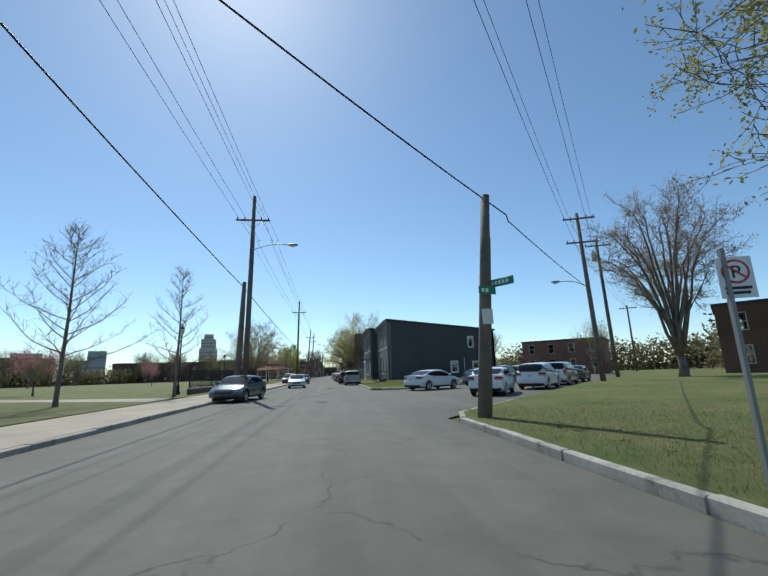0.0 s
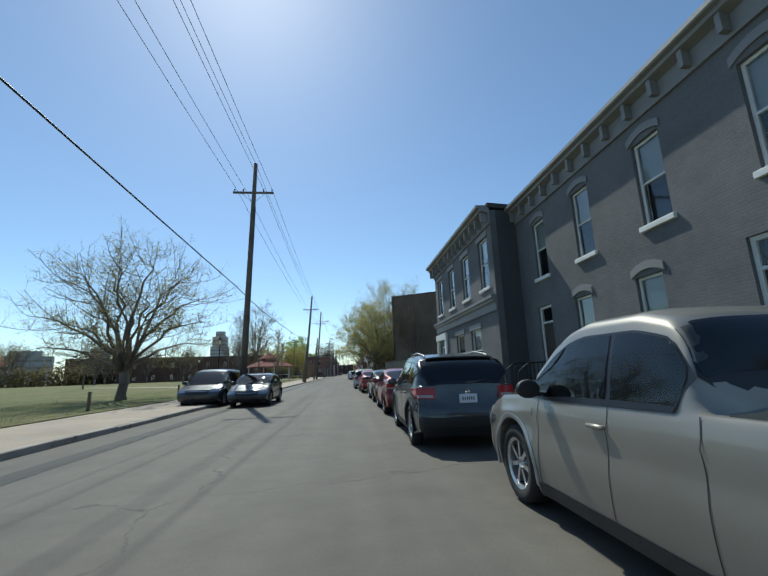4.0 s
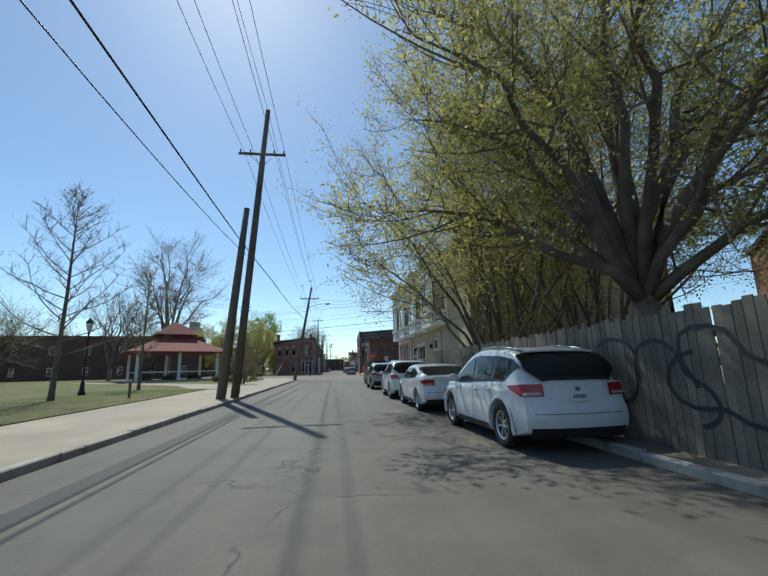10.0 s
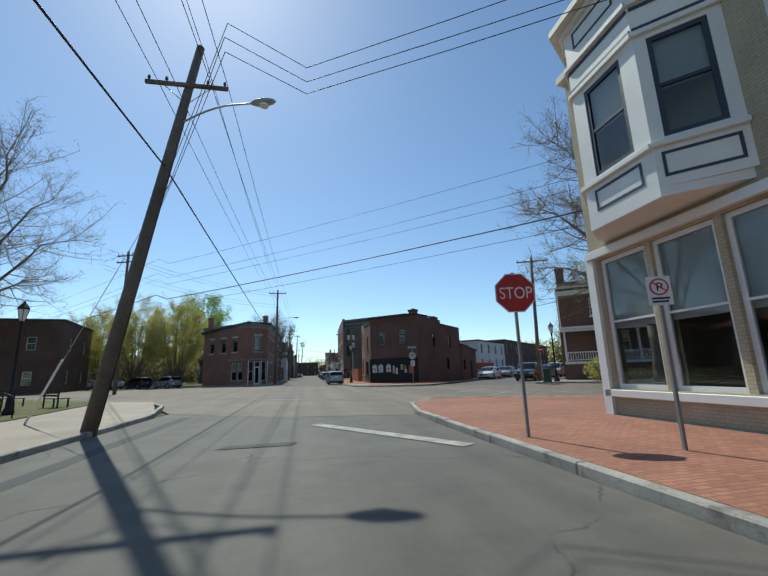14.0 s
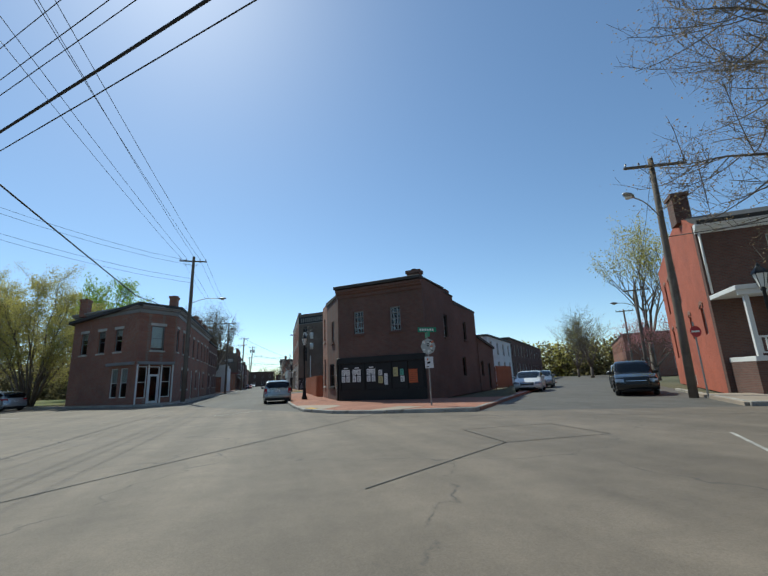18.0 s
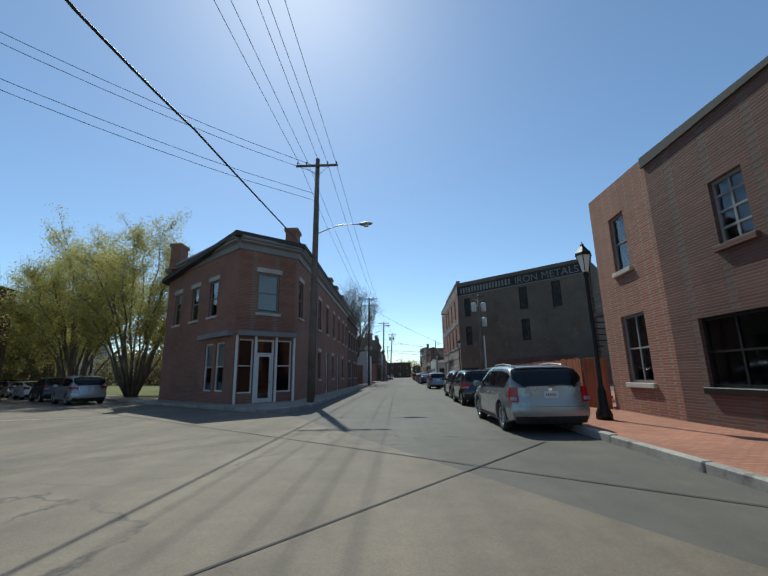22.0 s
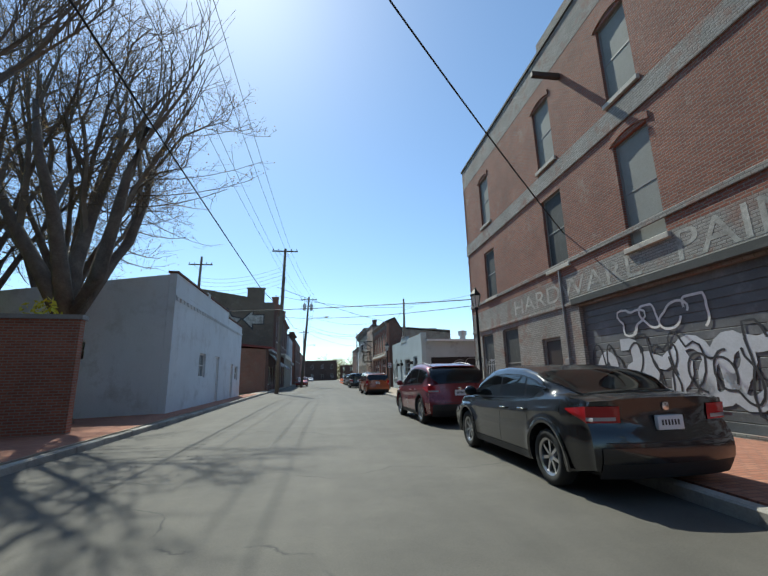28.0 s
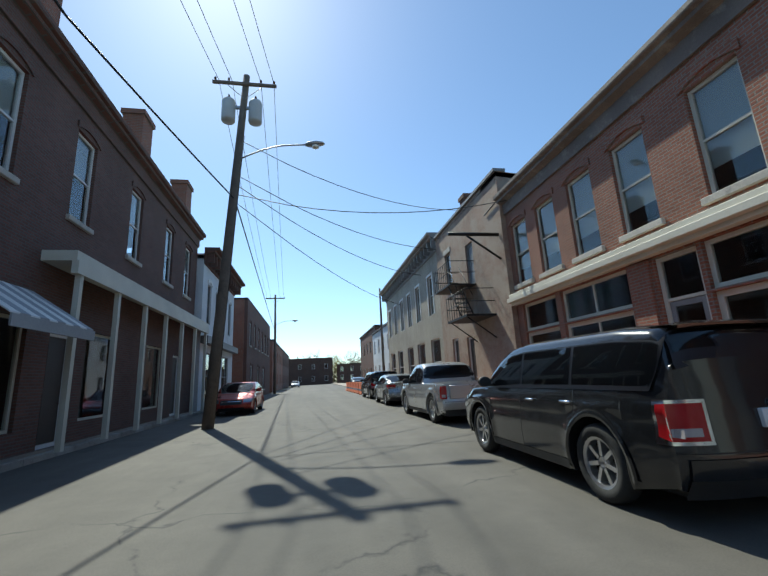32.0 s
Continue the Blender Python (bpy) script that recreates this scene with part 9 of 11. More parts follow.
# ---- trees ----
def grow(seed, height, trunk_r, trunk_h, spread, levels=4, kids=(5, 4, 4, 3), up=0.35, stems=1, fine=0.012, wild=0.25):
    """Limbs and twigs as paths of (point, radius), and the twig ends."""
    rng = random.Random(seed)
    paths, tips = [], []

    def limb(p, d, length, r, level):
        n = 4 if level < 2 else 3
        pts, q, dd = [(p.copy(), r)], p.copy(), d.copy()
        for k in range(n):
            dd = (dd + Vector((rng.uniform(-wild, wild), rng.uniform(-wild, wild), rng.uniform(-wild, wild) + up * 0.25))).normalized()
            q = q + dd * (length / n)
            pts.append((q.copy(), max(fine * 0.5, r * (1 - 0.72 * (k + 1) / n))))
        paths.append((level, pts))
        if level >= levels:
            tips.append((q.copy(), dd.copy()))
            tips.append((pts[-2][0].copy(), dd.copy()))
            return
        kc = kids[min(level, len(kids) - 1)]
        for k in range(kc):
            f = 0.35 + 0.65 * (k + rng.uniform(0.2, 1.0)) / kc
            i = min(n - 1, int(f * n))
            a, b = pts[i], pts[i + 1]
            st = a[0].lerp(b[0], f * n - i if f * n - i < 1 else 1.0)
            side = Vector((rng.uniform(-1, 1), rng.uniform(-1, 1), rng.uniform(-0.3, 0.7)))
            nd = (dd * 0.75 + side.normalized() * spread + Vector((0, 0, up))).normalized()
            limb(st, nd, length * rng.uniform(0.5, 0.72), max(fine, a[1] * 0.6), level + 1)

    for s in range(stems):
        ang = 2 * math.pi * s / stems + rng.uniform(-0.4, 0.4)
        tilt = 0.0 if stems == 1 else rng.uniform(0.15, 0.5)
        base = Vector((0.25 * math.cos(ang), 0.25 * math.sin(ang), -0.1)) if stems > 1 else Vector((0, 0, -0.1))
        d = Vector((tilt * math.cos(ang), tilt * math.sin(ang), 1)).normalized()
        if stems == 1:
            top = Vector((rng.uniform(-0.1, 0.1), rng.uniform(-0.1, 0.1), trunk_h))
            paths.append((0, [(base, trunk_r * 1.25), (Vector((0, 0, 0.3)), trunk_r), (top, trunk_r * 0.85)]))
            m = 4
            for k in range(m):
                w = 2 * math.pi * k / m + rng.uniform(-0.4, 0.4)
                nd = Vector((math.cos(w) * spread * 0.8, math.sin(w) * spread * 0.8, 1)).normalized()
                limb(top, nd, (height - trunk_h) * rng.uniform(0.5, 0.62), trunk_r * 0.6, 1)
            limb(top, Vector((0, 0, 1)), (height - trunk_h) * 0.6, trunk_r * 0.65, 1)
        else:
            limb(base, d, height * 0.55, trunk_r * rng.uniform(0.6, 1.0), 0)
    return paths, tips


def leader(seed, height, trunk_r, trunk_h, reach, fine=0.008, limbs=34):
    """A young tree with one straight leader and tiers of slender, nearly level branches."""
    rng = random.Random(seed)
    paths, tips = [(0, [(Vector((0, 0, -0.1)), trunk_r * 1.3), (Vector((0, 0, 0.3)), trunk_r), (Vector((0.04, 0.02, height * 0.5)), trunk_r * 0.6), (Vector((0.0, 0.05, height)), fine)])], []
    for k in range(limbs):
        f = (k + rng.uniform(0, 0.8)) / limbs
        z = trunk_h + (height - trunk_h) * f
        ln = reach * (1 - f) ** 0.75 * rng.uniform(0.75, 1.1) + 0.25
        w = k * 2.4 + rng.uniform(-0.3, 0.3)
        d = Vector((math.cos(w), math.sin(w), rng.uniform(0.15, 0.5) + 0.5 * f)).normalized()
        q, pts = Vector((0, 0, z)), [(Vector((0, 0, z)), trunk_r * 0.3 * (1 - 0.6 * f))]
        for s in range(5):
            d = (d + Vector((rng.uniform(-0.2, 0.2), rng.uniform(-0.2, 0.2), rng.uniform(-0.05, 0.2)))).normalized()
            q = q + d * (ln / 5)
            pts.append((q.copy(), max(fine * 0.6, trunk_r * 0.3 * (1 - 0.6 * f) * (1 - 0.85 * (s + 1) / 5))))
            for side in range(3):
                t_ = (d * 0.6 + Vector((rng.uniform(-1, 1), rng.uniform(-1, 1), rng.uniform(-0.1, 0.9)))).normalized()
                e = q + t_ * rng.uniform(0.25, 0.6) * (0.4 + ln * 0.25)
                paths.append((2, [(q.copy(), fine), (q.lerp(e, 0.5) + Vector((0, 0, 0.03)), fine * 0.7), (e, fine * 0.5)]))
                tips.append((e, t_))
                e2 = q.lerp(e, 0.6) + Vector((rng.uniform(-0.3, 0.3), rng.uniform(-0.3, 0.3), rng.uniform(0, 0.35)))
                paths.append((2, [(q.lerp(e, 0.5), fine * 0.7), (e2, fine * 0.4)]))
                tips.append((e2, t_))
        paths.append((1, pts))
    return paths, tips


def dome(seed, crown, height, trunk_r, mains=24, low=0.35, trunk_h=0.0, fine=0.011, boughs=11, twigs=8, lean=(0.0, 0.0), bough_len=(0.14, 0.34), stem=0.5):
    """A rounded crown: stems that arch out to a dome, boughs on them, and fine twigs on those."""
    rng = random.Random(seed)
    paths, tips = [], []
    foot = Vector((0, 0, trunk_h))
    if trunk_h:
        paths.append((0, [(Vector((0, 0, -0.1)), trunk_r * 1.5), (Vector((0, 0, 0.4)), trunk_r * 1.1), (Vector((0.1, 0, trunk_h * 0.6)), trunk_r), (foot + Vector((0, 0, 0.2)), trunk_r * 0.9)]))
    zc = max(trunk_h, height * low)

    def bend(a, c, b, r0, r1, n):
        return [(a * (1 - k / n) ** 2 + c * 2 * (k / n) * (1 - k / n) + b * (k / n) ** 2, r0 + (r1 - r0) * k / n) for k in range(n + 1)]

    for s in range(mains):
        w, th = s * 2.4 + rng.uniform(-0.3, 0.3), math.acos(1 - 1.12 * (s + 0.5) / mains)
        rr = crown * rng.uniform(0.82, 1.0)
        out = Vector((math.sin(th) * math.cos(w), math.sin(th) * math.sin(w), math.cos(th)))
        end = Vector((rr * out.x + lean[0] * max(0, out.z), rr * out.y + lean[1] * max(0, out.z), zc + (height - zc) * out.z * rng.uniform(0.85, 1.0)))
        a = foot + (Vector((0.3 * math.cos(w), 0.3 * math.sin(w), -0.1)) if not trunk_h else Vector((0, 0, -0.1 * rng.random())))
        mid = a.lerp(end, 0.5)
        c = Vector((mid.x * (0.75 if trunk_h else 1.05), mid.y * (0.75 if trunk_h else 1.05), a.z + (end.z - a.z) * 0.72 + height * 0.05))
        b = a.lerp(end, 0.88)
        r0 = trunk_r * (stem if trunk_h else rng.uniform(0.6, 1.0))
        main = [(p_ + Vector((rng.gauss(0, 1), rng.gauss(0, 1), 0)) * crown * (0.022 if 0 < k_ else 0), r_ * (1 if k_ else 1.15)) for k_, (p_, r_) in enumerate(bend(a, c, b, r0, fine * 1.2, 7))]
        paths.append((0, main))
        for k in range(boughs):
            f = 0.32 + 0.68 * (k + rng.random()) / boughs
            i = min(6, int(f * 7))
            p = main[i][0].lerp(main[i + 1][0], f * 7 - i if f * 7 - i < 1 else 1.0)
            side = Vector((rng.gauss(0, 1), rng.gauss(0, 1), rng.gauss(0.35, 0.7))).normalized()
            q = p + (out * 0.55 + side * 0.9) * crown * rng.uniform(*bough_len)
            e = Vector(((q.x - lean[0] * 0.4) / crown, (q.y - lean[1] * 0.4) / crown, (q.z - zc) / ((height - zc) if q.z > zc else zc * 1.1)))
            if e.length > 1.06:
                q = p.lerp(q, 0.45)
            m2 = p.lerp(q, 0.5) + Vector((0, 0, -0.06 * crown))
            arm = bend(p, m2, q, max(fine * 1.6, main[i][1] * 0.45), fine, 4)
            paths.append((1 if i < 2 else 2, arm))
            for t in range(twigs):
                g_ = 0.2 + 0.8 * (t + rng.random()) / twigs
                j = min(3, int(g_ * 4))
                u = arm[j][0].lerp(arm[j + 1][0], g_ * 4 - j if g_ * 4 - j < 1 else 1.0)
                d = (out * 0.4 + Vector((rng.gauss(0, 1), rng.gauss(0, 1), rng.gauss(0.5, 0.8))).normalized()).normalized()
                v = u + d * crown * rng.uniform(0.06, 0.15)
                paths.append((2, [(u, fine * 0.8), (u.lerp(v, 0.5) + Vector((0, 0, 0.05)), fine * 0.6), (v, fine * 0.4)]))
                tips += [(v, d), (u.lerp(v, 0.55), d)]
                for _ in range(2):
                    x_ = u.lerp(v, rng.uniform(0.3, 0.8))
                    y_ = x_ + (d * 0.5 + Vector((rng.gauss(0, 1), rng.gauss(0, 1), rng.gauss(0.4, 0.8))).normalized()) * crown * rng.uniform(0.03, 0.07)
                    paths.append((2, [(x_, fine * 0.5), (y_, fine * 0.35)]))
                    tips.append((y_, d))
    return paths, tips


def leaves(tips, seed, per, size, scatter):
    rng = np.random.default_rng(seed)
    P_ = np.array([t[0][:] for t in tips])
    c = np.repeat(P_, per, 0) + rng.normal(0, scatter, (len(P_) * per, 3))
    n = len(c)
    u, v = rng.normal(0, 1, (n, 3)), rng.normal(0, 1, (n, 3))
    u /= np.linalg.norm(u, axis=1)[:, None]
    v -= (v * u).sum(1)[:, None] * u
    v /= np.linalg.norm(v, axis=1)[:, None]
    s = size * rng.uniform(0.5, 1.3, (n, 1))
    quad = np.stack([c - u * s, c + v * s * 0.45, c + u * s, c - v * s * 0.45], 1).reshape(-1, 3)
    return quad, [(4 * i, 4 * i + 1, 4 * i + 2, 4 * i + 3) for i in range(n)]


TREES = {}


def tree(key, x, y, label, z=0.1, rz=0.0, scale=1.0, squat=1.0, leaf=None, per=0, size=0.06, scatter=0.2, bark=None, group="", **g):
    """A tree: trunk and limbs, fine twigs, and leaves or buds. The same key shares its meshes."""
    if key not in TREES:
        t = thing("tree", label, "tree", pose(x, y, z, 0, 0, rz) @ Matrix.Diagonal((scale, scale, scale * squat, 1)), group)
        paths, tips = leader(**g) if "reach" in g else dome(**g) if "crown" in g else grow(**g)
        thick, thin = [p for l, p in paths if l <= 1], [p for l, p in paths if l > 1]
        v, f = tubes(thick, 7)
        raw("trunk", v, f, bark or BARK, t, "", True)
        v, f = tubes(thin, 3)
        crown = raw("crown", v, f, TWIG, t)
        crown["kind"] = "stuff"
        if leaf is not None and per:
            v, f = leaves(tips, g["seed"], per, size, scatter)
            lv = raw("leaves", v.tolist(), f, leaf, t)
            lv["kind"] = "stuff"
        TREES[key] = t
        return t
    t = copy_thing(TREES[key], pose(x, y, z, 0, 0, rz))
    t.scale = (scale, scale, scale * squat)
    return tagged(t, label, "tree", group)


# young park trees
YT = dict(height=6.4, trunk_r=0.085, trunk_h=1.3, reach=2.7, fine=0.008)
tree("young", -8.0, 23.0, "bare young park tree with fine upright twigs", seed=1, leaf=LEAF_BUD, per=1, size=0.03, scatter=0.06, scale=1.45, group="park trees", **YT)
tree("young2", -5.0, 30.5, "slender bare park tree with buds", seed=2, leaf=LEAF_SPRING, per=1, size=0.03, scatter=0.08, scale=1.4, group="park trees", **dict(YT, reach=1.9, limbs=26))
for i, (x, y, s, r_, k) in enumerate(((-8.4, 104.1, 1.38, 40, "young"), (-7.5, 112.7, 1.3, 130, "young2"), (-7.5, 130.0, 1.33, 200, "young2"), (-9.2, 141.3, 1.6, 10, "young"), (-10, 152, 1.4, 300, "young2"), (-36, 118, 1.4, 80, "young2"))):
    tree(k, x, y, "slender bare young park tree", rz=r_, scale=s, group="park trees")
# large round bare tree by the park, seen early
BT = dict(height=14.0, trunk_r=0.35, trunk_h=2.2, spread=0.85, levels=4, kids=(5, 7, 7, 6), up=0.15, fine=0.014)
tree("broad", -105.0, 185.0, "broad bare tree at the park's far side", seed=5, leaf=LEAF_SPRING, per=2, size=0.06, scatter=0.15, scale=1.0, group="park trees", **BT)
tree("roundbare", -27.5, 203.5, "huge round-crowned bare tree beside the pavilion", seed=27, leaf=LEAF_BUD, per=1, size=0.07, scatter=0.15, group="park trees", crown=12.5, height=31.0, trunk_r=0.5, trunk_h=5.0, mains=12, low=0.5, fine=0.018, boughs=24, twigs=9, bough_len=(0.2, 0.45), stem=0.42)
tree("parkdome", -8.0, 75.0, "broad rounded tree with fine budding twigs by the park fence", seed=28, leaf=LEAF_SPRING, per=2, size=0.045, scatter=0.12, group="park trees", crown=7.0, height=11.0, trunk_r=0.26, trunk_h=1.8, mains=18, low=0.38, fine=0.011, boughs=15, twigs=8, bough_len=(0.16, 0.36), stem=0.45)
tree("oak", -34.0, 196, "tall spreading bare tree behind the pavilion", seed=8, leaf=LEAF_BUD, per=1, size=0.05, scatter=0.1, group="park trees", **dict(BT, height=16, spread=0.75, up=0.3))
for i, (x, y, s, r_) in enumerate(((-48, 190, 0.9, 20), (-70, 180, 0.8, 120), (-90, 170, 0.8, 220), (-36, 215, 0.8, 300), (-62, 225, 0.9, 60), (-110, 150, 0.9, 10), (-80, 130, 0.7, 90), (-130, 100, 0.9, 160), (-95, 60, 0.8, 50), (-120, 40, 0.9, 0), (-34, 236, 0.8, 200), (-58, 176, 0.75, 250), (-76, 196, 0.95, 330), (-100, 188, 0.85, 70), (-112, 165, 0.95, 140), (-126, 140, 0.9, 210), (-140, 120, 1.0, 280), (-104, 122, 0.7, 30), (-66, 204, 1.0, 110), (-88, 152, 0.7, 190), (-146, 80, 1.0, 260))):
    tree("oak" if i % 2 else "broad", x, y, "bare tree at the park's far side", rz=r_, scale=s, group="park trees")
GT = dict(height=10.0, trunk_r=0.22, trunk_h=1.6, spread=0.7, levels=4, kids=(5, 5, 4, 3), up=0.25, fine=0.014)
tree("green", -18.4, 259, "bright green leafy spring tree", seed=11, leaf=LEAF_GREEN, per=5, size=0.085, scatter=0.2, scale=2.25, crown=4.3, height=9.6, trunk_r=0.2, trunk_h=1.6, mains=12, low=0.4, boughs=14, twigs=7, bough_len=(0.2, 0.4))
tree("green", -12.5, 262, "bright green tree behind the brick building", scale=1.2, rz=90)
# the great budding tree over the parked cars
tree("budding", 12.2, 138.0, "large many-stemmed tree with yellow-green buds over parked cars", seed=21, leaf=LEAF_SPRING, per=5, size=0.05, scatter=0.2, crown=7.6, height=15.0, trunk_r=0.085, mains=26, low=0.4, boughs=14, fine=0.009, scale=1.22)
tree("budding", 17.0, 138.6, "tall many-stemmed tree with yellow-green buds behind the fence", rz=130, scale=1.32, squat=1.25)
tree("spreading", 12.3, 129.4, "broad spreading tree with heavy limbs and yellow-green buds over the street", seed=24, leaf=LEAF_SPRING, per=6, size=0.062, scatter=0.2, crown=8.4, height=16.8, trunk_r=0.36, trunk_h=2.9, mains=19, low=0.36, boughs=19, twigs=9, fine=0.011, lean=(-1.8, 0.0), bough_len=(0.16, 0.36), stem=0.5)
# upright budding trees beyond the avenue, beside the brick corner building
tree("vase", -15.2, 229.5, "upright vase-shaped tree with dense yellow-green buds", seed=25, leaf=LEAF_SPRING, per=7, size=0.08, scatter=0.24, crown=6.2, height=15.8, trunk_r=0.12, mains=20, low=0.45, boughs=13, twigs=8, fine=0.012)
for x, y, rz, sc in ((-22.5, 233.0, 80, 1.05), (-30.5, 240.0, 160, 1.0), (-38.5, 247.5, 250, 0.95)):
    tree("vase", x, y, "upright vase-shaped tree with dense yellow-green buds", rz=rz, scale=sc)
tree("myrtle", -4.5, 159.9, "bare many-stemmed ornamental tree on the lawn's edge", seed=26, leaf=LEAF_BUD, per=1, size=0.03, scatter=0.08, crown=2.3, height=5.4, trunk_r=0.055, mains=15, low=0.5, boughs=9, twigs=7, fine=0.008)
tree("vine", 14.6, 98.6, "bare climbing tree beside the feed warehouse", seed=23, leaf=LEAF_BUD, per=1, size=0.04, scatter=0.1, stems=5, **dict(GT, height=10, spread=0.5, up=0.4))
# trees at the first corner, right
tree("tallbud", 34.4, 29.6, "tall upright tree with brown spring buds", seed=31, leaf=LEAF_BUD, per=2, size=0.06, scatter=0.15, crown=6.4, height=18.6, trunk_r=0.34, trunk_h=1.6, mains=20, low=0.62, fine=0.013, lean=(0.6, 0.0), boughs=15, twigs=9, bough_len=(0.14, 0.32), stem=0.42)
tree("tallbud", 46.0, 24.0, "tall upright tree with brown spring buds", rz=140, scale=0.8)
tree("leafing", 14.8, 3.4, "overhanging branches with small green leaves", seed=33, leaf=LEAF_SHOOT, per=8, size=0.06, scatter=0.09, z=0.1, **dict(GT, height=11.0, trunk_r=0.16, trunk_h=4.3, spread=1.05, up=0.0, kids=(5, 7, 6, 4)))
# by the porch house
tree("porchtree", 29.0, 183.5, "great bare tree with fine budding twigs by the porch house", seed=41, leaf=LEAF_BUD, per=2, size=0.055, scatter=0.2, crown=9.8, height=25.0, trunk_r=0.42, trunk_h=3.6, mains=15, low=0.45, fine=0.014, boughs=27, twigs=11, bough_len=(0.2, 0.42), stem=0.42)
tree("budtree", 48.5, 213.0, "pale green budding street tree", seed=43, leaf=LEAF_SPRING, per=9, size=0.12, scatter=0.35, **dict(GT, height=16, trunk_r=0.3, trunk_h=4.0, spread=0.62))
tree("pink", 45.6, 210.2, "pink blossoming small tree", seed=44, leaf=LEAF_PINK, per=6, size=0.07, scatter=0.25, **dict(GT, height=6, trunk_r=0.12, trunk_h=1.2, spread=0.8))
tree("pink", -33, 96, "pink blossoming small park tree", scale=0.8)
tree("pink", -24, 46, "pink blossoming small park tree", scale=0.8, rz=60)
# left side behind the brick building and by the garage
tree("bareyard", -1.8, 259.5, "bare tree with pruned twisted limbs behind the brick building", seed=51, leaf=None, **dict(BT, height=13, trunk_r=0.28, trunk_h=2.5, spread=0.5, up=0.55))
tree("oldtree", -2.2, 268.0, "huge old bare tree with pruned limbs by the yard wall", seed=63, leaf=None, **dict(BT, height=17, trunk_r=0.5, trunk_h=3.2, spread=0.55, up=0.5, kids=(3, 3, 4, 5)))
tree("roundbare", -4.2, 271.0, "huge old bare tree by the yard wall", rz=40, scale=0.62)
tree("roundbare", -6.4, 269.6, "huge old bare tree by the yard wall", rz=160, scale=0.6)
tree("green", -16, 268, "leafy green tree behind the yard wall", rz=30, scale=1.1)
tree("broad", 33, 256, "bare tree behind the warehouse yard", rz=20, scale=0.6)
tree("oak", 36, 246, "bare tree behind the orange fence", rz=150, scale=0.55)
for i, (x, y, k, s) in enumerate(((8, 470, "roundbare", 0.45), (16, 480, "budding", 0.9), (-6, 478, "green", 1.2), (24, 470, "roundbare", 0.45), (62, 236, "broad", 0.8), (70, 248, "oak", 0.7), (30, 70, "broad", 0.6), (40, 84, "oak", 0.6), (48, 60, "broad", 0.6))):
    tree(k, x, y, "far street tree in early spring", rz=50 * i, scale=s, group="far trees")


def evergreen(x, y, h, r, seed, label):
    t = thing("evergreen_tree", label, "tree", pose(x, y, 0.1))
    tube_part("trunk", [[((0, 0, -0.1), 0.12), ((0, 0, h * 0.9), 0.03)]], BARK, t, 6)
    rng = np.random.default_rng(seed)
    n = 6500
    z = rng.uniform(0.06, 1, n)
    w, rad = rng.uniform(0, 6.283, n), r * np.sin(np.clip((1 - z) * 1.9, 0, 1.57)) * rng.uniform(0.55, 1.08, n)
    tips = [(Vector((a, b, c)), None) for a, b, c in zip(rad * np.cos(w), rad * np.sin(w), z * h)]
    v, f = leaves(tips, seed, 3, 0.1, 0.14)
    raw("crown", v.tolist(), f, LEAF_DARK, t)["kind"] = "stuff"


evergreen(24.3, 115.8, 10.0, 2.1, 61, "dark narrow evergreen before the brick wing")


def shrub(x, y, h, r, seed, mat, label, n=700, size=0.09):
    s = thing("shrub", label, "shrub", pose(x, y, 0.1), "shrubs")
    rng = np.random.default_rng(seed)
    d = rng.normal(0, 1, (n, 3))
    d /= np.linalg.norm(d, axis=1)[:, None]
    rr = rng.uniform(0.55, 1.0, (n, 1))
    p = d * rr * (r, r, h * 0.55) + (0, 0, h * 0.5)
    stems = []
    rg = random.Random(seed)
    for k in range(9):
        w = rg.uniform(0, 6.28)
        stems.append([(Vector((0.1 * math.cos(w), 0.1 * math.sin(w), -0.1)), 0.025), (Vector((r * 0.7 * math.cos(w), r * 0.7 * math.sin(w), h * rg.uniform(0.5, 0.9))), 0.008)])
    tube_part("stems", stems, TWIG, s, 4)
    v, f = leaves([(q, None) for q in p[p[:, 2] > 0]], seed, 2, size, 0.06)
    raw("foliage", v.tolist(), f, mat, s)["kind"] = "stuff"


for i, (x, y, h, r, mt) in enumerate(((-20, 176, 1.0, 1.2, LEAF_SHRUB), (-17.5, 178, 0.9, 1.0, LEAF_SHRUB), (-15, 180, 0.9, 1.1, LEAF_SHRUB), (-9.5, 181, 0.8, 0.9, LEAF_GREEN), (-12.5, 184, 0.9, 1.2, LEAF_SHRUB), (-6.5, 166.5, 0.7, 0.8, LEAF_SHRUB), (-9.0, 170.0, 0.8, 0.9, LEAF_SHRUB), (27.0, 186.5, 1.8, 1.4, LEAF_SPRING), (30.5, 184.2, 1.4, 1.3, LEAF_SHRUB), (28.8, 185.4, 0.8, 1.0, LEAF_SHRUB),
                                       (10.6, 116.8, 0.4, 0.5, LEAF_SHRUB), (9.6, 121.2, 0.5, 0.6, LEAF_SHRUB), (24.8, 112, 1.8, 1.6, LEAF_GREEN), (-5.4, 168.8, 2.3, 1.5, LEAF_SHRUB))):
    shrub(x, y, h, r, 70 + i, mt, "low spring shrub with sparse foliage")
shrub(-1.7, 265.9, 3.5, 0.7, 99, YELLOWF, "bright yellow flowering shrub over the wall")


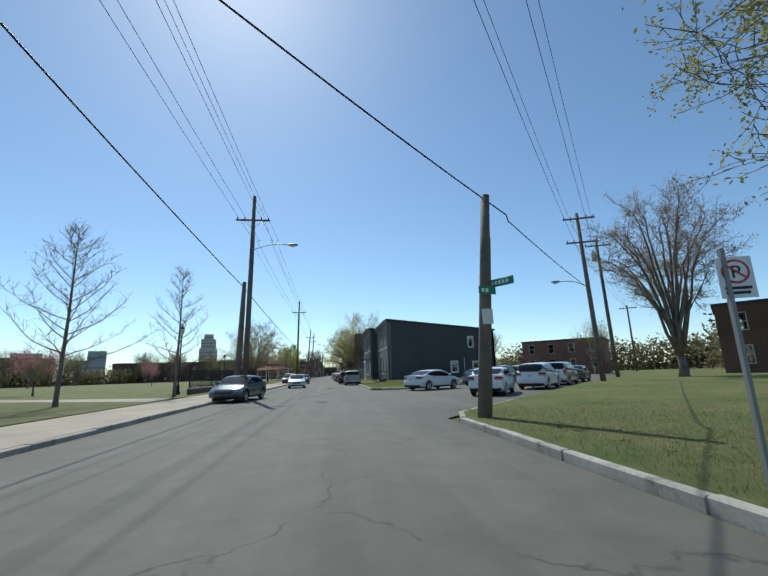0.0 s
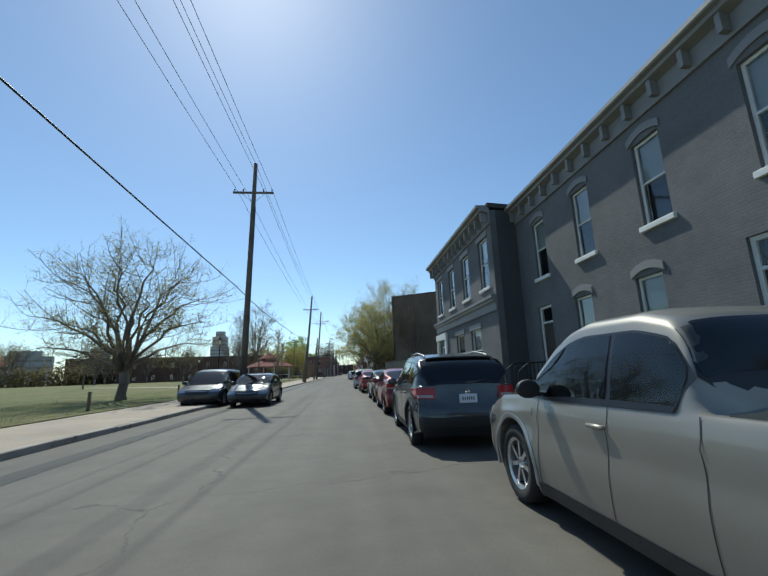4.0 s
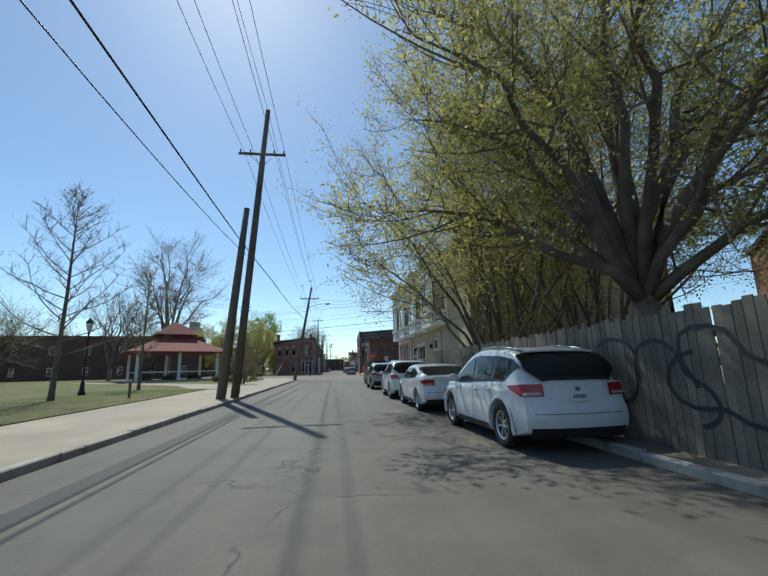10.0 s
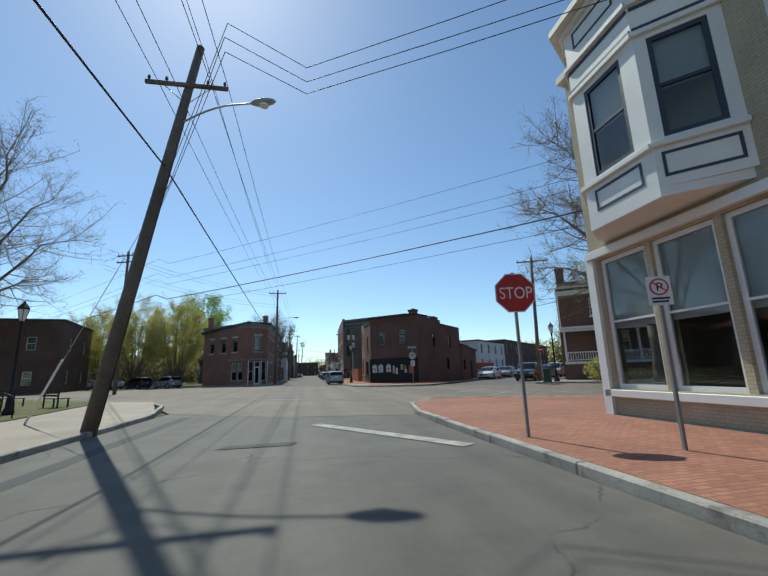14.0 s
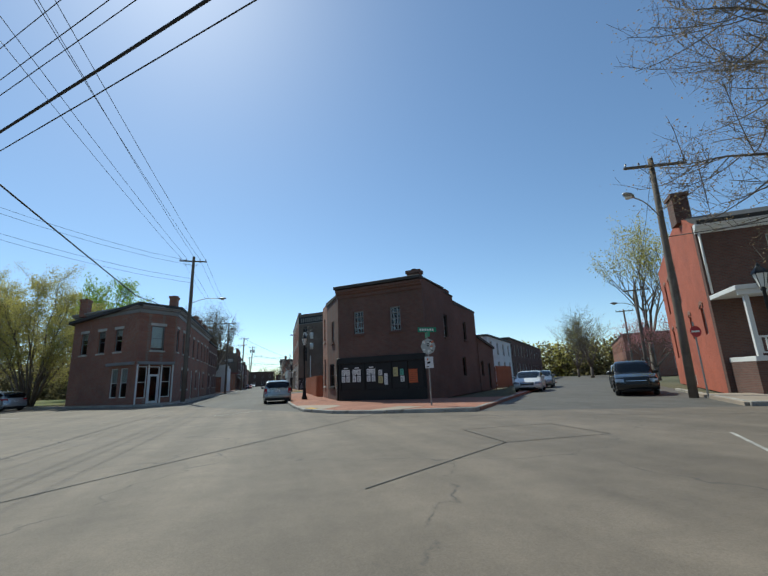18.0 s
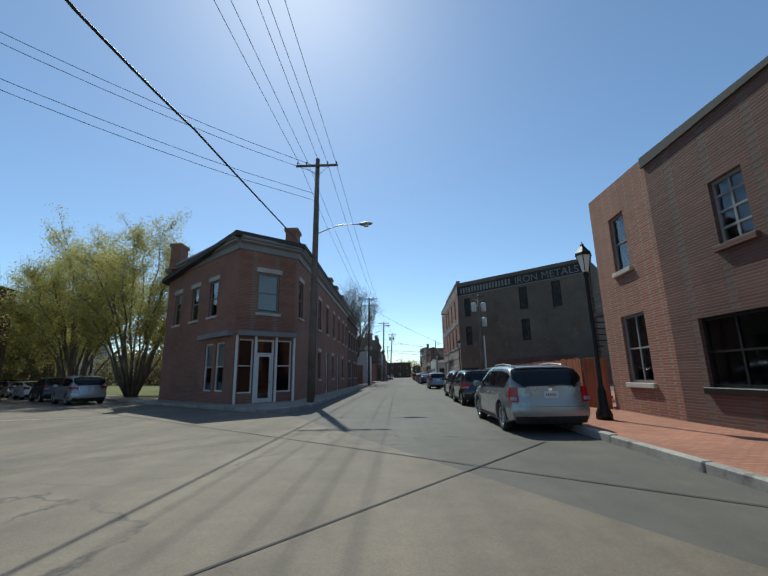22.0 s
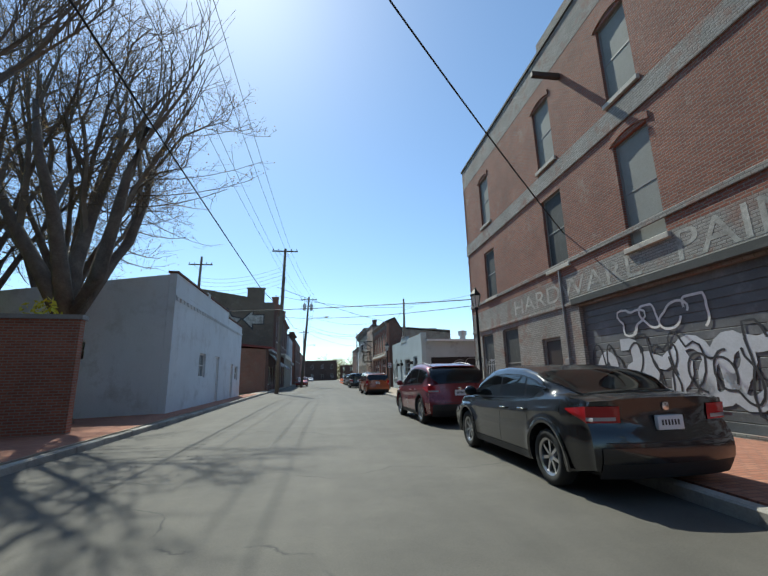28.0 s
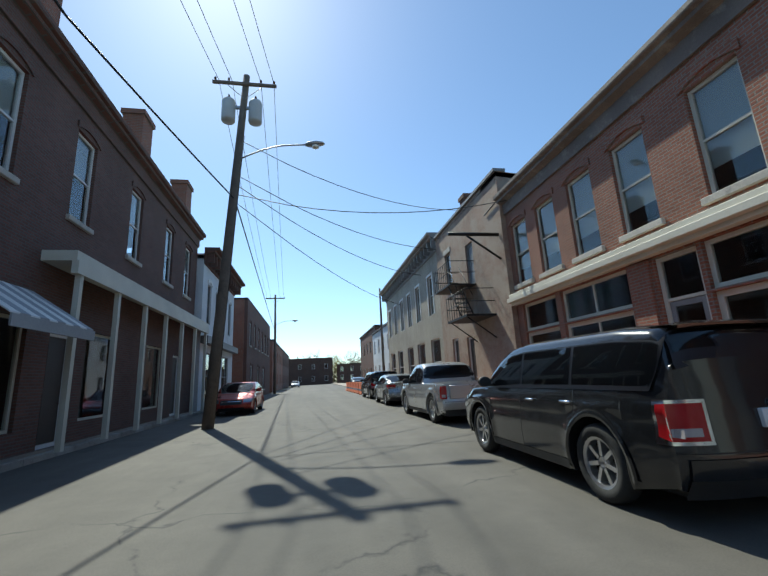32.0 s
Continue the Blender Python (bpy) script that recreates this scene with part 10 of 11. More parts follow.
# far tree line round the park, and dead leaves on the lawns
def tree_line(x0, y0, x1, y1, h, seed, n=900, mat=None):
    rng = np.random.default_rng(seed)
    f = rng.uniform(0, 1, n)
    base = np.stack([x0 + (x1 - x0) * f, y0 + (y1 - y0) * f], 1) + rng.normal(0, 3, (n, 2))
    top = h * (0.55 + 0.45 * np.abs(np.sin(f * 31 + seed)) * rng.uniform(0.5, 1, n))
    tips = [(Vector((a, b, z * t)), None) for (a, b), t in zip(base, top) for z in (0.02, 0.1, 0.2, 0.35, 0.5, 0.7, 0.85, 1.0)]
    v, fc = leaves(tips, seed, 4, 0.5, 0.9)
    return tagged(raw("tree_line", v.tolist(), fc, mat or LEAF_SHRUB), "far belt of bare woodland and shrubs", "woods", "", "stuff")


tree_line(-60, 235, -160, 120, 7, 1)
tree_line(-160, 120, -140, -20, 7, 2)
tree_line(-40, 240, -90, 300, 9, 3, 700)
tree_line(75, 60, 140, -20, 9, 5, 700)
tree_line(62, 122, 130, 70, 8, 6, 700)
tree_line(80, 270, 150, 200, 9, 7, 700)
tree_line(45, 310, 100, 255, 9, 8, 600, LEAF_SPRING)
tree_line(-60, 480, 80, 470, 10, 4, 700)
tree_line(-24, 272, -95, 335, 9, 9, 700)
tree_line(-30, 330, -120, 420, 12, 10, 700)
tree_line(60, 10, 95, 75, 7, 11, 600)


def litter(points, seed, n, label, z):
    rng = np.random.default_rng(seed)
    (x0, y0), (x1, y1) = points
    tips = [(Vector((a, b, z)), None) for a, b in zip(rng.uniform(x0, x1, n), rng.uniform(y0, y1, n))]
    v, f = leaves(tips, seed, 1, 0.07, 0.02)
    v[:, 2] = z + np.abs(v[:, 2] - z) * 0.3
    return tagged(raw("dead_leaves", v.tolist(), f, LEAF_BUD), label, "leaves", "", "stuff")


litter(((10.2, 0), (16, 12)), 1, 900, "scattered dead leaves on the lawn", 0.15)
litter(((9.7, 102), (15, 124)), 2, 900, "scattered dead leaves in the yard", 0.12)


def grass_tufts(x0, y0, x1, y1, n, seed, z, mat, h=0.07):
    rng = np.random.default_rng(seed)
    x, y = rng.uniform(x0, x1, n), rng.uniform(y0, y1, n)
    w, s, hh = rng.uniform(0, 6.283, n), 0.007, h * rng.uniform(0.5, 1.6, n)
    c, d = np.cos(w) * s, np.sin(w) * s
    lean = rng.normal(0, 0.03, (n, 2))
    v = np.stack([np.stack([x - c, y - d, np.full(n, z)], 1), np.stack([x + c, y + d, np.full(n, z)], 1), np.stack([x + lean[:, 0], y + lean[:, 1], z + hh], 1)], 1).reshape(-1, 3)
    return tagged(raw("grass", v.tolist(), [(3 * i, 3 * i + 1, 3 * i + 2) for i in range(n)], mat), "short uneven blades of lawn grass", "grass", "", "stuff")


GRASSBLADE = leaf_mat("grass_blade", (0.10, 0.15, 0.04), (0.24, 0.24, 0.09))
grass_tufts(9.5, 2, 20, 12.5, 12000, 1, 0.13, GRASSBLADE)
grass_tufts(9.4, 34, 15, 52, 12000, 2, 0.16, GRASSBLADE)
grass_tufts(9.7, 75.5, 12.5, 92, 9000, 3, 0.15, GRASSBLADE)
grass_tufts(-12, 60, -4.2, 150, 24000, 4, 0.16, GRASSBLADE, 0.05)


# ---- street furniture ----
def park_lamp(x, y, h=4.2, globe=False, z=0.13):
    l = thing("park_lamp", "black cast-iron lamp post with lantern", "lamp post", pose(x, y, z), "lamp posts")
    part("post", lathe([(0.2, 0), (0.2, 0.15), (0.13, 0.3), (0.11, 0.7), (0.06, 0.85), (0.05, h - 0.7), (0.09, h - 0.62), (0.04, h - 0.55)], 12), BLACK, l, "", True)
    part("lantern_glass", lathe([(0.1, h - 0.55), (0.2, h - 0.1), (0.2, h - 0.08), (0, h - 0.08)], 6), LAMPGLASS, l)
    part("lantern_frame", lathe([(0.24, h - 0.08), (0.22, h), (0.06, h + 0.2), (0.05, h + 0.26), (0.02, h + 0.28), (0.0, h + 0.36)], 6), BLACK, l)
    for k in range(6):
        w = math.pi / 3 * k
        tube_part("lantern_bar", [[((0.1 * math.cos(w), 0.1 * math.sin(w), h - 0.55), 0.012), ((0.21 * math.cos(w), 0.21 * math.sin(w), h - 0.08), 0.012)]], BLACK, l, 4)
    return l


for x, y, h in ((-6.2, 34.6, 5.3), (-8.0, 94.2, 5.3), (-19.0, 120.0, 4.3), (-9.0, 60, 4.2), (-10.5, 146, 4.3), (-8.2, 175.0, 4.3), (-6.6, 178.5, 4.3), (10.5, 209.6, 4.5), (11.45, 238.8, 4.3), (12.3, 269.2, 4.45), (12.5, 292.9, 4.2), (24.0, 188.0, 4.3)):
    park_lamp(x, y, h)


def sign_post(x, y, h, label, z=0.12):
    s = thing("street_sign", label, "street sign", pose(x, y, z), "street signs")
    part("post", boxes([(-0.025, -0.025, -0.1, 0.025, 0.025, h)], None, 0.005), GREYTRIM, s)
    return s


def no_parking(x, y, rz=0.0, h=2.5, side=0.0):
    s = sign_post(x, y, h, "white no parking sign on a steel post")
    m = pose(side, -0.035, h - 0.32, 0, 0, rz)
    p = part("plate", boxes([(-0.165, -0.004, -0.22, 0.165, 0.004, 0.22)], m, 0.003), PLATE, s)
    part("ring", lathe([(0.13, 0.0), (0.13, 0.003), (0.0, 0.003)], 24, m @ Matrix.Translation((0, -0.005, 0.06)) @ pose(0, 0, 0, 90, 0, 0)), SIGNRED, p)
    part("disc", lathe([(0.106, 0.0), (0.106, 0.003), (0.0, 0.003)], 24, m @ Matrix.Translation((0, -0.0085, 0.06)) @ pose(0, 0, 0, 90, 0, 0)), PLATE, p)
    part("bar", boxes([(-0.11, -0.0195, -0.009, 0.11, -0.017, 0.009)], m @ Matrix.Translation((0, 0, 0.06)) @ pose(0, 0, 0, 0, 40, 0)), SIGNRED, p)
    lettering("P", m @ Matrix.Translation((-0.05, -0.014, -0.01)), 0.14, INK, p, 0.002, "letter")
    part("print_block", boxes([(-0.12, -0.008, -0.13, 0.12, -0.0045, -0.1), (-0.12, -0.008, -0.18, 0.1, -0.0045, -0.15)], m), INK, p)
    return s


no_parking(9.92, 3.55, -20, 2.4, 0.08)
no_parking(8.7, 117.4, -10, 2.5)
no_parking(9.3, 100.9, -10, 2.45)
no_parking(12.72, 292.86, -15, 2.55)
no_parking(10.1, 164.6, -25, 2.6)


def stop_sign(x, y, rz=-20, allway=False):
    s = sign_post(x, y, 3.0, "red octagonal stop sign on a dark post")
    m = pose(0, -0.04, 2.6, 0, 0, rz)
    oct_ = [(0.38 * math.cos(math.pi / 8 + k * math.pi / 4), 0.38 * math.sin(math.pi / 8 + k * math.pi / 4)) for k in range(8)]
    p = part("plate", prism(oct_, -0.003, 0.003, m @ pose(0, 0, 0, 90, 0, 0)), SIGNRED, s)
    part("border", prism([(q[0] * 1.06, q[1] * 1.06) for q in oct_], -0.009, -0.004, m @ pose(0, 0, 0, 90, 0, 0)), WHITE, p)
    lettering("STOP", m @ Matrix.Translation((-0.3, -0.006, -0.11)), 0.23, WHITE, p, 0.002, "letters", 0.82)
    return s


stop_sign(8.75, 166.4, -12)


def blade(parent, x, y, z, rz, w=0.9):
    m = pose(x, y, z, 0, 0, rz)
    p = part("name_plate", boxes([(-w / 2, -0.006, -0.11, w / 2, 0.006, 0.11)], m, 0.003), SIGNGREEN, parent, "green street name plate")
    part("text_block", boxes([(-w / 2 + 0.08 + k * 0.12, -0.01, -0.05, -w / 2 + 0.16 + k * 0.12, -0.0065, 0.05) for k in range(int((w - 0.16) / 0.12))], m), WHITE, p)


cs = sign_post(14.6, 195.6, 3.4, "green street name signs over back of round sign")
blade(cs, 0, -0.04, 3.3, 0)
blade(cs, 0.02, 0.0, 3.08, 80)
part("disc", lathe([(0.0, -0.003), (0.36, -0.003), (0.36, 0.003), (0, 0.003)], 8, pose(0, -0.04, 2.55, 90, 0, 0)), STEEL, cs, "grey back of a stop sign")
part("small_plate", boxes([(-0.2, -0.04, 1.6, 0.2, -0.03, 2.1)]), PLATE, cs)
rng = random.Random(77)
for k in range(26):
    u, z = (rng.uniform(-0.24, 0.24), 2.55 + rng.uniform(-0.24, 0.24)) if k < 18 else (rng.uniform(-0.15, 0.15), rng.uniform(1.66, 2.04))
    w, h = rng.uniform(0.03, 0.07), rng.uniform(0.02, 0.05)
    part("sticker", boxes([(-w, -0.004, -h, w, 0.0, h)], pose(u, -0.046 - 0.0012 * k if k < 18 else -0.044 - 0.0012 * (k - 18), z, 0, rng.uniform(-30, 30), 0)), (PAPER, BLACK, BLIND, POSTER_R, INK, PAPER)[k % 6], cs)
ps = thing("street_sign", "green street name plates on the sawn-off pole", "street sign", pose(9.9, 10.1, 0.1), "street signs")
blade(ps, 0.5, -0.1, 3.55, -60, 0.8)
blade(ps, 0.05, -0.2, 3.3, 8, 0.5)
part("notice", boxes([(-0.14, -0.22, 2.4, 0.14, -0.2, 2.8)]), PAPER, ps)
np_ = sign_post(24.85, 191.2, 3.0, "red and white do not enter sign by the pole")
part("disc", lathe([(0, -0.004), (0.23, -0.004), (0.23, 0.004), (0, 0.004)], 20, pose(0, -0.05, 2.6, 90, 0, -20)), SIGNRED, np_)
part("bar", boxes([(-0.16, -0.062, -0.035, 0.16, -0.056, 0.035)], pose(0, 0, 2.6, 0, 0, -20)), WHITE, np_)


def hydrant(x, y):
    h = thing("fire_hydrant", "silver fire hydrant on the lawn", "fire hydrant", pose(x, y, 0.14) @ Matrix.Scale(0.68, 4))
    part("barrel", lathe([(0.17, -0.1), (0.17, 0.05), (0.12, 0.07), (0.11, 0.5), (0.15, 0.52), (0.15, 0.57), (0.12, 0.62), (0.06, 0.72), (0.03, 0.74), (0.03, 0.79), (0, 0.8)], 14), STEEL, h, "", True)
    for a in (0, 90, 180):
        part("outlet", lathe([(0.06, 0.1), (0.06, 0.17), (0.075, 0.17), (0.075, 0.21), (0, 0.21)], 10, pose(0, 0, 0.42, 90, 0, a)), STEEL, h)


hydrant(10.55, 39.95)


def dumpster(x, y, rz):
    d = thing("dumpster", "dark blue steel dumpster covered with tags by the lot", "dumpster", pose(x, y, 0.13, 0, 0, rz) @ Matrix.Diagonal((0.85, 0.6, 1.0, 1)))
    body = part("body", prism([(0, 0), (2.6, 0), (2.6, 1.6), (0, 1.6)], 0.12, 1.5), DUMPBLUE, d)
    for k in range(7):
        part("rib", boxes([(0.12 + 0.38 * k, -0.05, 0.14, 0.2 + 0.38 * k, -0.002, 1.45)]), DUMPBLUE, body)
    part("rim", boxes([(-0.06, -0.08, 1.502, 2.66, 1.68, 1.6)], None, 0.02), DUMPBLUE, d)
    for a in (0.0, 1.32):
        part("lid", prism([(a, -0.04), (a + 1.28, -0.04), (a + 1.28, 1.6), (a, 1.6)], 1.602, [1.66, 1.66, 1.8, 1.8]), PLASTIC, d)
    for a in (0.2, 2.3):
        for b in (0.2, 1.4):
            part("wheel", lathe([(0.06, -0.03), (0.06, 0.03), (0, 0.03)], 10, pose(a, b, 0.06, 0, 90, 0)), RUBBER, d)
    part("notice", boxes([(1.1, -0.065, 0.9, 1.6, -0.055, 1.3)]), PAPER, d)
    scrawl(pose(0, -0.055, 0), 0.1, 2.5, 0.25, 1.35, SPRAY, d, 51, 6, 0.03)


DUMPBLUE = surface("dumpster_paint", (0.018, 0.035, 0.07), rough=0.5, big=1.2, fine=20, vary=0.3, stain=(0.06, 0.04, 0.03))
dumpster(13.35, 237.2, -82)


def wheelie(x, y, rz=0):
    b = thing("wheeled_bin", "dark green wheeled rubbish bin", "bin", pose(x, y, 0.12, 0, 0, rz), "bins")
    part("body", prism([(-0.25, -0.28), (0.25, -0.28), (0.25, 0.28), (-0.25, 0.28)], 0.06, 0.95), BIN, b)
    part("lid", boxes([(-0.3, -0.36, 0.952, 0.3, 0.34, 1.03)], None, 0.03), BIN, b)
    part("handle", boxes([(-0.22, 0.34, 0.9, 0.22, 0.39, 0.95)], None, 0.01), BIN, b)
    for s in (-1, 1):
        part("wheel", lathe([(0.1, -0.03), (0.1, 0.03), (0, 0.03)], 12, pose(s * 0.26, 0.26, 0.1, 0, 90, 0)), RUBBER, b)


wheelie(12.25, 111.4, 6)
wheelie(12.95, 111.1, -4)
wheelie(9.65, 145.4, 5)
wheelie(22.3, 186.6, -30)


def plank_fence(points, h, mat, label, z=0.1, w=0.14, graffiti=0, top=0.08):
    """A fence of single upright boards on rails and posts."""
    f = thing("wooden_fence", label, "fence", pose(points[0][0], points[0][1], z))
    rng = random.Random(int(points[0][1]))
    o = Vector((points[0][0], points[0][1], 0))
    meshes = [boxes([(0, -0.01, 0, w - 0.008, 0.012, h)], None, 0.004) for _ in range(1)]
    me = None
    for a, b in zip(points, points[1:]):
        A, B = Vector((*a, 0)) - o, Vector((*b, 0)) - o
        d = B - A
        ang = math.degrees(math.atan2(d.y, d.x))
        M_ = Matrix.Translation(A) @ pose(0, 0, 0, 0, 0, ang)
        n = int(d.length / w)
        part("rail", boxes([(0, 0.014, 0.35, d.length, 0.06, 0.44), (0, 0.014, h - 0.45, d.length, 0.06, h - 0.36)], M_), mat, f)
        for k in range(int(d.length / 2.4) + 1):
            part("post", boxes([(k * 2.4, 0.062, -0.2, k * 2.4 + 0.1, 0.16, h - 0.1)], M_), mat, f)
        for k in range(n):
            if me is None:
                ob = part("board", meshes[0], mat, f)
                me = ob.data
            else:
                ob = new("board", me)
                ob.parent = f
            ob.matrix_basis = M_ @ pose(k * w, rng.uniform(-0.006, 0.004), rng.uniform(-top, 0.02), 0, rng.uniform(-0.6, 0.6), 0)
        if graffiti:
            scrawl(M_ @ Matrix.Translation((0, -0.012, 0)), d.length * 0.35, d.length * 0.97, 0.35, h - 0.3, SPRAYBLACK, f, graffiti, 6, 0.06)
    return f


plank_fence([(14.6, 76.5), (13.2, 82.5), (11.7, 88.5), (10.4, 93.5)][::-1], 2.3, PLANK, "tall weathered board fence beside the warehouse", graffiti=0)
plank_fence([(8.7, 123.4), (10.75, 118.7)], 2.0, PLANK, "leaning grey board fence with black graffiti", graffiti=41)
plank_fence([(9.4, 142.5), (9.0, 133), (8.75, 123.5)], 2.0, PLANK, "weathered board fence along the pavement with graffiti", graffiti=42)
plank_fence([(12.5, 228.4), (12.2, 220.0), (11.9, 213.6)], 1.75, PLANK_ORANGE, "orange stained board fence beside the corner bar")
plank_fence([(11.9, 213.5), (12.3, 212.6)], 1.75, PLANK_ORANGE, "short orange board fence return")
plank_fence([(28.45, 212.45), (33.2, 217.0)], 2.0, PLANK_ORANGE, "brown board fence behind the bar")


def iron_fence(x, y0, y1, h=1.9):
    f = thing("iron_fence", "black iron picket fence on a low brick wall", "fence", pose(x, y0, 0.13))
    L = y1 - y0
    part("wall", boxes([(-0.15, 0, -0.1, 0.15, L, 0.42)]), BRICK_DARK, f, "low dark brick base wall")
    part("cap", boxes([(-0.19, -0.02, 0.422, 0.19, L + 0.02, 0.5)]), STONE, f)
    part("rail", boxes([(-0.02, 0, 0.62, 0.02, L, 0.66), (-0.02, 0, h - 0.2, 0.02, L, h - 0.16)]), BLACK, f)
    n = int(L / 0.14)
    bm = boxes([(-0.01, 0.14 * k, 0.5, 0.01, 0.14 * k + 0.02, h) for k in range(n) if k > 250])
    if len(bm.verts):
        part("pickets", bm, BLACK, f)["kind"] = "stuff"
    me = None
    for k in range(min(n, 250)):
        if me is None:
            ob = part("picket", boxes([(-0.01, 0, 0.5, 0.01, 0.02, h)]), BLACK, f)
            me = ob.data
        else:
            ob = new("picket", me)
            ob.parent = f
        ob.matrix_basis = pose(0, 0.14 * k, 0)
    for k in range(int(L / 3) + 1):
        part("post", boxes([(-0.035, 3 * k - 0.035, 0.5, 0.035, 3 * k + 0.035, h + 0.12)], None, 0.01), BLACK, f)


iron_fence(-5.0, 33.5, 62.0)
slab("park_path", [(-4.0, 97.5), (-40, 128), (-41.5, 126.4), (-4.0, 94.6)], 0.1, 0.17, WALK, "pale concrete path across the lawn", "path")
slab("park_path", [(-4.2, 28), (-20, 36), (-60, 44), (-60, 42), (-20, 33.6), (-4.2, 24.5)], 0.1, 0.17, WALK, "pale concrete path into the park", "path")
for k in range(16):
    x, y = -4.6 - 0.05 * k, 66 + 5.4 * k
    b = thing("bollard", "short dark post at the lawn's edge", "post", pose(x - (k % 3) * 0.3, y, 0.14), "lawn posts") if k % 2 == 0 else None
    if b:
        part("post", boxes([(-0.05, -0.05, -0.1, 0.05, 0.05, 0.75)], None, 0.012), POLEWOOD, b)
        part("cap", boxes([(-0.06, -0.06, 0.752, 0.06, 0.06, 0.79)], None, 0.01), POLEWOOD, b)
# ramp railing in the park
rl = thing("handrail", "white metal handrail by park steps", "railing", pose(-13, 60, 0.15))
tube_part("rail", [[((0, 0, 0.4), 0.03), ((5.5, 3, 1.1), 0.03)], [((0, 0, 0.1), 0.025), ((5.5, 3, 0.7), 0.025)]], WHITE, rl, 6)
for k in range(5):
    part("post", boxes([(1.37 * k - 0.025, 0.75 * k - 0.025, -0.1, 1.37 * k + 0.025, 0.75 * k + 0.025, 0.4 + 0.17 * k)]), WHITE, rl)


def pavilion(x, y):
    p = thing("pavilion", "open park pavilion with red two-tier roof", "pavilion", pose(x, y, 0.16, 0, 0, 30) @ Matrix.Scale(1.35, 4))
    for sx in (-3.6, 0, 3.6):
        for sy in (-3.6, 3.6):
            part("post", boxes([(sx - 0.12, sy - 0.12, 0, sx + 0.12, sy + 0.12, 2.9)]), WHITE, p)
    part("floor", boxes([(-4.2, -4.2, -0.1, 4.2, 4.2, 0.15)]), STONE, p)
    part("roof", lathe([(6.6, 2.8), (6.6, 2.9), (2.4, 4.3), (2.2, 4.3)], 4, pose(0, 0, 0, 0, 0, 45)), RED_ROOF, p, "red lower roof")
    part("roof_top", lathe([(1.9, 4.25), (1.9, 4.7), (2.8, 4.7), (2.8, 4.78), (0.0, 6.3)], 4, pose(0, 0, 0, 0, 0, 45)), RED_ROOF, p, "red upper roof")
    part("rail", boxes([(-3.6, -3.62, 0.9, 3.6, -3.56, 1.0), (-3.6, 3.56, 0.9, 3.6, 3.62, 1.0)]), WHITE, p)


pavilion(-18.6, 181.6)


def bench(x, y, rz):
    b = thing("park_bench", "dark slatted park bench", "bench", pose(x, y, 0.14, 0, 0, rz), "benches")
    for k in range(4):
        part("slat", boxes([(-0.8, -0.24 + 0.12 * k, 0.42, 0.8, -0.15 + 0.12 * k, 0.46)]), DARKWOOD, b)
    for k in range(3):
        part("back_slat", boxes([(-0.8, 0.26, 0.55 + 0.13 * k, 0.8, 0.29, 0.64 + 0.13 * k)]), DARKWOOD, b)
    for s in (-0.7, 0.7):
        part("leg", boxes([(s - 0.03, -0.22, -0.04, s + 0.03, -0.16, 0.42), (s - 0.03, 0.2, -0.04, s + 0.03, 0.256, 0.9)]), BLACK, b)


bench(-7.0, 182.4, 140)
bench(-10.5, 185.2, 140)
for i in range(5):
    rk = thing("bicycle_rack", "black hoop bicycle rack", "bicycle rack", pose(-5.6 - 0.7 * i, 176.5 + 0.5 * i, 0.16), "bicycle racks")
    tube_part("hoop", [[((0.35, 0, -0.05), 0.025)] + [((0.35 * math.cos(math.pi * k / 8), 0, 0.5 + 0.35 * math.sin(math.pi * k / 8)), 0.025) for k in range(9)] + [((-0.35, 0, -0.05), 0.025)]], BLACK, rk, 6)
gw = thing("guy_wire", "steel guy wire with pale guard beside the corner pole", "cable", pose(0, 0, 0))
tube_part("wire", [[((1.0, 171.6, 7.4), 0.012), ((-3.4, 174.0, 0.14), 0.012)]], STEEL, gw, 4)
tube_part("guard", [[((-2.3, 173.4, 2.0), 0.035), ((-3.4, 174.0, 0.14), 0.035)]], WHITE, gw, 6)


def barrel(x, y):
    b = thing("traffic_drum", "orange and white striped traffic drum", "traffic drum", pose(x, y, 0.0), "traffic drums")
    part("drum", lathe([(0.28, 0), (0.27, 0.06), (0.23, 0.07), (0.2, 0.95), (0.05, 1.0), (0, 1.0)], 14), POSTER_R, b, "", True)
    for k in range(2):
        part("stripe", lathe([(0.232 - 0.02 * k, 0.3 + 0.3 * k), (0.225 - 0.02 * k, 0.45 + 0.3 * k)], 14), WHITE, b)


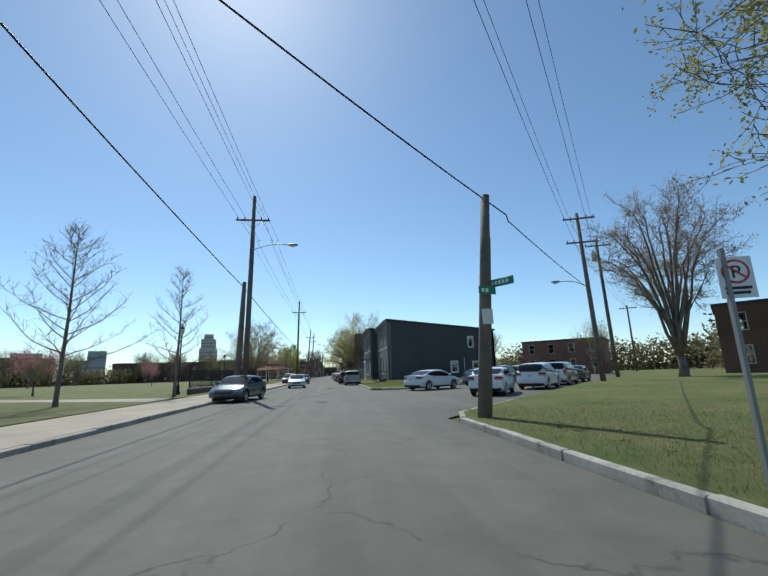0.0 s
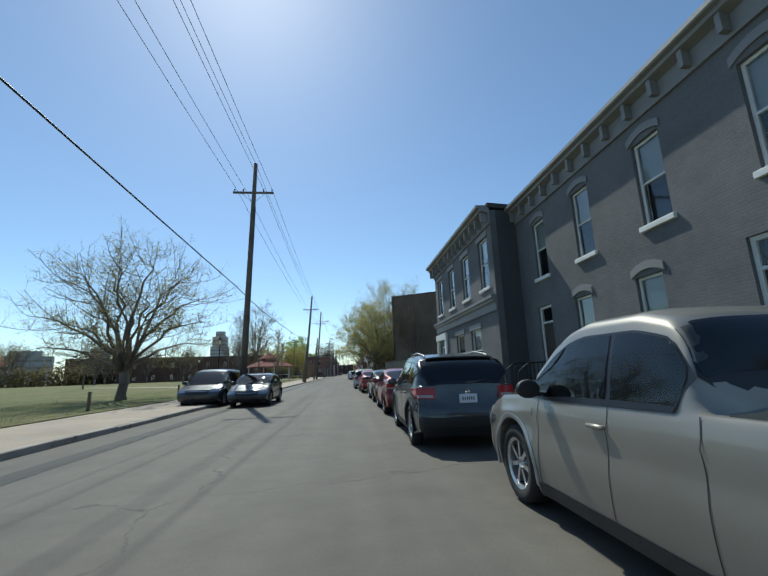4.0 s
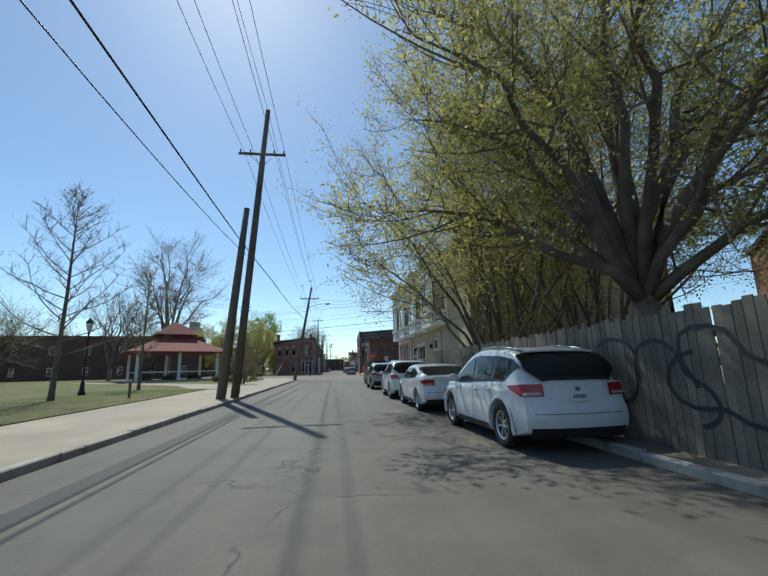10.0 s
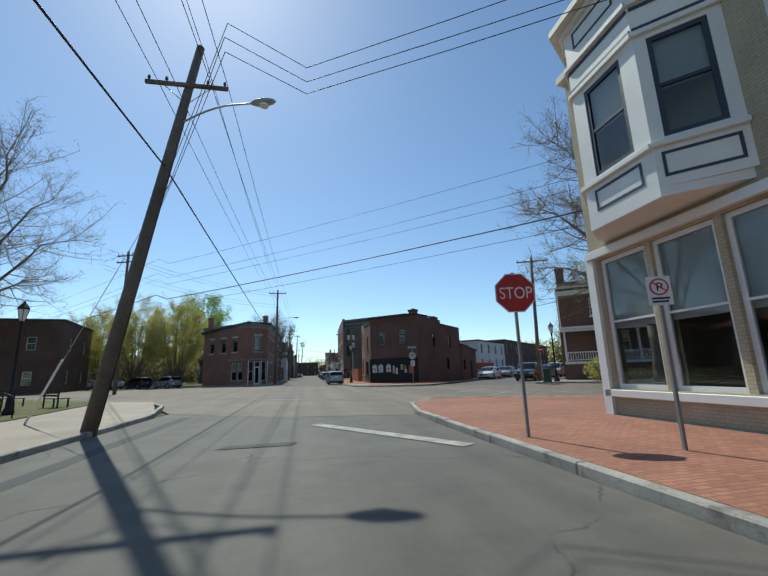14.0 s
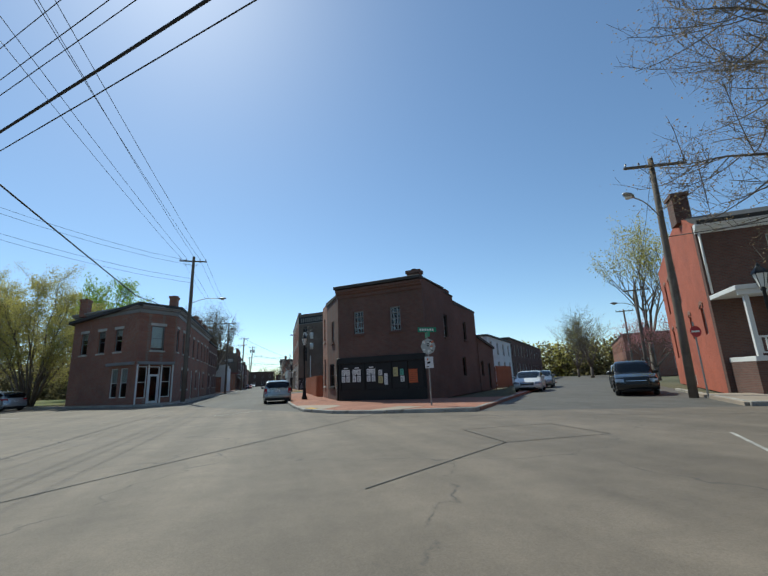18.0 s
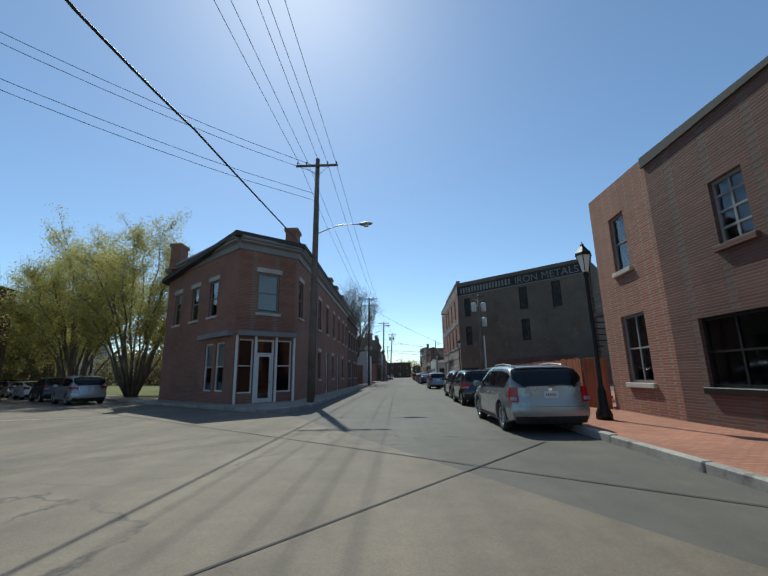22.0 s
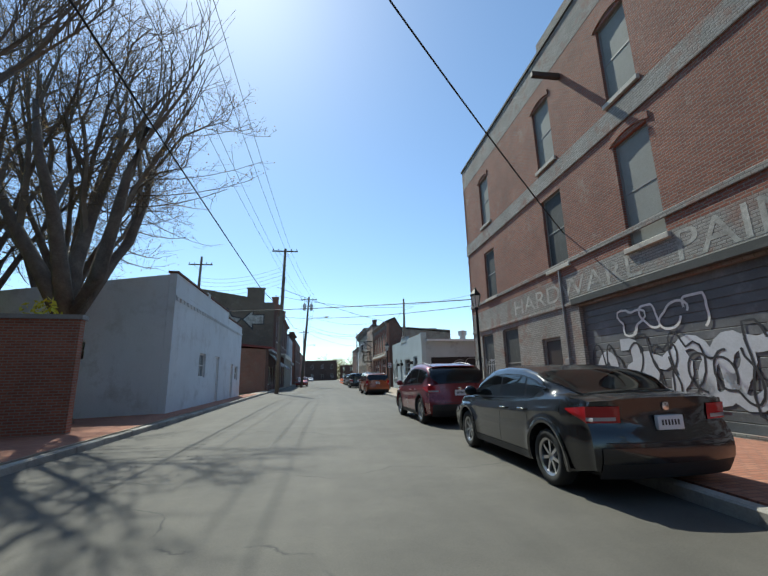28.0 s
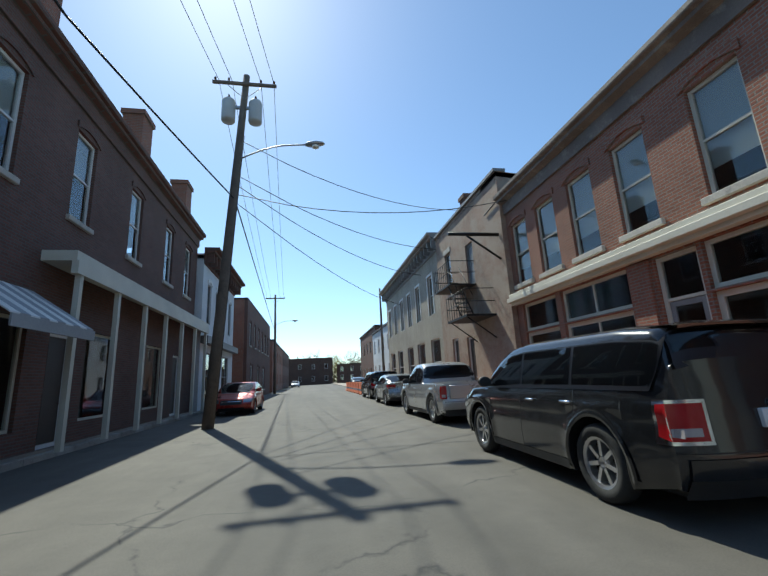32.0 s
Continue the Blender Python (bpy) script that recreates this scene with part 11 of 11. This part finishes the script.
for k in range(7):
    barrel(10.9, 334 + 2.2 * k)
dish = thing("satellite_dish", "grey satellite dish on the low roof", "satellite dish", pose(17.8, 141.6, 7.9, 0, 0, 0))
part("dish", lathe([(0.0, 0.0), (0.2, 0.02), (0.36, 0.09), (0.36, 0.1), (0.2, 0.035), (0, 0.015)], 16, pose(0, 0, 0.3, 60, 0, 30)), GREYTRIM, dish, "", True)
tube_part("arm", [[((0, 0, -0.4), 0.02), ((0, 0, 0.3), 0.02)], [((0, 0, 0.2), 0.012), ((0.1, -0.4, 0.5), 0.012)]], STEEL, dish, 5)
sc = thing("iron_stair_landing", "black iron stair landing with railings on the bar's rear", "stairs", pose(14.5, 213.3, 0.0))
part("deck", boxes([(-0.9, 0, 3.6, 2.2, 2.6, 3.72)]), BLACK, sc)
part("stringer", prism([(-0.9, 2.6), (-0.8, 2.6), (-0.8, 6.8), (-0.9, 6.8)], 0.1, [3.7, 3.7, 0.35, 0.35]), BLACK, sc)
for k in range(14):
    part("tread", boxes([(-0.88, 2.65 + 0.29 * k, 3.4 - 0.24 * k, 0.1, 2.9 + 0.29 * k, 3.44 - 0.24 * k)]), BLACK, sc)
for k in range(4):
    tube_part("rail", [[((-0.9, 0, 3.95 + 0.28 * k), 0.02), ((-0.9, 2.6, 3.95 + 0.28 * k), 0.02)], [((-0.9, 0, 3.95 + 0.28 * k), 0.02), ((2.2, 0, 3.95 + 0.28 * k), 0.02)]], BLACK, sc, 5)
for px_, py_ in ((-0.9, 0), (-0.9, 1.3), (-0.9, 2.6), (0.6, 0), (2.2, 0)):
    tube_part("post", [[((px_, py_, 0.1 if py_ == 0 and px_ < 2 else 3.7), 0.03), ((px_, py_, 4.85), 0.03)]], BLACK, sc, 6)
tp = thing("transformer_rack", "grey transformer and conduit on the warehouse pole", "transformer", pose(14.1, 240.6, 0))
part("can", lathe([(0.0, 6.2), (0.25, 6.22), (0.26, 7.1), (0, 7.2)], 14, Matrix.Translation((0.45, -0.05, 0))), TRANSF, tp, "", True)
part("conduit", boxes([(0.2, -0.25, 0.2, 0.32, -0.13, 5.2)]), TRANSF, tp)
